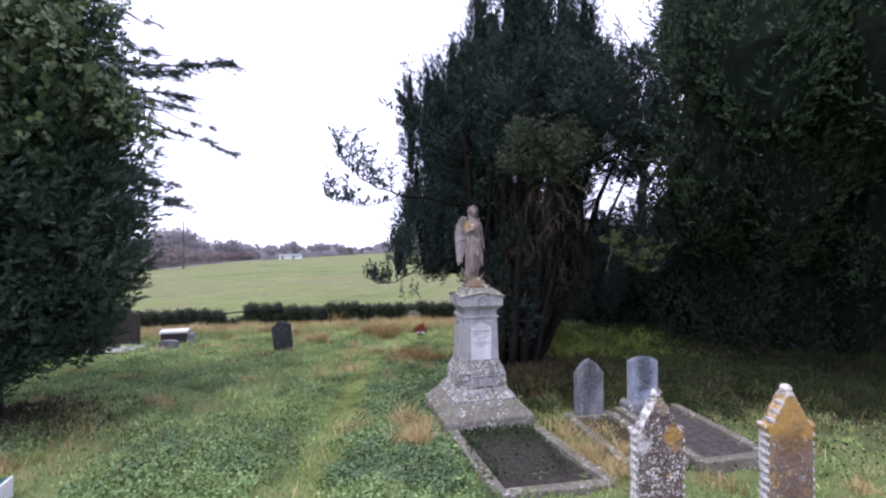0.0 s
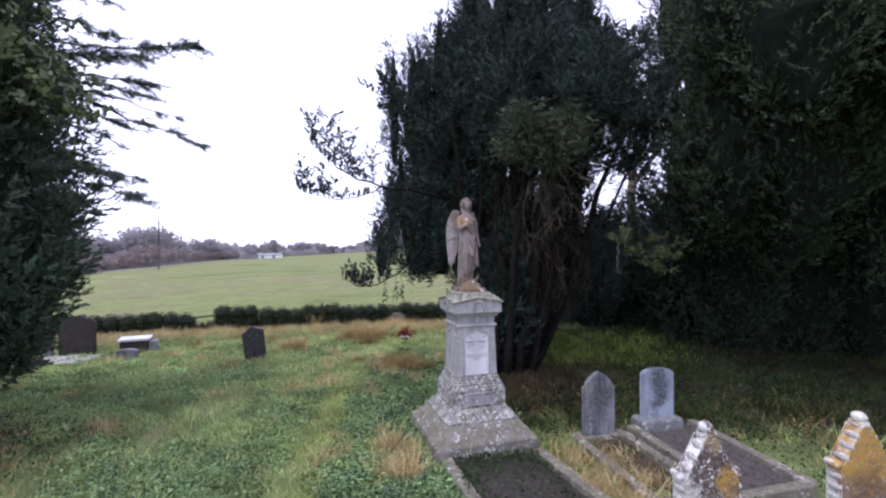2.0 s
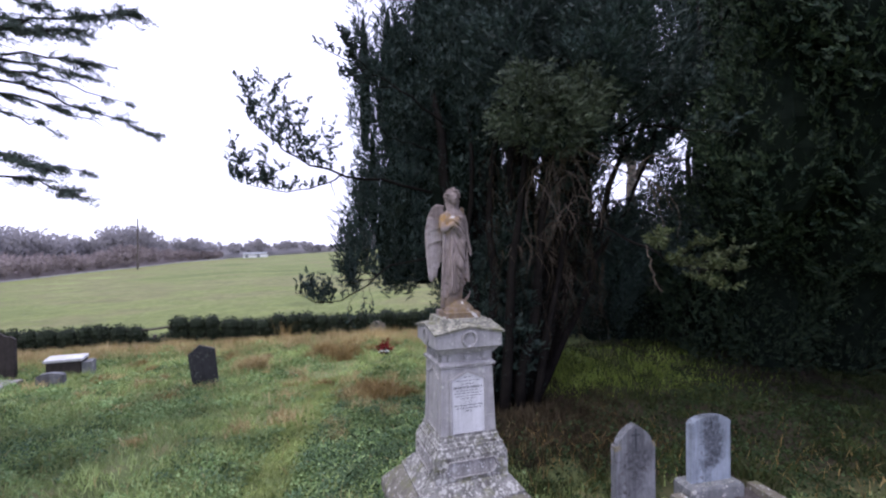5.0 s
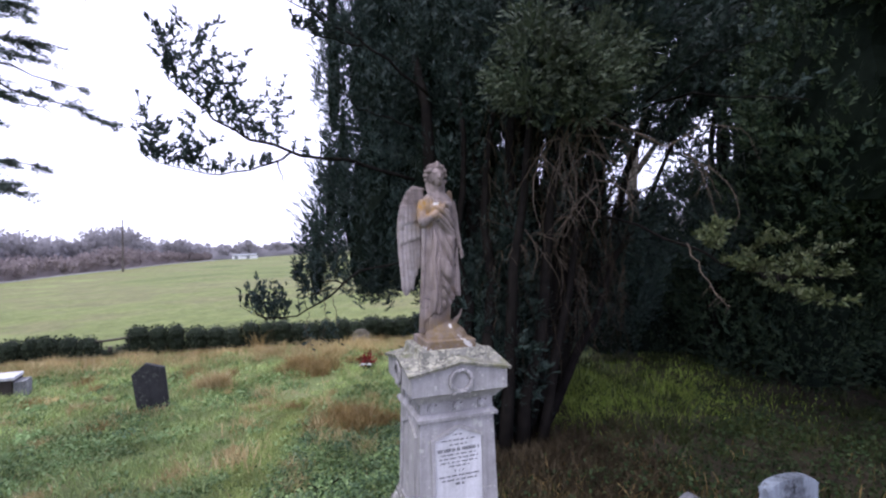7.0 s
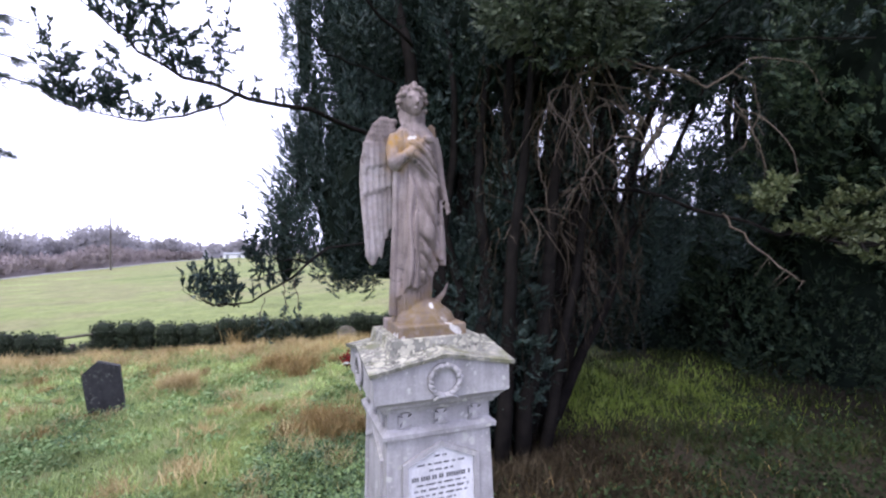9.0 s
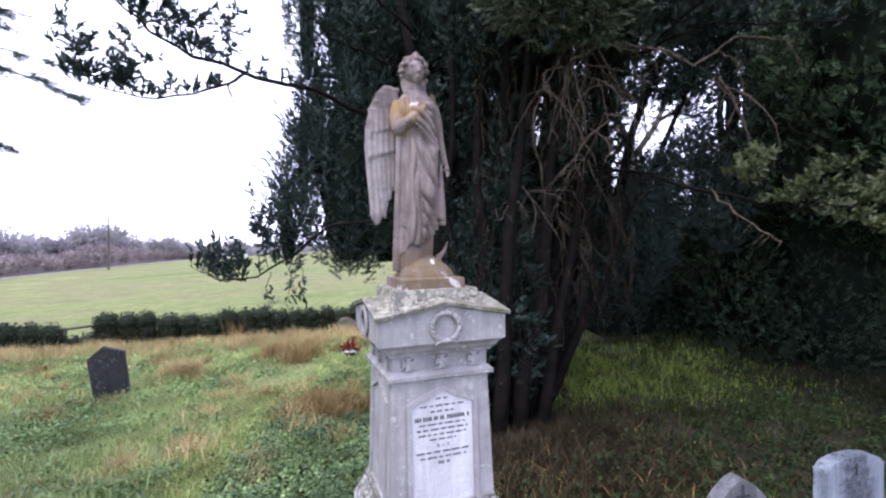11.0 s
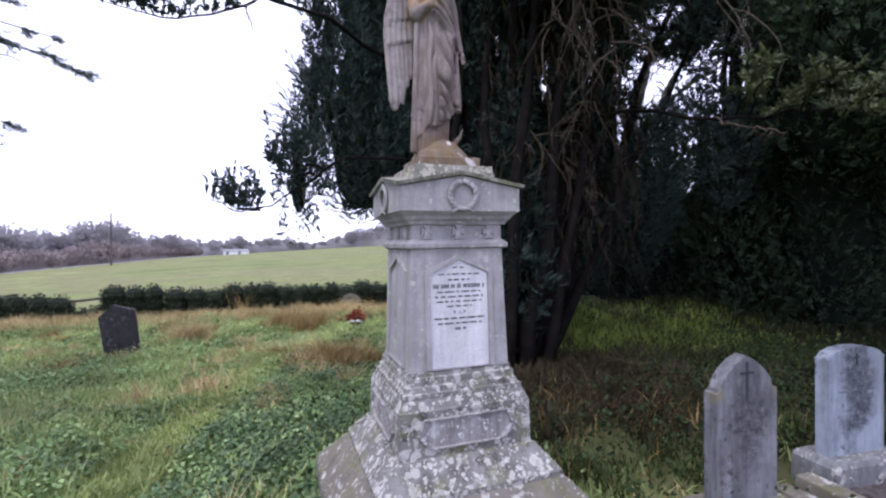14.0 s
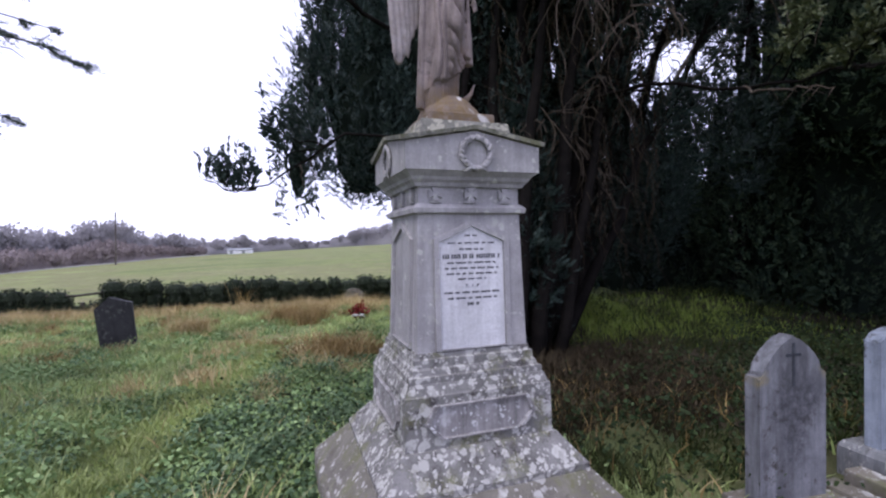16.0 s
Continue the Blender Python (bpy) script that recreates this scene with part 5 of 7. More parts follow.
for i in range(34):
    a = Vector((r.uniform(2.2, 4.2), r.uniform(11.4, 12.8), r.uniform(3.2, 5.4)))
    b = a + Vector((r.uniform(0.0, 0.9), r.uniform(-0.7, 0.6), r.uniform(-0.3, 1.0)))
    tube(bm, wander(r, a, b, 5, 0.07), r.uniform(0.006, 0.018), 0.003, 4)
for i in range(38):
    a = Vector((r.uniform(2.9, 4.3), r.uniform(11.2, 12.6), r.uniform(3.4, 4.4)))
    b = a + Vector((r.uniform(0.2, 0.9), r.uniform(-0.4, 0.6), r.uniform(-0.35, 0.55)))
    tube(bm, wander(r, a, b, 5, 0.06), r.uniform(0.004, 0.012), 0.003, 4)
hang = bmesh.new()
for i in range(230):
    a = Vector((r.uniform(1.25, 3.3), r.uniform(10.7, 11.8), r.uniform(1.6, 4.8)))
    b = a + Vector((r.uniform(-0.25, 0.25), r.uniform(-0.2, 0.1), -r.uniform(0.4, 1.1)))
    tube(hang, wander(r, a, b, 6, 0.05), r.uniform(0.003, 0.008), 0.002, 4)
tagged(part("twig_curtain", hang, HANG_TWIG, yew, "curtain of thin brown hanging twigs"), kind="stuff")
tagged(part("branch_fan", bm, BARK, yew, "fan of thin bare branches"), kind="stuff")
crown(yew, [(1.55, 11.2, 0.2, 3.2, 0.45, 800), (3.6, 12.3, 3.2, 6.4, 1.1, 1100), (4.7, 11.9, 2.6, 5.8, 1.0, 950), (3.0, 11.6, 2.6, 5.6, 0.8, 1000), (2.7, 12.5, 1.0, 4.0, 0.8, 900), (3.5, 11.5, 4.8, 7.2, 1.0, 1800), (5.3, 12.6, 2.2, 6.4, 0.9, 1500), (4.2, 12.6, 4.6, 7.6, 0.8, 1300), (4.7, 12.2, 5.2, 7.8, 0.75, 1400), (5.0, 12.8, 5.0, 7.4, 0.8, 1200), (2.6, 10.2, 4.9, 6.4, 0.45, 800), (1.5, 10.5, 5.2, 6.8, 0.5, 800), (3.0, 10.0, 5.2, 6.7, 0.45, 700), (2.1, 10.8, 5.4, 7.2, 0.5, 800)], YEW, 22, 0.6, 0.8, 0.14, 0.013, core=0, name="sparse_foliage", size=0.45, holes=0.5)


# the yews to the side
def side_yew(label, plumes, seed, trunks, more=1.25):
    t = thing("yew_tree", pose(0, 0, 0), label, "tree", "yew trees")
    r = random.Random(seed)
    for x, y, h in trunks:
        for k in range(3):
            dx, dy = r.uniform(-0.35, 0.35), 0.7 + r.uniform(-0.3, 0.4)
            part("trunk", tube(bmesh.new(), wander(r, (x + dx, y + dy, -0.5), (x + 2.5 * dx, y + r.uniform(-0.6, 0.6), h), 8, 0.14), 0.10, 0.03, 8), BARK, t, "", True)
    crown(t, plumes, YEW_SIDE, seed, 1.0, 0.45, 0.15, 0.0165, k=5, s=11, more=more, size=0.8, label="dense dark green upright plumes", core=0.78, holes=0.92)
    return t


# High plumes reaching forward, some out of view, are added to throw shade.
side_yew("tall dark yew with upright flame-shaped plumes", [(6.7, 13.6, 5.0, 9.5, 1.2, 2000), (6.0, 14.2, 1.4, 4.2, 0.9, 1500), (7.0, 13.7, 1.6, 5.2, 0.9, 1200), (7.1, 12.6, 0.1, 7.6, 1.15, 2900), (7.2, 14.2, 1.0, 11.5, 1.5, 1000), (5.3, 14.8, -0.3, 3.2, 1.0, 1500), (7.5, 12.9, -0.3, 8.8, 1.2, 2500), (6.2, 13.3, 0.2, 4.4, 1.0, 1700), (6.9, 14.2, -1.4, 3.2, 1.0, 900), (6.7, 11.4, 2.5, 6.3, 1.0, 1900), (7.1, 10.9, 2.3, 7.0, 1.2, 2200), (5.5, 10.0, 3.2, 6.8, 1.0, 1500), (6.4, 9.4, 3.0, 7.2, 1.1, 1500), (7.5, 8.2, 5.0, 9.0, 1.3, 1300), (5.6, 8.9, 5.2, 8.6, 1.0, 1000), (5.7, 11.2, 2.7, 5.6, 0.95, 1100), (5.25, 9.6, 5.4, 9.0, 1.0, 1500), (6.2, 8.4, 4.6, 9.4, 1.2, 1700), (5.2, 8.6, 6.2, 9.6, 0.9, 1100), (7.4, 9.3, 3.9, 9.0, 1.1, 1500), (8.4, 8.3, 4.6, 9.6, 1.2, 1300), (5.0, 7.7, 4.5, 9.2, 1.0, 1400), (6.4, 7.2, 4.4, 9.4, 1.15, 1500), (7.8, 7.0, 4.2, 9.4, 1.2, 1500), (6.6, 13.8, 7.0, 12.0, 0.95, 1100)], 61, [(6.2, 13.3, 8), (6.6, 13.6, 8)])
# Its last plume stands out of view, added to throw shade.
side_yew("broad dark yew with upright flame-shaped plumes", [(8.6, 12.6, -0.2, 7.8, 1.25, 2700), (9.3, 13.4, 0.8, 11.5, 1.6, 1200), (8.3, 14.2, 0.8, 12.0, 1.6, 900), (9.9, 12.3, -0.2, 8.8, 1.25, 2300), (8.7, 10.6, 2.1, 7.8, 1.25, 2200), (10.2, 10.3, 2.1, 8.0, 1.3, 2000), (9.6, 8.9, 3.6, 9.0, 1.2, 1200)], 62, [(9.0, 13.4, 8)])
# The last two plumes are unseen, added to keep sky light off the ground.
side_yew("dark yew with low spreading sides", [(11.4, 12.3, 0.5, 9.5, 1.4, 2200), (12.6, 11.4, 0.5, 8.5, 1.4, 2200), (11.6, 13.8, 0.8, 12.0, 1.7, 800), (13.8, 12.4, 0.4, 11.0, 1.7, 800), (11.8, 9.8, 1.9, 8.4, 1.4, 1600), (13.6, 9.6, 1.5, 9.0, 1.5, 1300), (10.6, 8.9, 2.0, 8.0, 1.3, 1300), (12.2, 7.6, 1.6, 8.5, 1.5, 1100)], 63, [(12.2, 12.6, 8)])
side_yew("low dark yew thicket at the back of the churchyard", [(4.6, 17.2, -0.4, 3.3, 1.3, 1700), (4.4, 15.8, -0.2, 3.0, 1.0, 1300), (5.6, 15.2, -0.2, 3.2, 1.0, 1300), (3.2, 15.6, -0.2, 2.7, 0.9, 1000), (5.8, 16.6, -1.8, 3.6, 1.4, 1700), (7.2, 16.2, -2.0, 4.6, 1.5, 1700), (8.4, 14.9, -1.8, 3.2, 1.1, 900), (10.2, 14.3, -1.8, 3.2, 1.2, 800), (8.8, 15.8, -2.0, 5.0, 1.5, 1500), (11.3, 15.9, -2.0, 4.0, 1.4, 800), (13.2, 15.4, -2.0, 4.0, 1.4, 800), (9.6, 16.6, -2.0, 4.4, 1.5, 900), (12.0, 17.0, -2.0, 4.5, 1.6, 900), (10.4, 15.4, -2.0, 5.0, 1.5, 1300), (12.2, 15.0, -2.0, 5.0, 1.6, 1200), (14.2, 14.4, -2.0, 5.0, 1.7, 1000), (15.6, 12.6, -2.0, 5.0, 1.7, 900), (3.4, 18.0, -1.6, 2.6, 1.2, 1100), (6.4, 15.4, -1.6, 3.0, 1.1, 900), (2.3, 18.8, -1.4, 2.0, 1.0, 800)], 64, [(6.6, 17.4, 2.5), (9.5, 17.0, 2.5)], 0.8)

# the dense evergreen near the path, with ivy in its head
left = thing("cypress_tree", pose(0, 0, 0), "dense dark green cypress with paler ivy in its upper part", "tree")
bm = bmesh.new()
tube(bm, wander(random.Random(3), (-7.8, 8.0, -0.4), (-7.5, 7.9, 9.0), 6, 0.06), 0.26, 0.08, 10)
part("trunk", bm, BARK, left, "", True)
crown(left, [(-7.75, 7.9, 0.3, 12.0, 2.3, 8200), (-6.75, 8.4, 1.0, 8.6, 1.3, 4200), (-5.85, 7.7, 1.1, 5.6, 0.78, 3000), (-6.6, 7.2, 0.85, 5.0, 0.95, 2200), (-6.9, 6.9, 0.6, 8.5, 1.4, 2600), (-8.2, 9.2, 0.6, 9.5, 1.6, 900), (-9.1, 8.0, 0.3, 10.0, 1.7, 700)], LEFT_LEAF, 71, 0.55, 0.7, 0.17, 0.018, k=6, s=10, more=1.15, size=0.6, label="dense drooping scale-leaved sprays", core=0.6, holes=2.0)
rg = np.random.RandomState(72)
P = np.concatenate([np.array(c) + rg.normal(size=(n, 3)) * s for c, s, n in (((-6.1, 7.2, 6.0), (0.4, 0.45, 0.7), 900), ((-5.55, 7.9, 5.1), (0.28, 0.35, 0.3), 450), ((-6.6, 6.5, 6.4), (0.5, 0.4, 0.8), 600), ((-6.4, 6.7, 4.9), (0.3, 0.3, 0.4), 300))])
V, F = sprays(P, rg.normal(size=P.shape) + np.array([0.4, -0.3, -0.2]), 0.22, 0.045, 4, rg)
tri_object("ivy", V, F, IVY_LIGHT, left, "pale green ivy leaves")

# the cedar behind it
cedar = thing("cedar_tree", pose(0, 0, 0), "tall cedar with long flat layered branches", "tree")
r = random.Random(8)
bm = bmesh.new()
CX, CY = -15.2, 18.6
tube(bm, wander(r, (CX, CY, -0.6), (CX + 0.3, CY, 16.0), 8, 0.1), 0.5, 0.12, 10)
part("trunk", bm, BARK, cedar, "", True)
rg = np.random.RandomState(81)
BRANCHES = [(8.9, 6.66, 6.25, 10), (9.7, 8.63, 9.0, -24), (6.3, 4.84, 6.4, -25), (9.6, 9.4, 5.3, -12), (9.3, 8.75, 5.3, 4), (9.1, 8.1, 5.2, -7), (9.0, 8.0, 5.0, 17), (5.7, 4.3, 6.2, -20), (8.4, 7.2, 4.2, 24), (7.7, 6.6, 3.6, -5), (11.4, 10.3, 3.9, -8), (12.4, 11.7, 3.6, 0), (13.6, 13.0, 3.2, 8), (10.6, 9.8, 4.0, 8), (10.0, 9.2, 4.2, -16),
            (9.0, 8.0, 3.8, -45), (7.2, 6.4, 3.6, -55), (6.0, 5.8, 4.2, 60), (8.2, 8.0, 4.5, -75), (9.8, 9.2, 4.4, 120), (7.0, 6.6, 4.5, 180), (5.6, 5.4, 4.2, 150), (11.2, 10.8, 4.0, -120)]
for z0, z1, ln, ang in BRANCHES:
    d = Vector((math.cos(radians(ang)), math.sin(radians(ang)), 0))
    a = Vector((CX, CY, z0))
    b = a + d * ln + Vector((0, 0, z1 - z0))
    pts = wander(r, a, b, 9, 0.12, -0.12)
    bm = bmesh.new()
    tube(bm, pts, 0.06, 0.012, 6)
    P = []
    stops = sorted(r.uniform(0.22, 1.0) for _ in range(int(ln * 2.2)))
    for i in range(int(ln * 7)):
        u = min(1.0, max(0.2, r.choice(stops) + r.gauss(0, 0.02)))
        c = along(pts, u)
        side = d.cross(Vector((0, 0, 1))) * r.choice((-1, 1))
        tip = c + (d * 0.7 + side * r.uniform(0.2, 1.0)) * (0.3 + 0.8 * (1 - u)) * r.uniform(0.25, 1.5) + Vector((0, 0, r.uniform(-0.30, 0.06)))
        tube(bm, [c, tip], 0.018, 0.005, 3)
        for k in range(20):
            P.append(c.lerp(tip, r.uniform(0.15, 1.05)) + Vector((r.gauss(0, 0.05), r.gauss(0, 0.05), r.gauss(0.0, 0.022))))
    limb = part("limb", bm, BARK, cedar)
    P = np.array(P)
    V, F = sprays(P, rg.normal(size=P.shape) * np.array([1, 1, 0.35]) + np.array(d) * 0.8, 0.15, 0.013, 5, rg)
    tri_object("needles", V, F, CEDAR, limb)



def bare_tree(x, y, h, seed, label):
    """A leafless tree: forking limbs down to fine twigs."""
    t = thing("bare_tree", pose(0, 0, 0), label, "tree")
    r = random.Random(seed)
    g = land_at(x, y)
    trunk, twigs = bmesh.new(), bmesh.new()
    tube(trunk, wander(r, (x, y, g - 0.3), (x + 0.4, y, g + h * 0.4), 5, 0.08), 0.34, 0.2, 8)

    def grow(p, d, length, w, depth):
        q = p + d * length
        mid = p.lerp(q, 0.5) + Vector((r.uniform(-1, 1), r.uniform(-1, 1), r.uniform(-1, 1))) * length * 0.07
        tube(trunk if depth > 3 else twigs, [p, mid, q] if depth else [p, q], w, w * 0.62, 5 if depth > 3 else 3)
        if depth:
            for k in range(3 if depth > 1 else 4):
                e = (d + Vector((r.uniform(-0.9, 0.9), r.uniform(-0.9, 0.9), r.uniform(-0.35, 0.6)))).normalized()
                grow(p.lerp(q, r.uniform(0.55, 1.0)), e, length * r.uniform(0.6, 0.82), w * 0.62, depth - 1)

    for k in range(4):
        a = k * 1.6 + r.uniform(-0.3, 0.3)
        grow(Vector((x + 0.4, y, g + h * (0.34 + 0.02 * k))), Vector((math.cos(a) * 0.6, math.sin(a) * 0.6, 1)).normalized(), h * 0.2, 0.15, 5)
    part("trunk", trunk, POST_WOOD, t, "grey trunk and limbs", True)
    tagged(part("twigs", twigs, POST_WOOD, t, "fine bare twigs"), kind="stuff")
    return t


bare_tree(9.6, 25.5, 16.5, 91, "tall leafless tree behind the yews")

# ---- hedge along the field ----
def hedge(x0, x1, seed, h0, h1, label):
    t = thing("hedge", pose(0, 0, 0), label, "hedge", "field hedge")
    rg = np.random.RandomState(seed)
    P, D = [], []
    bm = bmesh.new()
    x = x0
    while x < x1:
        s = rg.uniform(0.26, 0.38)
        y = hedge_line(x) + rg.uniform(-0.08, 0.08)
        g = land_at(x, y)
        h = rg.uniform(h0, h1)
        n = int(420 * s / 0.3)
        a = unit(rg.normal(size=(n, 3)))
        low = rg.uniform(size=n) < 0.5
        c = np.stack([np.full(n, x), np.full(n, y), np.where(low, g + rg.uniform(0.08, h - 0.32, n), g + h - 0.28)], axis=1)
        a[low, 2] *= 0.15
        k = np.where(low, 1.0, 0.95)[:, None] * np.array([1.0, 0.9, 1.0])
        P.append(c + a * np.array([s, 0.32, 0.29]) * k * rg.uniform(0.88, 1.06, (n, 1)))
        D.append(a + rg.normal(size=(n, 3)) * 0.5)
        # Solid near-black balls stand in for the shade between the hedge leaves.
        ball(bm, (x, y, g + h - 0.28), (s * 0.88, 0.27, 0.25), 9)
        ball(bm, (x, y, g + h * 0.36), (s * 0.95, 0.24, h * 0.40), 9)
        x += s * 1.45
    P, D = np.concatenate(P), np.concatenate(D)
    V, F = sprays(P, D, 0.075, 0.021, 3, rg)
    f = tri_object("foliage", V, F, HEDGE, t, "dark clipped leaves in rounded heads")
    part("hedge_core", bm, HEDGE_SHADE, f)
    return t


hedge(-24.0, -9.3, 91, 0.70, 0.82, "low dark clipped hedge with lumpy top")
hedge(-9.0, -8.35, 93, 0.34, 0.42, "low bushy growth in the hedge gap")
hedge(-8.1, -6.9, 94, 0.88, 0.98, "taller dark rounded hedge end beside the gap")
hedge(-6.6, 7.5, 92, 0.76, 0.90, "low dark ivy-grown hedge with lumpy top")
fence = thing("fence", pose(0, 0, 0), "short weathered post and rail fence closing a hedge gap", "fence")
for x, h in ((-9.25, 0.5), (-8.8, 0.40), (-8.2, 0.68)):
    y = hedge_line(x)
    part("post", box(bmesh.new(), x, y, land_at(x, y) - 0.1, land_at(x, y) + h, 0.09, 0.09, 0.01), POST_WOOD, fence)
bm = bmesh.new()
tube(bm, [(x, hedge_line(x) - 0.07, land_at(x, hedge_line(x)) + h) for x, h in ((-9.75, 0.56), (-8.9, 0.60), (-7.95, 0.68))], 0.04, 0.035, 6)
part("rail", bm, POST_WOOD, fence)

# ---- the far side of the field ----
US = [-1.6, -0.95, -0.845, -0.79, -0.735, -0.707, -0.69, -0.65, -0.607, -0.579, -0.5, -0.477, -0.397, -0.374, -0.339, -0.305, -0.258, -0.211, -0.164, -0.116, 0.0, 0.3, 1.0, 1.6]
DS = [90, 105, 118, 127, 137, 141, 144, 150, 163, 171, 195, 201, 221, 228, 238, 249, 263, 277, 287, 297, 300, 300, 250, 200]
HS = [13, 12, 11, 10.2, 9.2, 10.6, 12.8, 14.0, 12.5, 9.8, 9.2, 7.4, 6.2, 8.6, 5.8, 7.2, 6.0, 3.4, 7.4, 11.5, 15, 18, 22, 22]
rg = np.random.RandomState(101)


def woods(u0, u1, n, back, k, rough, rows, deep, seed, grow=0.0):
    """A belt of trees: a lumpy bank of crowns, ragged along the top."""
    rg = np.random.RandomState(seed)
    u = np.linspace(u0, u1, n)
    d = np.interp(u, US, DS) + back
    H = np.interp(u, US, HS) * k + grow
    wave = sum(rg.uniform(0.6, 1.0) / f ** 0.55 * np.sin(u * 30 * f + rg.uniform(0, 6)) for f in (1.0, 2.3, 4.9, 9.7, 17.3, 31.0))
    H = np.maximum(H + rough * wave, 0.6)
    VV = []
    for j in range(rows):
        v = j / (rows - 1)
        lump = 0.8 * np.sin(u * 95 + 2.1 * j + rg.uniform(0, 6)) * np.sin(u * 41 + j)
        dd = d + deep * v ** 2 + lump * (0 < j)
        x, y = 0.35 + u * dd, 5.6 + dd
        VV.append(np.stack([x, y, land(x, y) - 0.6 * (j == 0) + H * v ** 0.8], axis=1))
    x, y = 0.35 + u * (d + deep + 8), 5.6 + d + deep + 8
    VV.append(np.stack([x, y, land(x, y) - 1], axis=1))
    V = np.concatenate(VV)
    q = np.arange(n - 1)
    F = np.concatenate([np.stack([a * n + q, a * n + q + 1, (a + 1) * n + q + 1, (a + 1) * n + q], axis=1) for a in range(rows)])
    return V, F


def treetops(n, u0, u1, back, k, wide, per, size, seed):
    """Many small twig sheets gathered into separate crowns along the field edge."""
    rg = np.random.RandomState(seed)
    u = np.sort(rg.uniform(u0, u1, n))
    d = np.interp(u, US, DS) + back + rg.uniform(-2, 5, n)
    H = np.interp(u, US, HS) * k * rg.uniform(0.72, 1.06, n)
    x, y = 0.35 + u * d, 5.6 + d
    c = np.stack([x, y, land(x, y) + 0.60 * H], axis=1)
    R = np.stack([H * wide * rg.uniform(0.7, 1.2, n), H * wide, 0.42 * H], axis=1)
    c, R = np.repeat(c, per, axis=0), np.repeat(R, per, axis=0)
    A = unit(rg.normal(size=c.shape))
    P = c + A * R * rg.uniform(0.35, 1.06, (len(c), 1)) ** 0.6
    X, Z = unit(rg.normal(size=c.shape) * np.array([1, 0.4, 0.5])), unit(rg.normal(size=c.shape) * np.array([0.5, 0.4, 1]))
    q = rg.uniform(size[0], size[1], (len(c), 1))
    V = np.stack([P - X * q * 0.4, P - Z * q * 0.5, P + X * q * 0.4, P + Z * q * 0.6], axis=1).reshape(-1, 3)
    return V, np.arange(len(V)).reshape(-1, 4)


def wood(name, mat, label, category, belt, tops):
    (V, F), (V2, F2) = woods(*belt), treetops(*tops)
    return tagged(tri_object(name, np.concatenate([V, V2]), np.concatenate([F, F2 + len(V)]), mat), label, category, kind="stuff")


wood("hazed_far_wood", HAZED_WOOD, "bare brown winter woodland along the far field edge, paled by painted haze", "woodland", (-1.4, 1.5, 1300, 0, 0.78, 0.45, 6, 7, 121), (330, -1.3, 0.3, 3, 1.06, 0.30, 150, (0.6, 1.5), 131))
wood("far_evergreen_wood", HAZED_EVERGREEN, "wood behind the bare trees, blue-grey haze painted into its colour", "woodland", (-1.4, 1.5, 1300, 70, 0.9, 0.6, 4, 10, 122), (90, -1.3, 0.3, 60, 1.25, 0.24, 120, (0.8, 1.7), 132))
wood("far_scrub", HAZED_SCRUB, "red-brown bare scrub along the far field edge, paled by painted haze", "scrub", (-1.3, -0.5, 900, -7, 0.32, 0.25, 4, 3, 123), (260, -1.3, -0.45, -6, 0.52, 0.5, 70, (0.4, 1.1), 133))
u = np.linspace(-0.98, -0.44, 160)
d = np.interp(u, US, DS) - 11
x, y = 0.35 + u * d, 5.6 + d
g = land(x, y)
V = np.concatenate([np.stack([x, y + dy, g + dz], axis=1) for dy, dz in ((0, -0.2), (0, 0.26), (0.5, 0.26), (0.5, -0.2))])
q = np.arange(159)
F = np.concatenate([np.stack([a * 160 + q, a * 160 + q + 1, (a + 1) * 160 + q + 1, (a + 1) * 160 + q], axis=1) for a in range(3)])
tagged(tri_object("far_wall", V, F, PALE_GRAVEL), "low pale wall along the far edge of the field", "wall", kind="structure")


shed = thing("farm_shed", pose(-77, 211, land_at(-77, 211), 0, 0, 12), "long low white farm shed with grey roof", "shed")
part("wall", box(bmesh.new(), 0, 0, -0.5, 1.5, 9.5, 5, 0.02), WHITE_PAINT, shed)
bm = bmesh.new()
for sy in (-1, 1):
    vs = [bm.verts.new(p) for p in ((-5, sy * 2.8, 1.5), (5, sy * 2.8, 1.5), (5, 0, 2.1), (-5, 0, 2.1), (-5, sy * 2.8, 1.62), (5, sy * 2.8, 1.62), (5, 0, 2.22), (-5, 0, 2.22))]
    for q in ((0, 1, 2, 3), (7, 6, 5, 4), (0, 4, 5, 1), (1, 5, 6, 2), (3, 2, 6, 7), (0, 3, 7, 4)):
        bm.faces.new([vs[i] for i in q])
part("roof_sheet", bm, ROOF_GREY, shed)
for x in (-3.2, 1.5):
    part("doorway", box(bmesh.new(), x, -2.51, 0.0, 1.3, 1.2, 0.06), ROOF_GREY, shed, "dark doorway")
pole = thing("utility_pole", pose(-80, 133, land_at(-80, 133)), "tall thin wooden pole standing in the field", "pole")
bm = bmesh.new()
tube(bm, [(0, 0, -0.5), (0.3, 0, 14.0)], 0.24, 0.18, 8)
part("shaft", bm, POST_WOOD, pole)


# ---- graves near the hedge ----
dk = thing("headstone", pose(-4.95, 14.05, land_at(-4.95, 14.05), 0, -6, 20), "dark slate headstone with a low pointed top", "headstone", "headstones")
part("slab", slab([(-0.265, -0.15), (0.265, -0.15), (0.28, 0.80), (-0.03, 0.94), (-0.28, 0.76)], -0.07, 0.07, bevel=0.012), SLATE, dk)

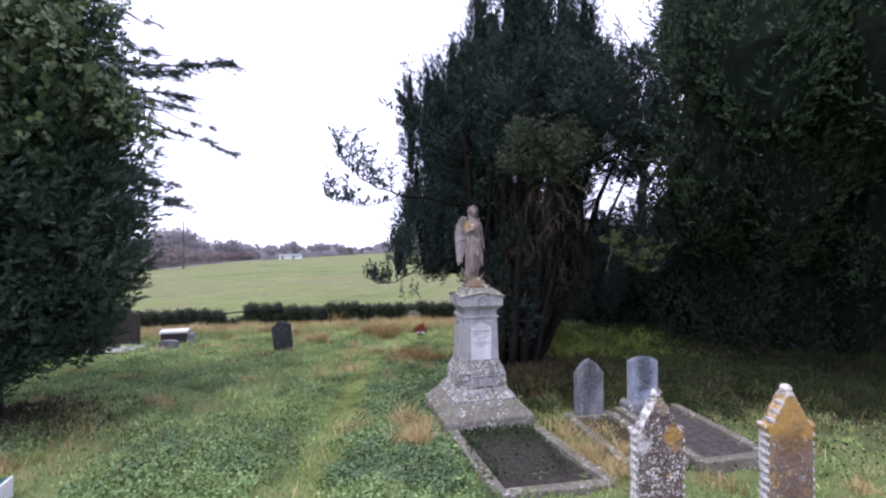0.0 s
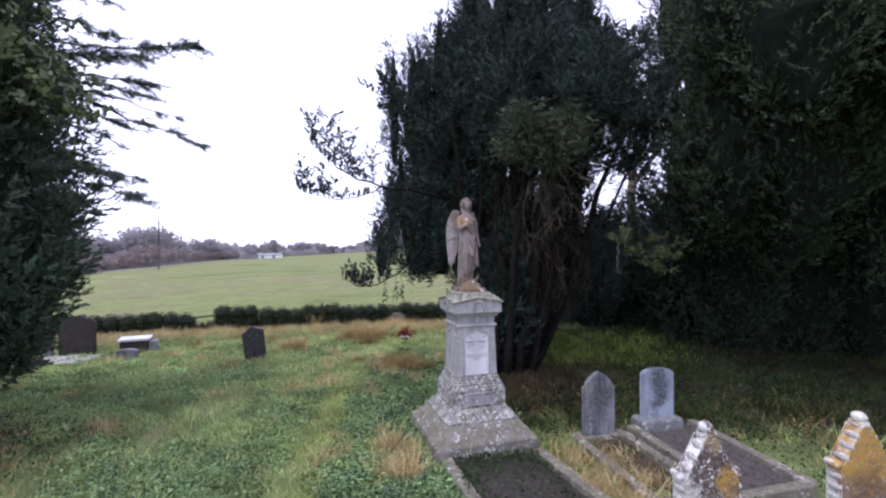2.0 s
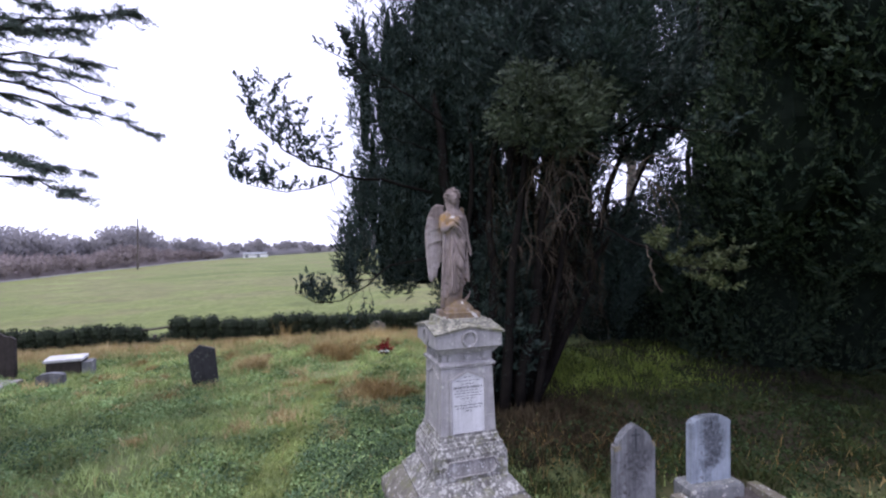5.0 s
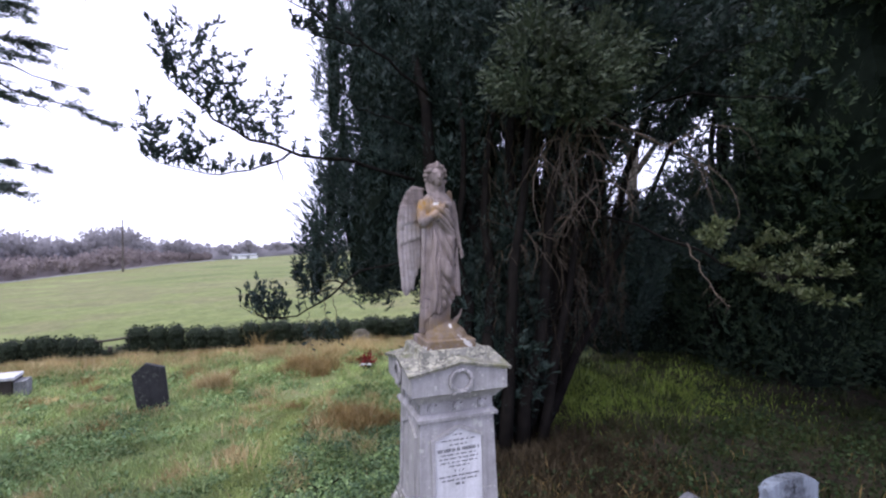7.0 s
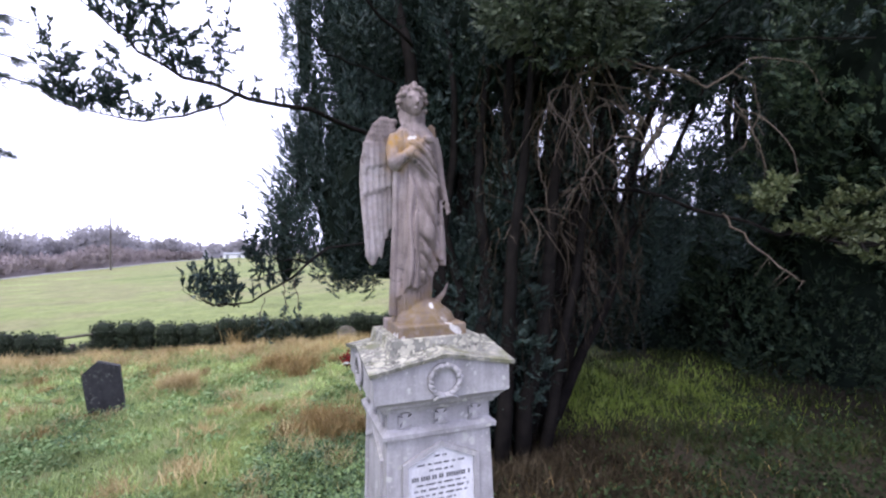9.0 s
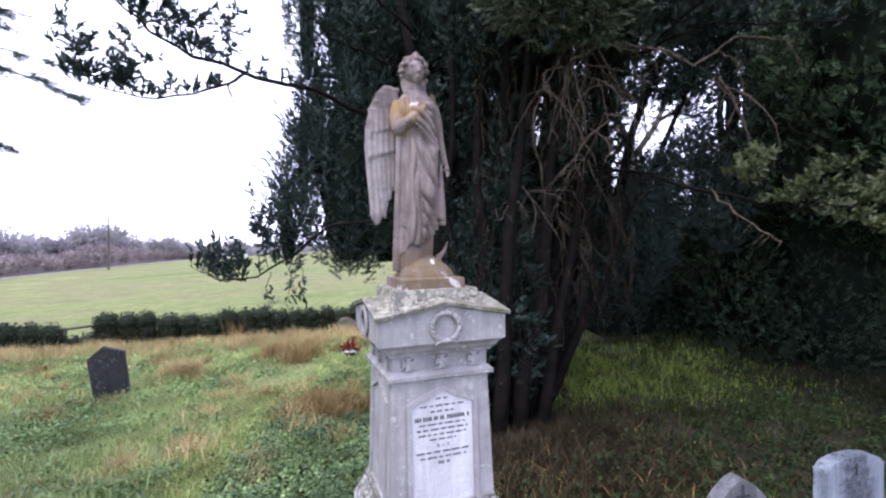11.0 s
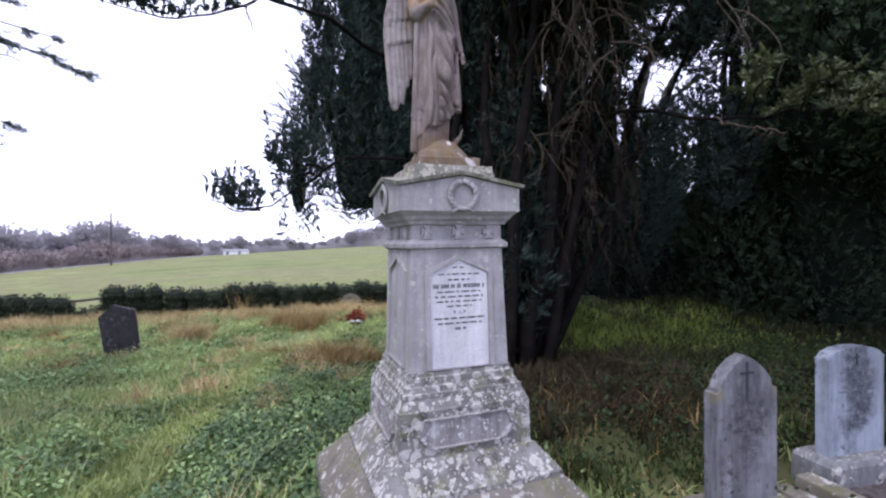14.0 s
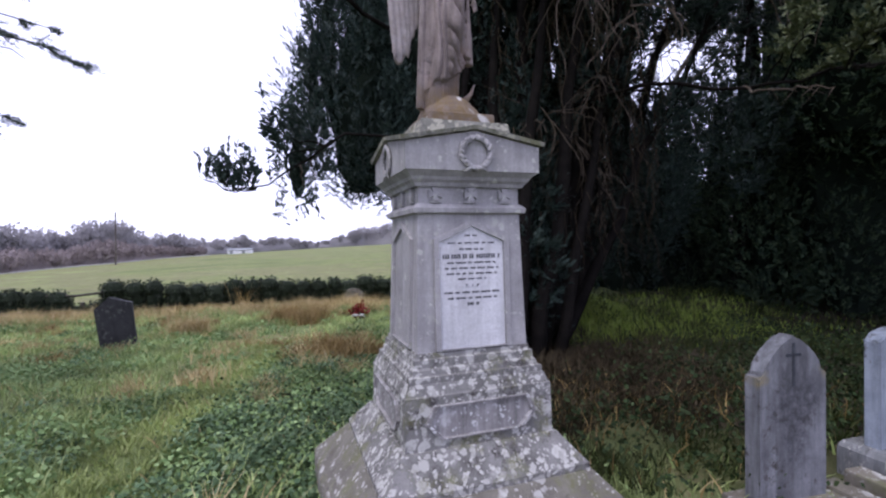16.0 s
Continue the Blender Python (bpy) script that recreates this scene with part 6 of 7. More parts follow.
bn = thing("headstone", pose(-10.3, 14.7, land_at(-10.1, 14.7), 0, 0, 14), "broad brown headstone with shaped shoulders", "headstone", "headstones")
part("slab", slab([(-0.45, -0.1), (0.45, -0.1), (0.45, 0.97), (0.36, 1.04), (0.26, 1.04), (0.12, 1.14), (-0.12, 1.14), (-0.26, 1.04), (-0.36, 1.04), (-0.45, 0.97)], -0.06, 0.06, bevel=0.01), BROWN_HS, bn)
gr = thing("headstone", pose(-11.2, 14.4, land_at(-11.2, 14.4), 0, 2, 14), "weathered grey headstone with a pointed top", "headstone", "headstones")
part("slab", slab([(-0.38, -0.1), (0.38, -0.1), (0.38, 0.75), (0.2, 0.98), (0.0, 1.08), (-0.2, 0.98), (-0.38, 0.75)], -0.06, 0.06, bevel=0.01), GREY_HS, gr)

hh = thing("headstone", pose(-1.72, 20.0, land_at(-1.72, 20.0) - 0.16, 0, 3, 18), "small weathered grey round-topped headstone by the hedge", "headstone", "headstones")
part("slab", slab(arch(0.28, 0.42, 0.60, 0.01), -0.06, 0.06, bevel=0.012), KERB, hh)

tb = thing("table_tomb", pose(-9.0, 15.2, land_at(-9.0, 15.2), 0, 0, 20), "low dark tomb with a pale sloping top slab", "tomb")
part("body", box(bmesh.new(), 0, 0.15, -0.1, 0.33, 0.72, 0.55, 0.015), BROWN_HS, tb)
lid = part("top_slab", box(bmesh.new(), 0, 0, 0.0, 0.07, 0.82, 0.5, 0.012), MARBLE, tb, "pale smooth slab")
lid.matrix_local = Matrix.Translation((0, 0.1, 0.335)) @ Matrix.Rotation(radians(3), 4, "X")
part("ledge", box(bmesh.new(), 0.47, 0.1, -0.1, 0.28, 0.2, 0.4, 0.015), FOOT_HS, tb)
sm = thing("headstone", pose(-8.55, 14.2, land_at(-8.5, 14.2), 0, 0, 14), "small low grey rounded headstone", "headstone", "headstones")
part("slab", slab(arch(0.27, 0.24, 0.31, 0.01), -0.09, 0.09, bevel=0.012), GREY_HS, sm)

g = land_at(-10.3, 13.4)
gp = thing("grave_kerb", pose(0, 0, g), "low pale kerb round a gravelled grave", "grave", "kerbed graves")
C = [(-11.9, 12.9), (-9.2, 13.5), (-9.4, 14.4), (-12.0, 13.9)]
for a, b in zip(C, C[1:] + C[:1]):
    kerb("kerb_stone", a, b, 0.12, g - 0.1, g + 0.07, KERB, gp)
soil(C, 0.07, PALE_GRAVEL, gp, "pale grey gravel")
part("corner_block", box(bmesh.new(), -10.55, 12.35, -0.15, 0.30, 0.75, 0.28, 0.03), GREY_HS, gp, "rough grey corner block")


def flowers(x, y, z, mat, size, label, seed, ribbon=False):
    """A small pot of flowers with petals."""
    t = thing("grave_flowers", pose(x, y, z), label, "flowers")
    bm = bmesh.new()
    tube(bm, [(0, 0, -0.04), (0, 0, 0.10 * size), (0, 0, 0.18 * size)], 0.09 * size, 0.12 * size, 12)
    part("pot", bm, POT, t, "", True)
    rg = np.random.RandomState(seed)
    P = rg.normal(size=(90, 3)) * np.array([0.10, 0.08, 0.08]) * size + np.array([0, 0, 0.27 * size])
    V, F = sprays(P, rg.normal(size=P.shape), 0.075 * size, 0.042 * size, 4, rg)
    tagged(tri_object("petals", V, F, mat, t), kind="stuff")
    P = rg.normal(size=(50, 3)) * np.array([0.12, 0.1, 0.05]) * size + np.array([0, 0, 0.19 * size])
    V, F = sprays(P, rg.normal(size=P.shape), 0.09 * size, 0.014 * size, 4, rg)
    tagged(tri_object("leaves", V, F, HEDGE, t), kind="stuff")
    if ribbon:
        bm = bmesh.new()
        for s in (-1, 1):
            tube(bm, [(0.02 * s, -0.13 * size, 0.17 * size), (0.10 * s, -0.16 * size, 0.19 * size), (0.16 * s, -0.13 * size, 0.14 * size)], 0.035 * size, 0.02 * size, 6)
        part("ribbon", bm, WHITE_CLOTH, t, "white bow", True)
    return t


flowers(-1.15, 16.9, land_at(-1.15, 16.9), RED, 1.0, "red flowers with white bow in a dark pot", 5, True)
flowers(-10.6, 13.3, land_at(-10.6, 13.3) + 0.06, RED, 1.0, "red flowers on a gravelled grave", 6)
flowers(-11.4, 13.3, land_at(-11.4, 13.3) + 0.06, RUST, 1.0, "faded orange flowers on a gravelled grave", 7)

fb = thing("fallen_branch", pose(-0.85, 10.25, land_at(-0.85, 10.25) + 0.07, 0, 0, 35), "short dark fallen branch lying in the grass", "branch")
bm = bmesh.new()
tube(bm, [(-0.19, 0, -0.03), (-0.08, 0.01, 0.02), (0.06, 0, 0.03), (0.19, -0.02, 0.08)], 0.024, 0.010, 7)
part("stick", bm, BARK, fb, "", True)
bm = bmesh.new()
tube(bm, [(-0.06, 0.01, 0.02), (-0.10, 0.06, 0.06), (-0.16, 0.10, 0.07)], 0.012, 0.005, 6)
part("side_twig", bm, BARK, fb, "", True)

bin_ = thing("planter", pose(-5.22, 5.36, -0.09, 0, 0, 20), "teal plastic trough with a white end", "planter")
part("body", box(bmesh.new(), 0, 0, -0.05, 0.26, 0.7, 0.3, 0.02), TEAL, bin_)
part("end_cap", box(bmesh.new(), 0.36, 0, -0.05, 0.27, 0.03, 0.3, 0.008), WHITE_CLOTH, bin_, "white end")


# ---- grass and weeds ----
def free_ground(x, y):
    """True where turf grows: off the stones and beds."""
    inv = PLOTS.inverted()
    c, s = inv[0][0], inv[0][1]
    u, v = c * (x - PLOTS[0][3]) + s * (y - PLOTS[1][3]), -s * (x - PLOTS[0][3]) + c * (y - PLOTS[1][3])
    ok = ~((np.abs(u) < 0.73) & (np.abs(v) < 0.73))
    ok &= ~((u > -0.6 - 0.1 * (v + 0.74)) & (u < 0.68 - 0.16 * (v + 0.74)) & (v > -2.6) & (v < -0.6))
    ok &= ~((u > 2.2) & (u < 3.36) & (v > -2.5) & (v < -0.2))
    ok &= ~((u > 1.30) & (u < 2.20) & (v > -2.4) & (v < -0.2) & (np.random.RandomState(1).uniform(size=len(x)) < 0.45))
    return ok


def scatter(n, x0, x1, y0, y1, rng, density=None):
    x, y = rng.uniform(x0, x1, n), rng.uniform(y0, y1, n)
    keep = free_ground(x, y) & (y < hedge_line(x) + 0.2)
    if density is not None:
        keep &= rng.uniform(size=n) < density(x, y)
    x, y = x[keep], y[keep]
    return np.stack([x, y, land(x, y)], axis=1)


def blades(P, h, w, rng, bend=0.5):
    """Single bent blades: two triangles each."""
    n = len(P)
    a = rng.uniform(0, math.tau, n)
    lean = np.stack([np.cos(a), np.sin(a), np.zeros(n)], axis=1) * (rng.uniform(0.1, 1.0, n) * bend * h)[:, None]
    b = a + rng.uniform(-1.5, 1.5, n) + 1.57
    side = np.stack([np.cos(b), np.sin(b), np.zeros(n)], axis=1) * np.broadcast_to(w, (n,))[:, None]
    up = np.zeros((n, 3))
    up[:, 2] = h
    V = np.stack([P - side, P + side, P + up * 0.6 + lean * 0.4 + side * 0.7, P + up + lean, P + up * 0.6 + lean * 0.4 - side * 0.7], axis=1).reshape(-1, 3)
    i = np.arange(n)[:, None] * 5
    F = np.concatenate([i + np.array([[0, 1, 2, 4]]), i + np.array([[4, 2, 3, 3]])])
    T = np.concatenate([i + np.array([[0, 1, 2]]), i + np.array([[0, 2, 4]]), i + np.array([[4, 2, 3]])])
    return V, T


def field_noise(x, y, seed, f):
    return waves(np.stack([x, y, np.zeros(len(x))], axis=1), seed, f)


def shade(x, y):
    """Grass thins out under the yews, which also darkens the ground like their shade."""
    s = np.exp(-(((x - 1.8) / 1.3) ** 2 + ((y - 11.9) / 1.2) ** 2))
    s += 1 / (1 + np.exp(-(y - 12.2 + 0.15 * x) * 2.0)) * (x > 4.2)
    s += 0.95 * np.clip((x - 0.9) / 0.8, 0, 1) * np.clip((y - 7.9) / 0.9, 0, 1) * (1 - np.exp(-(((x - 3.0) / 1.2) ** 2 + ((y - 12.9) / 0.8) ** 2)))
    s += 0.55 * np.clip((x - 3.2) / 1.2, 0, 1) * np.clip((y - 5.6) / 1.0, 0, 1)
    s += np.exp(-(((x + 7.4) / 1.4) ** 2 + ((y - 7.8) / 1.4) ** 2))
    return np.clip(s, 0, 1)


def path_strip(x, y):
    """The trodden way past the monument."""
    c = np.interp(y, [5, 7.5, 9.5, 11.7, 12.6, 15], [-1.5, -1.7, -1.8, -1.95, -2.05, -2.2])
    return np.exp(-((x - c) / 0.36) ** 2)


rng = np.random.RandomState(200)
P = scatter(155000, -13, 9, 4.6, 20.5, rng, lambda x, y: np.clip(1.0 - 1.05 * shade(x, y), 0, 1) * np.clip(0.75 - 0.4 * field_noise(x, y, 3, 1.1), 0.25, 1) * (1 - 0.75 * path_strip(x, y)))
h = rng.uniform(0.04, 0.135, len(P)) * (1.0 + 0.35 * field_noise(P[:, 0], P[:, 1], 4, 1.6)) * (1 - 0.45 * path_strip(P[:, 0], P[:, 1])) * np.clip(0.55 + 0.15 * (P[:, 1] - 6), 0.55, 1)
V, T = blades(P, np.clip(h, 0.03, 0.25), rng.uniform(0.005, 0.011, len(P)), rng, 1.3)
tagged(tri_object("grass", V, T, GRASS), "rough damp green churchyard grass", "grass", kind="stuff")


def straw_density(x, y):
    d = hedge_line(x) - y
    edge = np.exp(-((d - 1.1) / 1.1) ** 2) * (0.5 + 0.5 * field_noise(x, y, 5, 1.4))
    tuft = np.clip(field_noise(x, y, 6, 1.9) - 0.5, 0, 1) * 0.38
    tuft *= np.clip(1 - 1.3 * path_strip(x, y), 0, 1)
    return np.clip(edge * 1.0 + tuft * (y > 5) + 0.02, 0, 1) * np.clip(1 - 1.1 * shade(x, y), 0, 1)


P = scatter(240000, -16, 9, 5.0, 21.5, rng, straw_density)
d = hedge_line(P[:, 0]) - P[:, 1]
h = rng.uniform(0.07, 0.18, len(P)) + 0.14 * np.exp(-((d - 1.2) / 1.5) ** 2) * rng.uniform(0.4, 1.2, len(P))
V, T = blades(P, h, rng.uniform(0.004, 0.009, len(P)), rng, 1.2)
tagged(tri_object("dry_grass", V, T, STRAW), "tall bleached dry grass along the hedge and in tufts", "grass", kind="stuff")


def weed_density(x, y):
    near = 1 / (1 + np.exp((y - 13.0 - 0.15 * x) * 0.8)) * np.clip((1.6 - x) / 1.0, 0.04, 1)
    return np.clip((0.75 + 0.9 * field_noise(x, y, 7, 1.0)) * near + 0.12 * np.clip(field_noise(x, y, 8, 1.5), 0, 1), 0, 1) * (1 - path_strip(x, y)) * (1 - 0.95 * shade(x, y))


def leaflets(P, size, rng, tilt=0.55):
    """Single broad leaves, mostly facing the sky."""
    n = len(P)
    N = unit(np.array([0, 0, 1.0]) + rng.normal(size=(n, 3)) * tilt)
    A = unit(np.cross(N, rng.normal(size=(n, 3))))
    B = np.cross(N, A)
    s = size[:, None]
    V = np.stack([P - A * s * 0.5, P + B * s * 0.38, P + A * s * 0.5 - N * s * 0.12, P - B * s * 0.38], axis=1).reshape(-1, 3)
    return V, np.arange(len(V)).reshape(-1, 4)


P = scatter(150000, -11, 8, 4.8, 16, rng, weed_density)
lump = np.clip(field_noise(P[:, 0], P[:, 1], 12, 3.2), -0.3, 1)
P[:, 2] += rng.uniform(0.02, 0.11, len(P)) * (1 + 0.6 * lump) + 0.07 * lump
V, F = leaflets(P, rng.uniform(0.024, 0.055, len(P)), rng, 0.85)
tagged(tri_object("ground_ivy", V, F, WEED), "low leafy green weeds in patches", "weeds", kind="stuff")



def clumps(name, n, x0, x1, y0, y1, mat, label, seed, where, leaves=52, r=(0.08, 0.22), leaf_size=(0.022, 0.048), rise=0.55):
    """Low domes of broad overlapping leaves, too many to count."""
    rg = np.random.RandomState(seed)
    C = scatter(n, x0, x1, y0, y1, rg, where)
    rad = rg.uniform(r[0], r[1], len(C))
    c, k = np.repeat(C, leaves, axis=0), np.repeat(rad, leaves)
    N = unit(rg.normal(size=(len(c), 3)))
    N[:, 2] = np.abs(N[:, 2])
    P = c + N * k[:, None] * np.array([1, 1, rise]) * rg.uniform(0.75, 1.1, (len(c), 1))
    P[:, 2] += land(P[:, 0], P[:, 1]) - c[:, 2]
    ok = free_ground(P[:, 0], P[:, 1])
    P, N = P[ok], N[ok]
    N = unit(N * np.array([0.9, 0.9, 1.0]) + rg.normal(size=P.shape) * 0.35)
    A = unit(np.cross(N, rg.normal(size=P.shape)))
    B = np.cross(N, A)
    q = rg.uniform(leaf_size[0], leaf_size[1], len(P))[:, None]
    V = np.stack([P - A * q * 0.5, P + B * q * 0.42 - N * q * 0.06, P + A * q * 0.55 - N * q * 0.16, P - B * q * 0.42 - N * q * 0.06], axis=1).reshape(-1, 3)
    return tagged(tri_object(name, V, np.arange(len(V)).reshape(-1, 4), mat), label, "weeds", kind="stuff")


def clump_density(x, y):
    return np.clip(1.5 * weed_density(x, y) - 0.25, 0, 1) * (0.5 + 0.5 * np.clip(1 + 1.6 * field_noise(x, y, 21, 2.0), 0, 2))


clumps("leafy_clumps", 5600, -9.5, 1.0, 4.9, 14.5, WEED, "low domes of broad-leaved green weeds", 401, clump_density)
clumps("dark_clumps", 1500, -8, 0.6, 5.4, 14.5, DARK_WEED, "dark green nettle clumps in the grass", 402, lambda x, y: clump_density(x, y) * np.clip(0.4 + 1.5 * field_noise(x, y, 22, 1.3), 0, 1), leaves=60, r=(0.10, 0.26), rise=0.75)
clumps("verge_clumps", 1500, -1.6, 0.3, 5.8, 12.5, DARK_WEED, "dark green nettles along the monument side of the path", 405, lambda x, y: np.clip(0.6 + 0.6 * field_noise(x, y, 25, 1.8), 0, 1) * np.clip(1 - 1.4 * path_strip(x, y), 0, 1), leaves=44, r=(0.08, 0.20), rise=0.7)
clumps("field_edge_clumps", 2100, -11, -0.2, 11.5, 18.5, WEED, "low green weeds between the dry tufts", 404, lambda x, y: np.clip(0.25 + 0.9 * field_noise(x, y, 24, 1.6), 0, 1) * (1 - path_strip(x, y)), leaves=24, r=(0.10, 0.24), leaf_size=(0.045, 0.08), rise=0.6)
clumps("shade_clumps", 900, 1.0, 8.0, 7.8, 13.6, SHADED_WEED, "nettles and docks under the yews, shade painted into their dark leaves", 403, lambda x, y: np.clip(0.15 + 0.9 * field_noise(x, y, 23, 1.5), 0, 1), leaves=34, r=(0.10, 0.24), rise=0.9)


def rust_density(x, y):
    a = np.exp(-(((x + 1.0) / 0.6) ** 2 + ((y - 13.2) / 0.55) ** 2))
    b = np.exp(-(((x - 1.9) / 1.0) ** 2 + ((y - 9.6) / 0.7) ** 2)) * 0.7
    c = np.exp(-(((x + 5.9) / 0.9) ** 2 + ((y - 7.0) / 1.0) ** 2)) * 0.8
    e = np.exp(-(((x - 2.9) / 1.0) ** 2 + ((y - 9.6) / 1.0) ** 2)) * 0.5
    f = np.exp(-(((x - 2.25) / 0.35) ** 2 + ((y - 7.1) / 0.7) ** 2)) * 0.9
    g = np.exp(-(((x - 5.6) / 1.2) ** 2 + ((y - 8.6) / 1.0) ** 2)) * 0.5
    return np.clip((1.7 * a + 0.5 * b + c + 0.4 * e + 0.6 * f + 0.4 * g) * (0.6 + 0.5 * field_noise(x, y, 9, 2.0)), 0, 1)


P = scatter(90000, -8, 8, 5, 15, rng, rust_density)
V, T = blades(P, rng.uniform(0.06, 0.22, len(P)), rng.uniform(0.004, 0.009, len(P)), rng, 1.3)
tagged(tri_object("brown_weeds", V, T, RUST), "tangled brown dead weeds", "weeds", kind="stuff")


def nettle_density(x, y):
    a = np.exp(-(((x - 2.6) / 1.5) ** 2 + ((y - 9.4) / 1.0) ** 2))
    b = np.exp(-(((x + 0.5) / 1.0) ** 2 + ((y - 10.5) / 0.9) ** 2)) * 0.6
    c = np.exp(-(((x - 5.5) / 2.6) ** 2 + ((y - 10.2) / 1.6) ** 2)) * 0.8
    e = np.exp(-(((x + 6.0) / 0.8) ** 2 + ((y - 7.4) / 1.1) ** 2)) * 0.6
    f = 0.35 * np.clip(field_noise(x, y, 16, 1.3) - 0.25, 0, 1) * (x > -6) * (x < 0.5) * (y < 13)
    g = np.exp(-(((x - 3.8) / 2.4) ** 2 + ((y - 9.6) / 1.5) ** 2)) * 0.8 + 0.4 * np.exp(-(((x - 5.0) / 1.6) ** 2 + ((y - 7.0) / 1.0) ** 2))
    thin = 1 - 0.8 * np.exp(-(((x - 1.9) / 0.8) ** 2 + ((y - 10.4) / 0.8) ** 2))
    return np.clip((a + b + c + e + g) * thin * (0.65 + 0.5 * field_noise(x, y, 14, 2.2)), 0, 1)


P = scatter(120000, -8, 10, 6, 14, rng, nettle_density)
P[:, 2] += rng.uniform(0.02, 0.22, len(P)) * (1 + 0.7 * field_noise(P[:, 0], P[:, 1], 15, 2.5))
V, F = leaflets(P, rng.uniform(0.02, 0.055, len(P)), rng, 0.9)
tagged(tri_object("nettles", V, F, SHADED_WEED), "nettles and brambles beside the graves, shade painted into their dark green", "weeds", kind="stuff")

P = scatter(120000, 1.6, 8.5, 11.2, 15.0, rng, lambda x, y: np.clip((1.1 * np.exp(-(((x - 2.8) / 0.8) ** 2 + ((y - 12.5) / 0.75) ** 2)) + 0.35 * np.exp(-(((x - 4.4) / 1.5) ** 2 + ((y - 12.6) / 0.8) ** 2))) * (0.7 + 0.6 * field_noise(x, y, 27, 2.2)), 0, 1))
V, T = blades(P, rng.uniform(0.04, 0.12, len(P)), rng.uniform(0.005, 0.010, len(P)), rng, 0.8)
tagged(tri_object("lit_moss_grass", V, T, LIT_MOSS), "yellow-green mossy grass under the yew, brightened by painted-in light", "grass", kind="stuff")


def tufts(name, n, x0, x1, y0, y1, mat, label, seed, size, height, per, where=None):
    """Separate clumps of long blades, too many to count."""
    rg = np.random.RandomState(seed)
    C = scatter(n, x0, x1, y0, y1, rg, where)
    m = rg.uniform(0.5, 1.4, len(C))
    P = np.repeat(C, per, axis=0)
    k = np.repeat(m, per)
    P[:, :2] += rg.normal(size=(len(P), 2)) * (size * k)[:, None]
    P[:, 2] = land(P[:, 0], P[:, 1]) - 0.01
    ok = free_ground(P[:, 0], P[:, 1])
    P, k = P[ok], k[ok]
    V, T = blades(P, rg.uniform(0.5, 1.1, len(P)) * height * k, rg.uniform(0.004, 0.008, len(P)), rg, 1.25)
    return tagged(tri_object(name, V, T, mat), label, "grass", kind="stuff")


open_turf = lambda x, y: np.clip(1 - 1.2 * shade(x, y), 0, 1) * (1 - 0.9 * path_strip(x, y))
tufts("straw_tufts", 95, -11, 7, 5.6, 15, STRAW, "scattered pale tufts of dead grass", 301, 0.11, 0.20, 130, open_turf)
tufts("long_grass_tufts", 620, -12, 6, 5.4, 18, GRASS, "scattered tufts of longer green grass", 302, 0.12, 0.14, 80, open_turf)
tufts("hedge_straw", 330, -15, 4, 14, 21, STRAW, "tall straw clumps along the hedge foot", 303, 0.16, 0.30, 120, lambda x, y: np.exp(-((hedge_line(x) - y - 1.1) / 0.8) ** 2))
tufts("hedge_stems", 60, -9.5, -1, 17, 21, RUST, "brown dead stems standing against the hedge", 310, 0.09, 0.62, 70, lambda x, y: np.exp(-((hedge_line(x) - y - 0.42) / 0.12) ** 2) * np.clip(0.3 + field_noise(x, y, 29, 1.1), 0, 1))
tufts("rust_tufts", 46, -9, 2, 10, 19, RUST, "rust-brown dead bracken clumps", 304, 0.13, 0.26, 150, lambda x, y: np.clip(0.12 + 0.88 * (hedge_line(x) - y < 4), 0, 1))
tufts("shade_tufts", 1150, 0.9, 13.0, 8.3, 14.0, SHADED_GRASS, "tufts of grass under the yews, shade painted into their dark green", 311, 0.13, 0.17, 70, lambda x, y: (0.35 + 0.3 * field_noise(x, y, 17, 1.4)) * (1 - 0.9 * np.exp(-(((x - 2.0) / 0.9) ** 2 + ((y - 10.4) / 1.0) ** 2))))
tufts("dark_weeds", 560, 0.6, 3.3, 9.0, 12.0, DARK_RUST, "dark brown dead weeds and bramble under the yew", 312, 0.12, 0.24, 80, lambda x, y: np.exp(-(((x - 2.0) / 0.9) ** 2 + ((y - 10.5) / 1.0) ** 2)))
P = scatter(80000, -3.2, -0.8, 5.2, 14.5, rng, lambda x, y: path_strip(x, y) * np.clip(0.75 + 0.7 * field_noise(x, y, 31, 1.7), 0, 1))
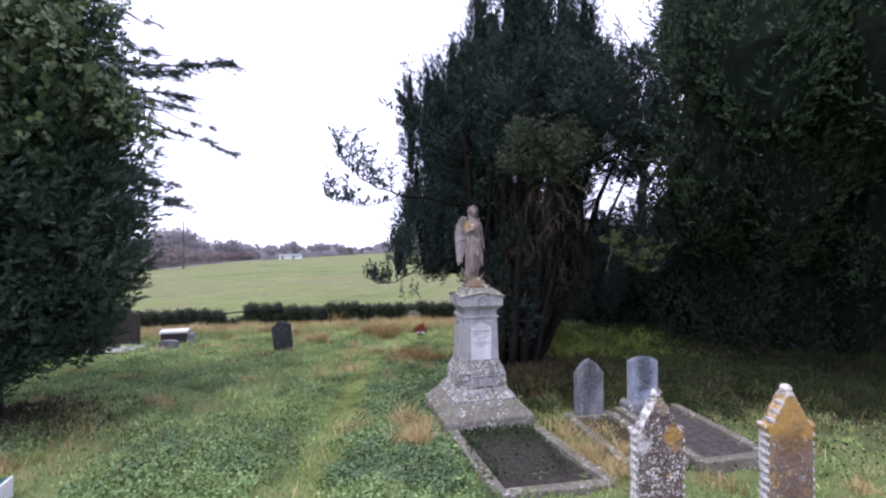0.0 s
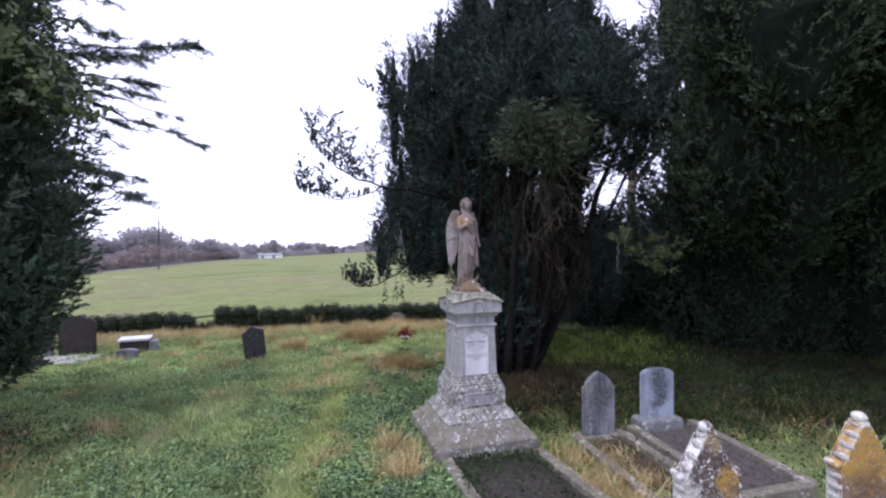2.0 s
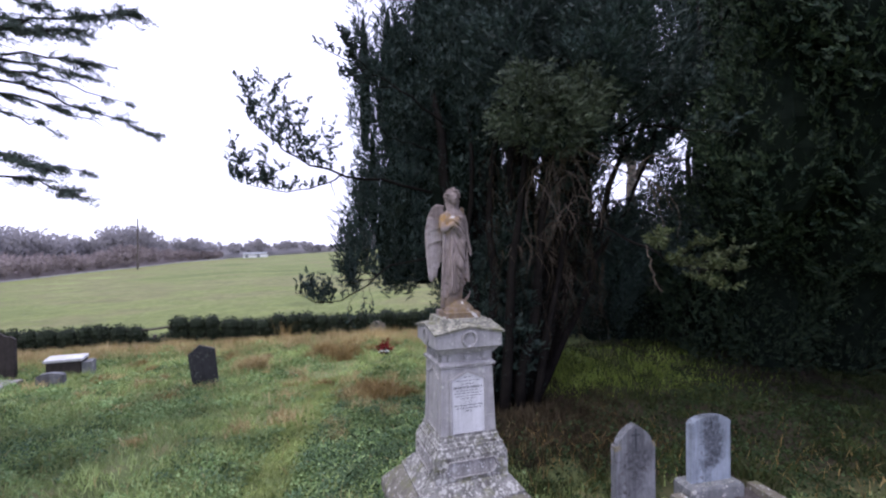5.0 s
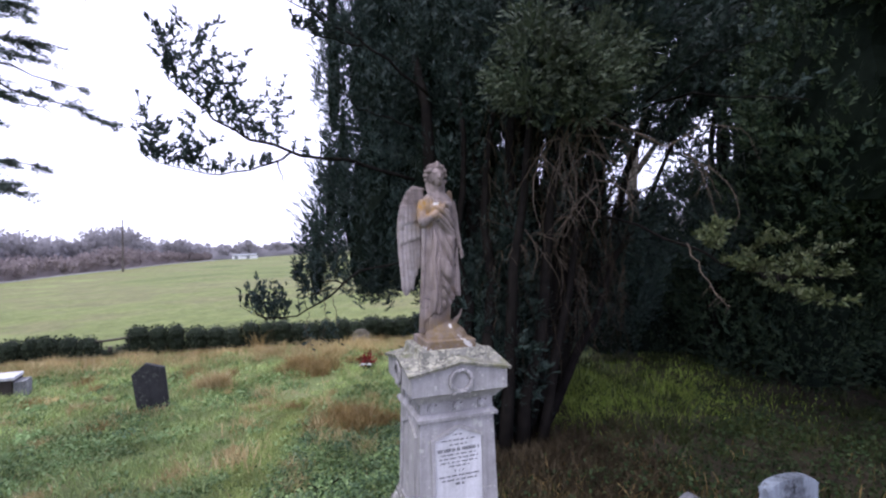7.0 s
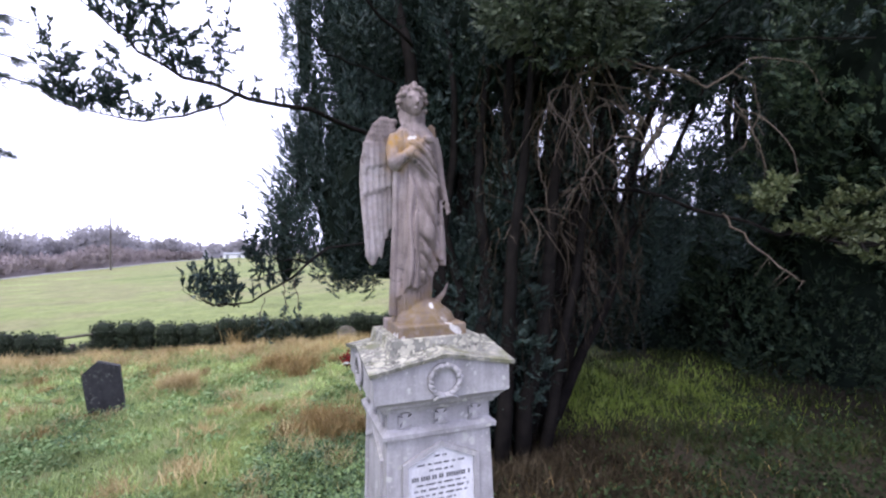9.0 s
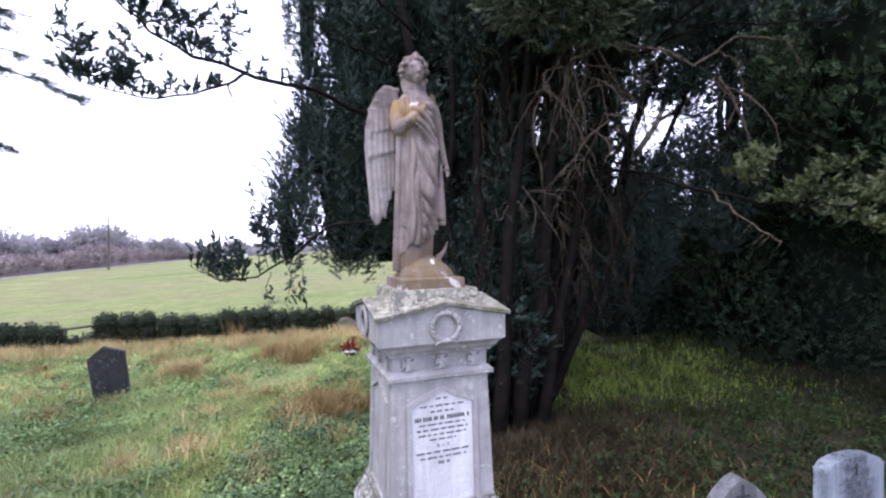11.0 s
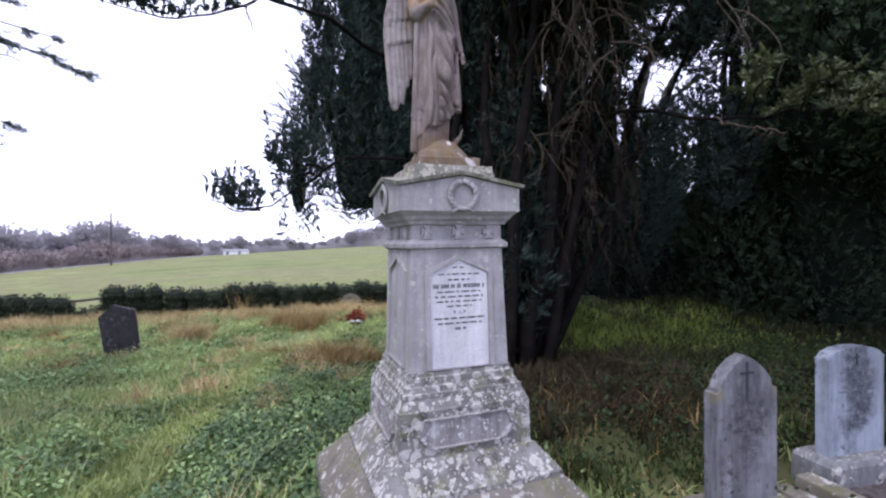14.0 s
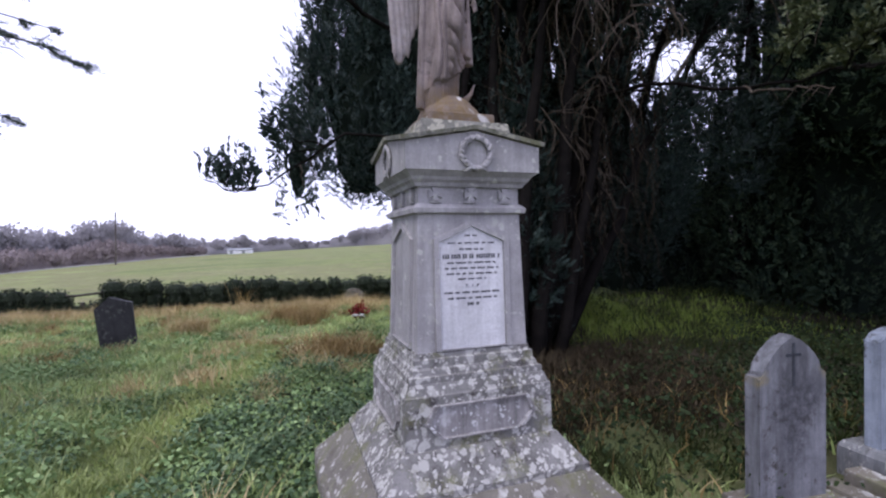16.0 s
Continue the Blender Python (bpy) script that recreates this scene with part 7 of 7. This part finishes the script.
V, T = blades(P, rng.uniform(0.03, 0.07, len(P)), rng.uniform(0.004, 0.008, len(P)), rng, 1.4)
tagged(tri_object("path_grass", V, T, PATH_GRASS), "short trodden yellow-green grass of the path", "grass", kind="stuff")
spot_at = lambda cx, cy, s: lambda x, y: np.exp(-(((x - cx) / s) ** 2 + ((y - cy) / s) ** 2))
tufts("cypress_weeds", 150, -8.4, -5.4, 6.4, 9.6, DARK_RUST, "dark dead weeds and litter under the cypress", 313, 0.13, 0.15, 80, spot_at(-7.1, 7.7, 0.75))
tufts("brown_grass_clump", 60, -1.9, -0.1, 11.9, 13.6, RUST, "big rust-brown clump of dead grass behind the monument", 307, 0.14, 0.30, 170, spot_at(-1.0, 12.75, 0.6))
tufts("orange_tuft", 10, -4.6, -4.15, 15.2, 15.7, STRAW, "rounded orange tuft of dead grass", 308, 0.12, 0.36, 160)
tufts("straw_clumps", 14, -3.2, -1.9, 16.2, 17.2, RUST, "brown grass clumps near the hedge", 309, 0.13, 0.34, 140)
tufts("kerb_weeds", 34, 1.8, 2.6, 5.9, 7.6, STRAW, "dry yellow grass grown over the low kerb", 305, 0.10, 0.17, 110)
tufts("base_tufts", 14, -0.75, -0.25, 6.9, 7.8, STRAW, "straw tufts at the foot of the monument", 306, 0.07, 0.26, 90)


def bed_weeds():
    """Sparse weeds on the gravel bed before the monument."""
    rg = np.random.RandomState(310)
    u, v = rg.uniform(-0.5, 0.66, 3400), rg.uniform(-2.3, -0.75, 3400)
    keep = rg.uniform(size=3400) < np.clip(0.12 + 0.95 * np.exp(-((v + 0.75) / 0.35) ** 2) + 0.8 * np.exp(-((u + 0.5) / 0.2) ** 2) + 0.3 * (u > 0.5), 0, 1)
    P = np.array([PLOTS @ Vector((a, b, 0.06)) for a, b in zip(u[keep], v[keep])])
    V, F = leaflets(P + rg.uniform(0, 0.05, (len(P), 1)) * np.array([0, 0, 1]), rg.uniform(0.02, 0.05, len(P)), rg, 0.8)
    return tagged(tri_object("bed_weeds", V, F, SHADED_WEED), "small dark weeds on the gravel grave", "weeds", kind="stuff")


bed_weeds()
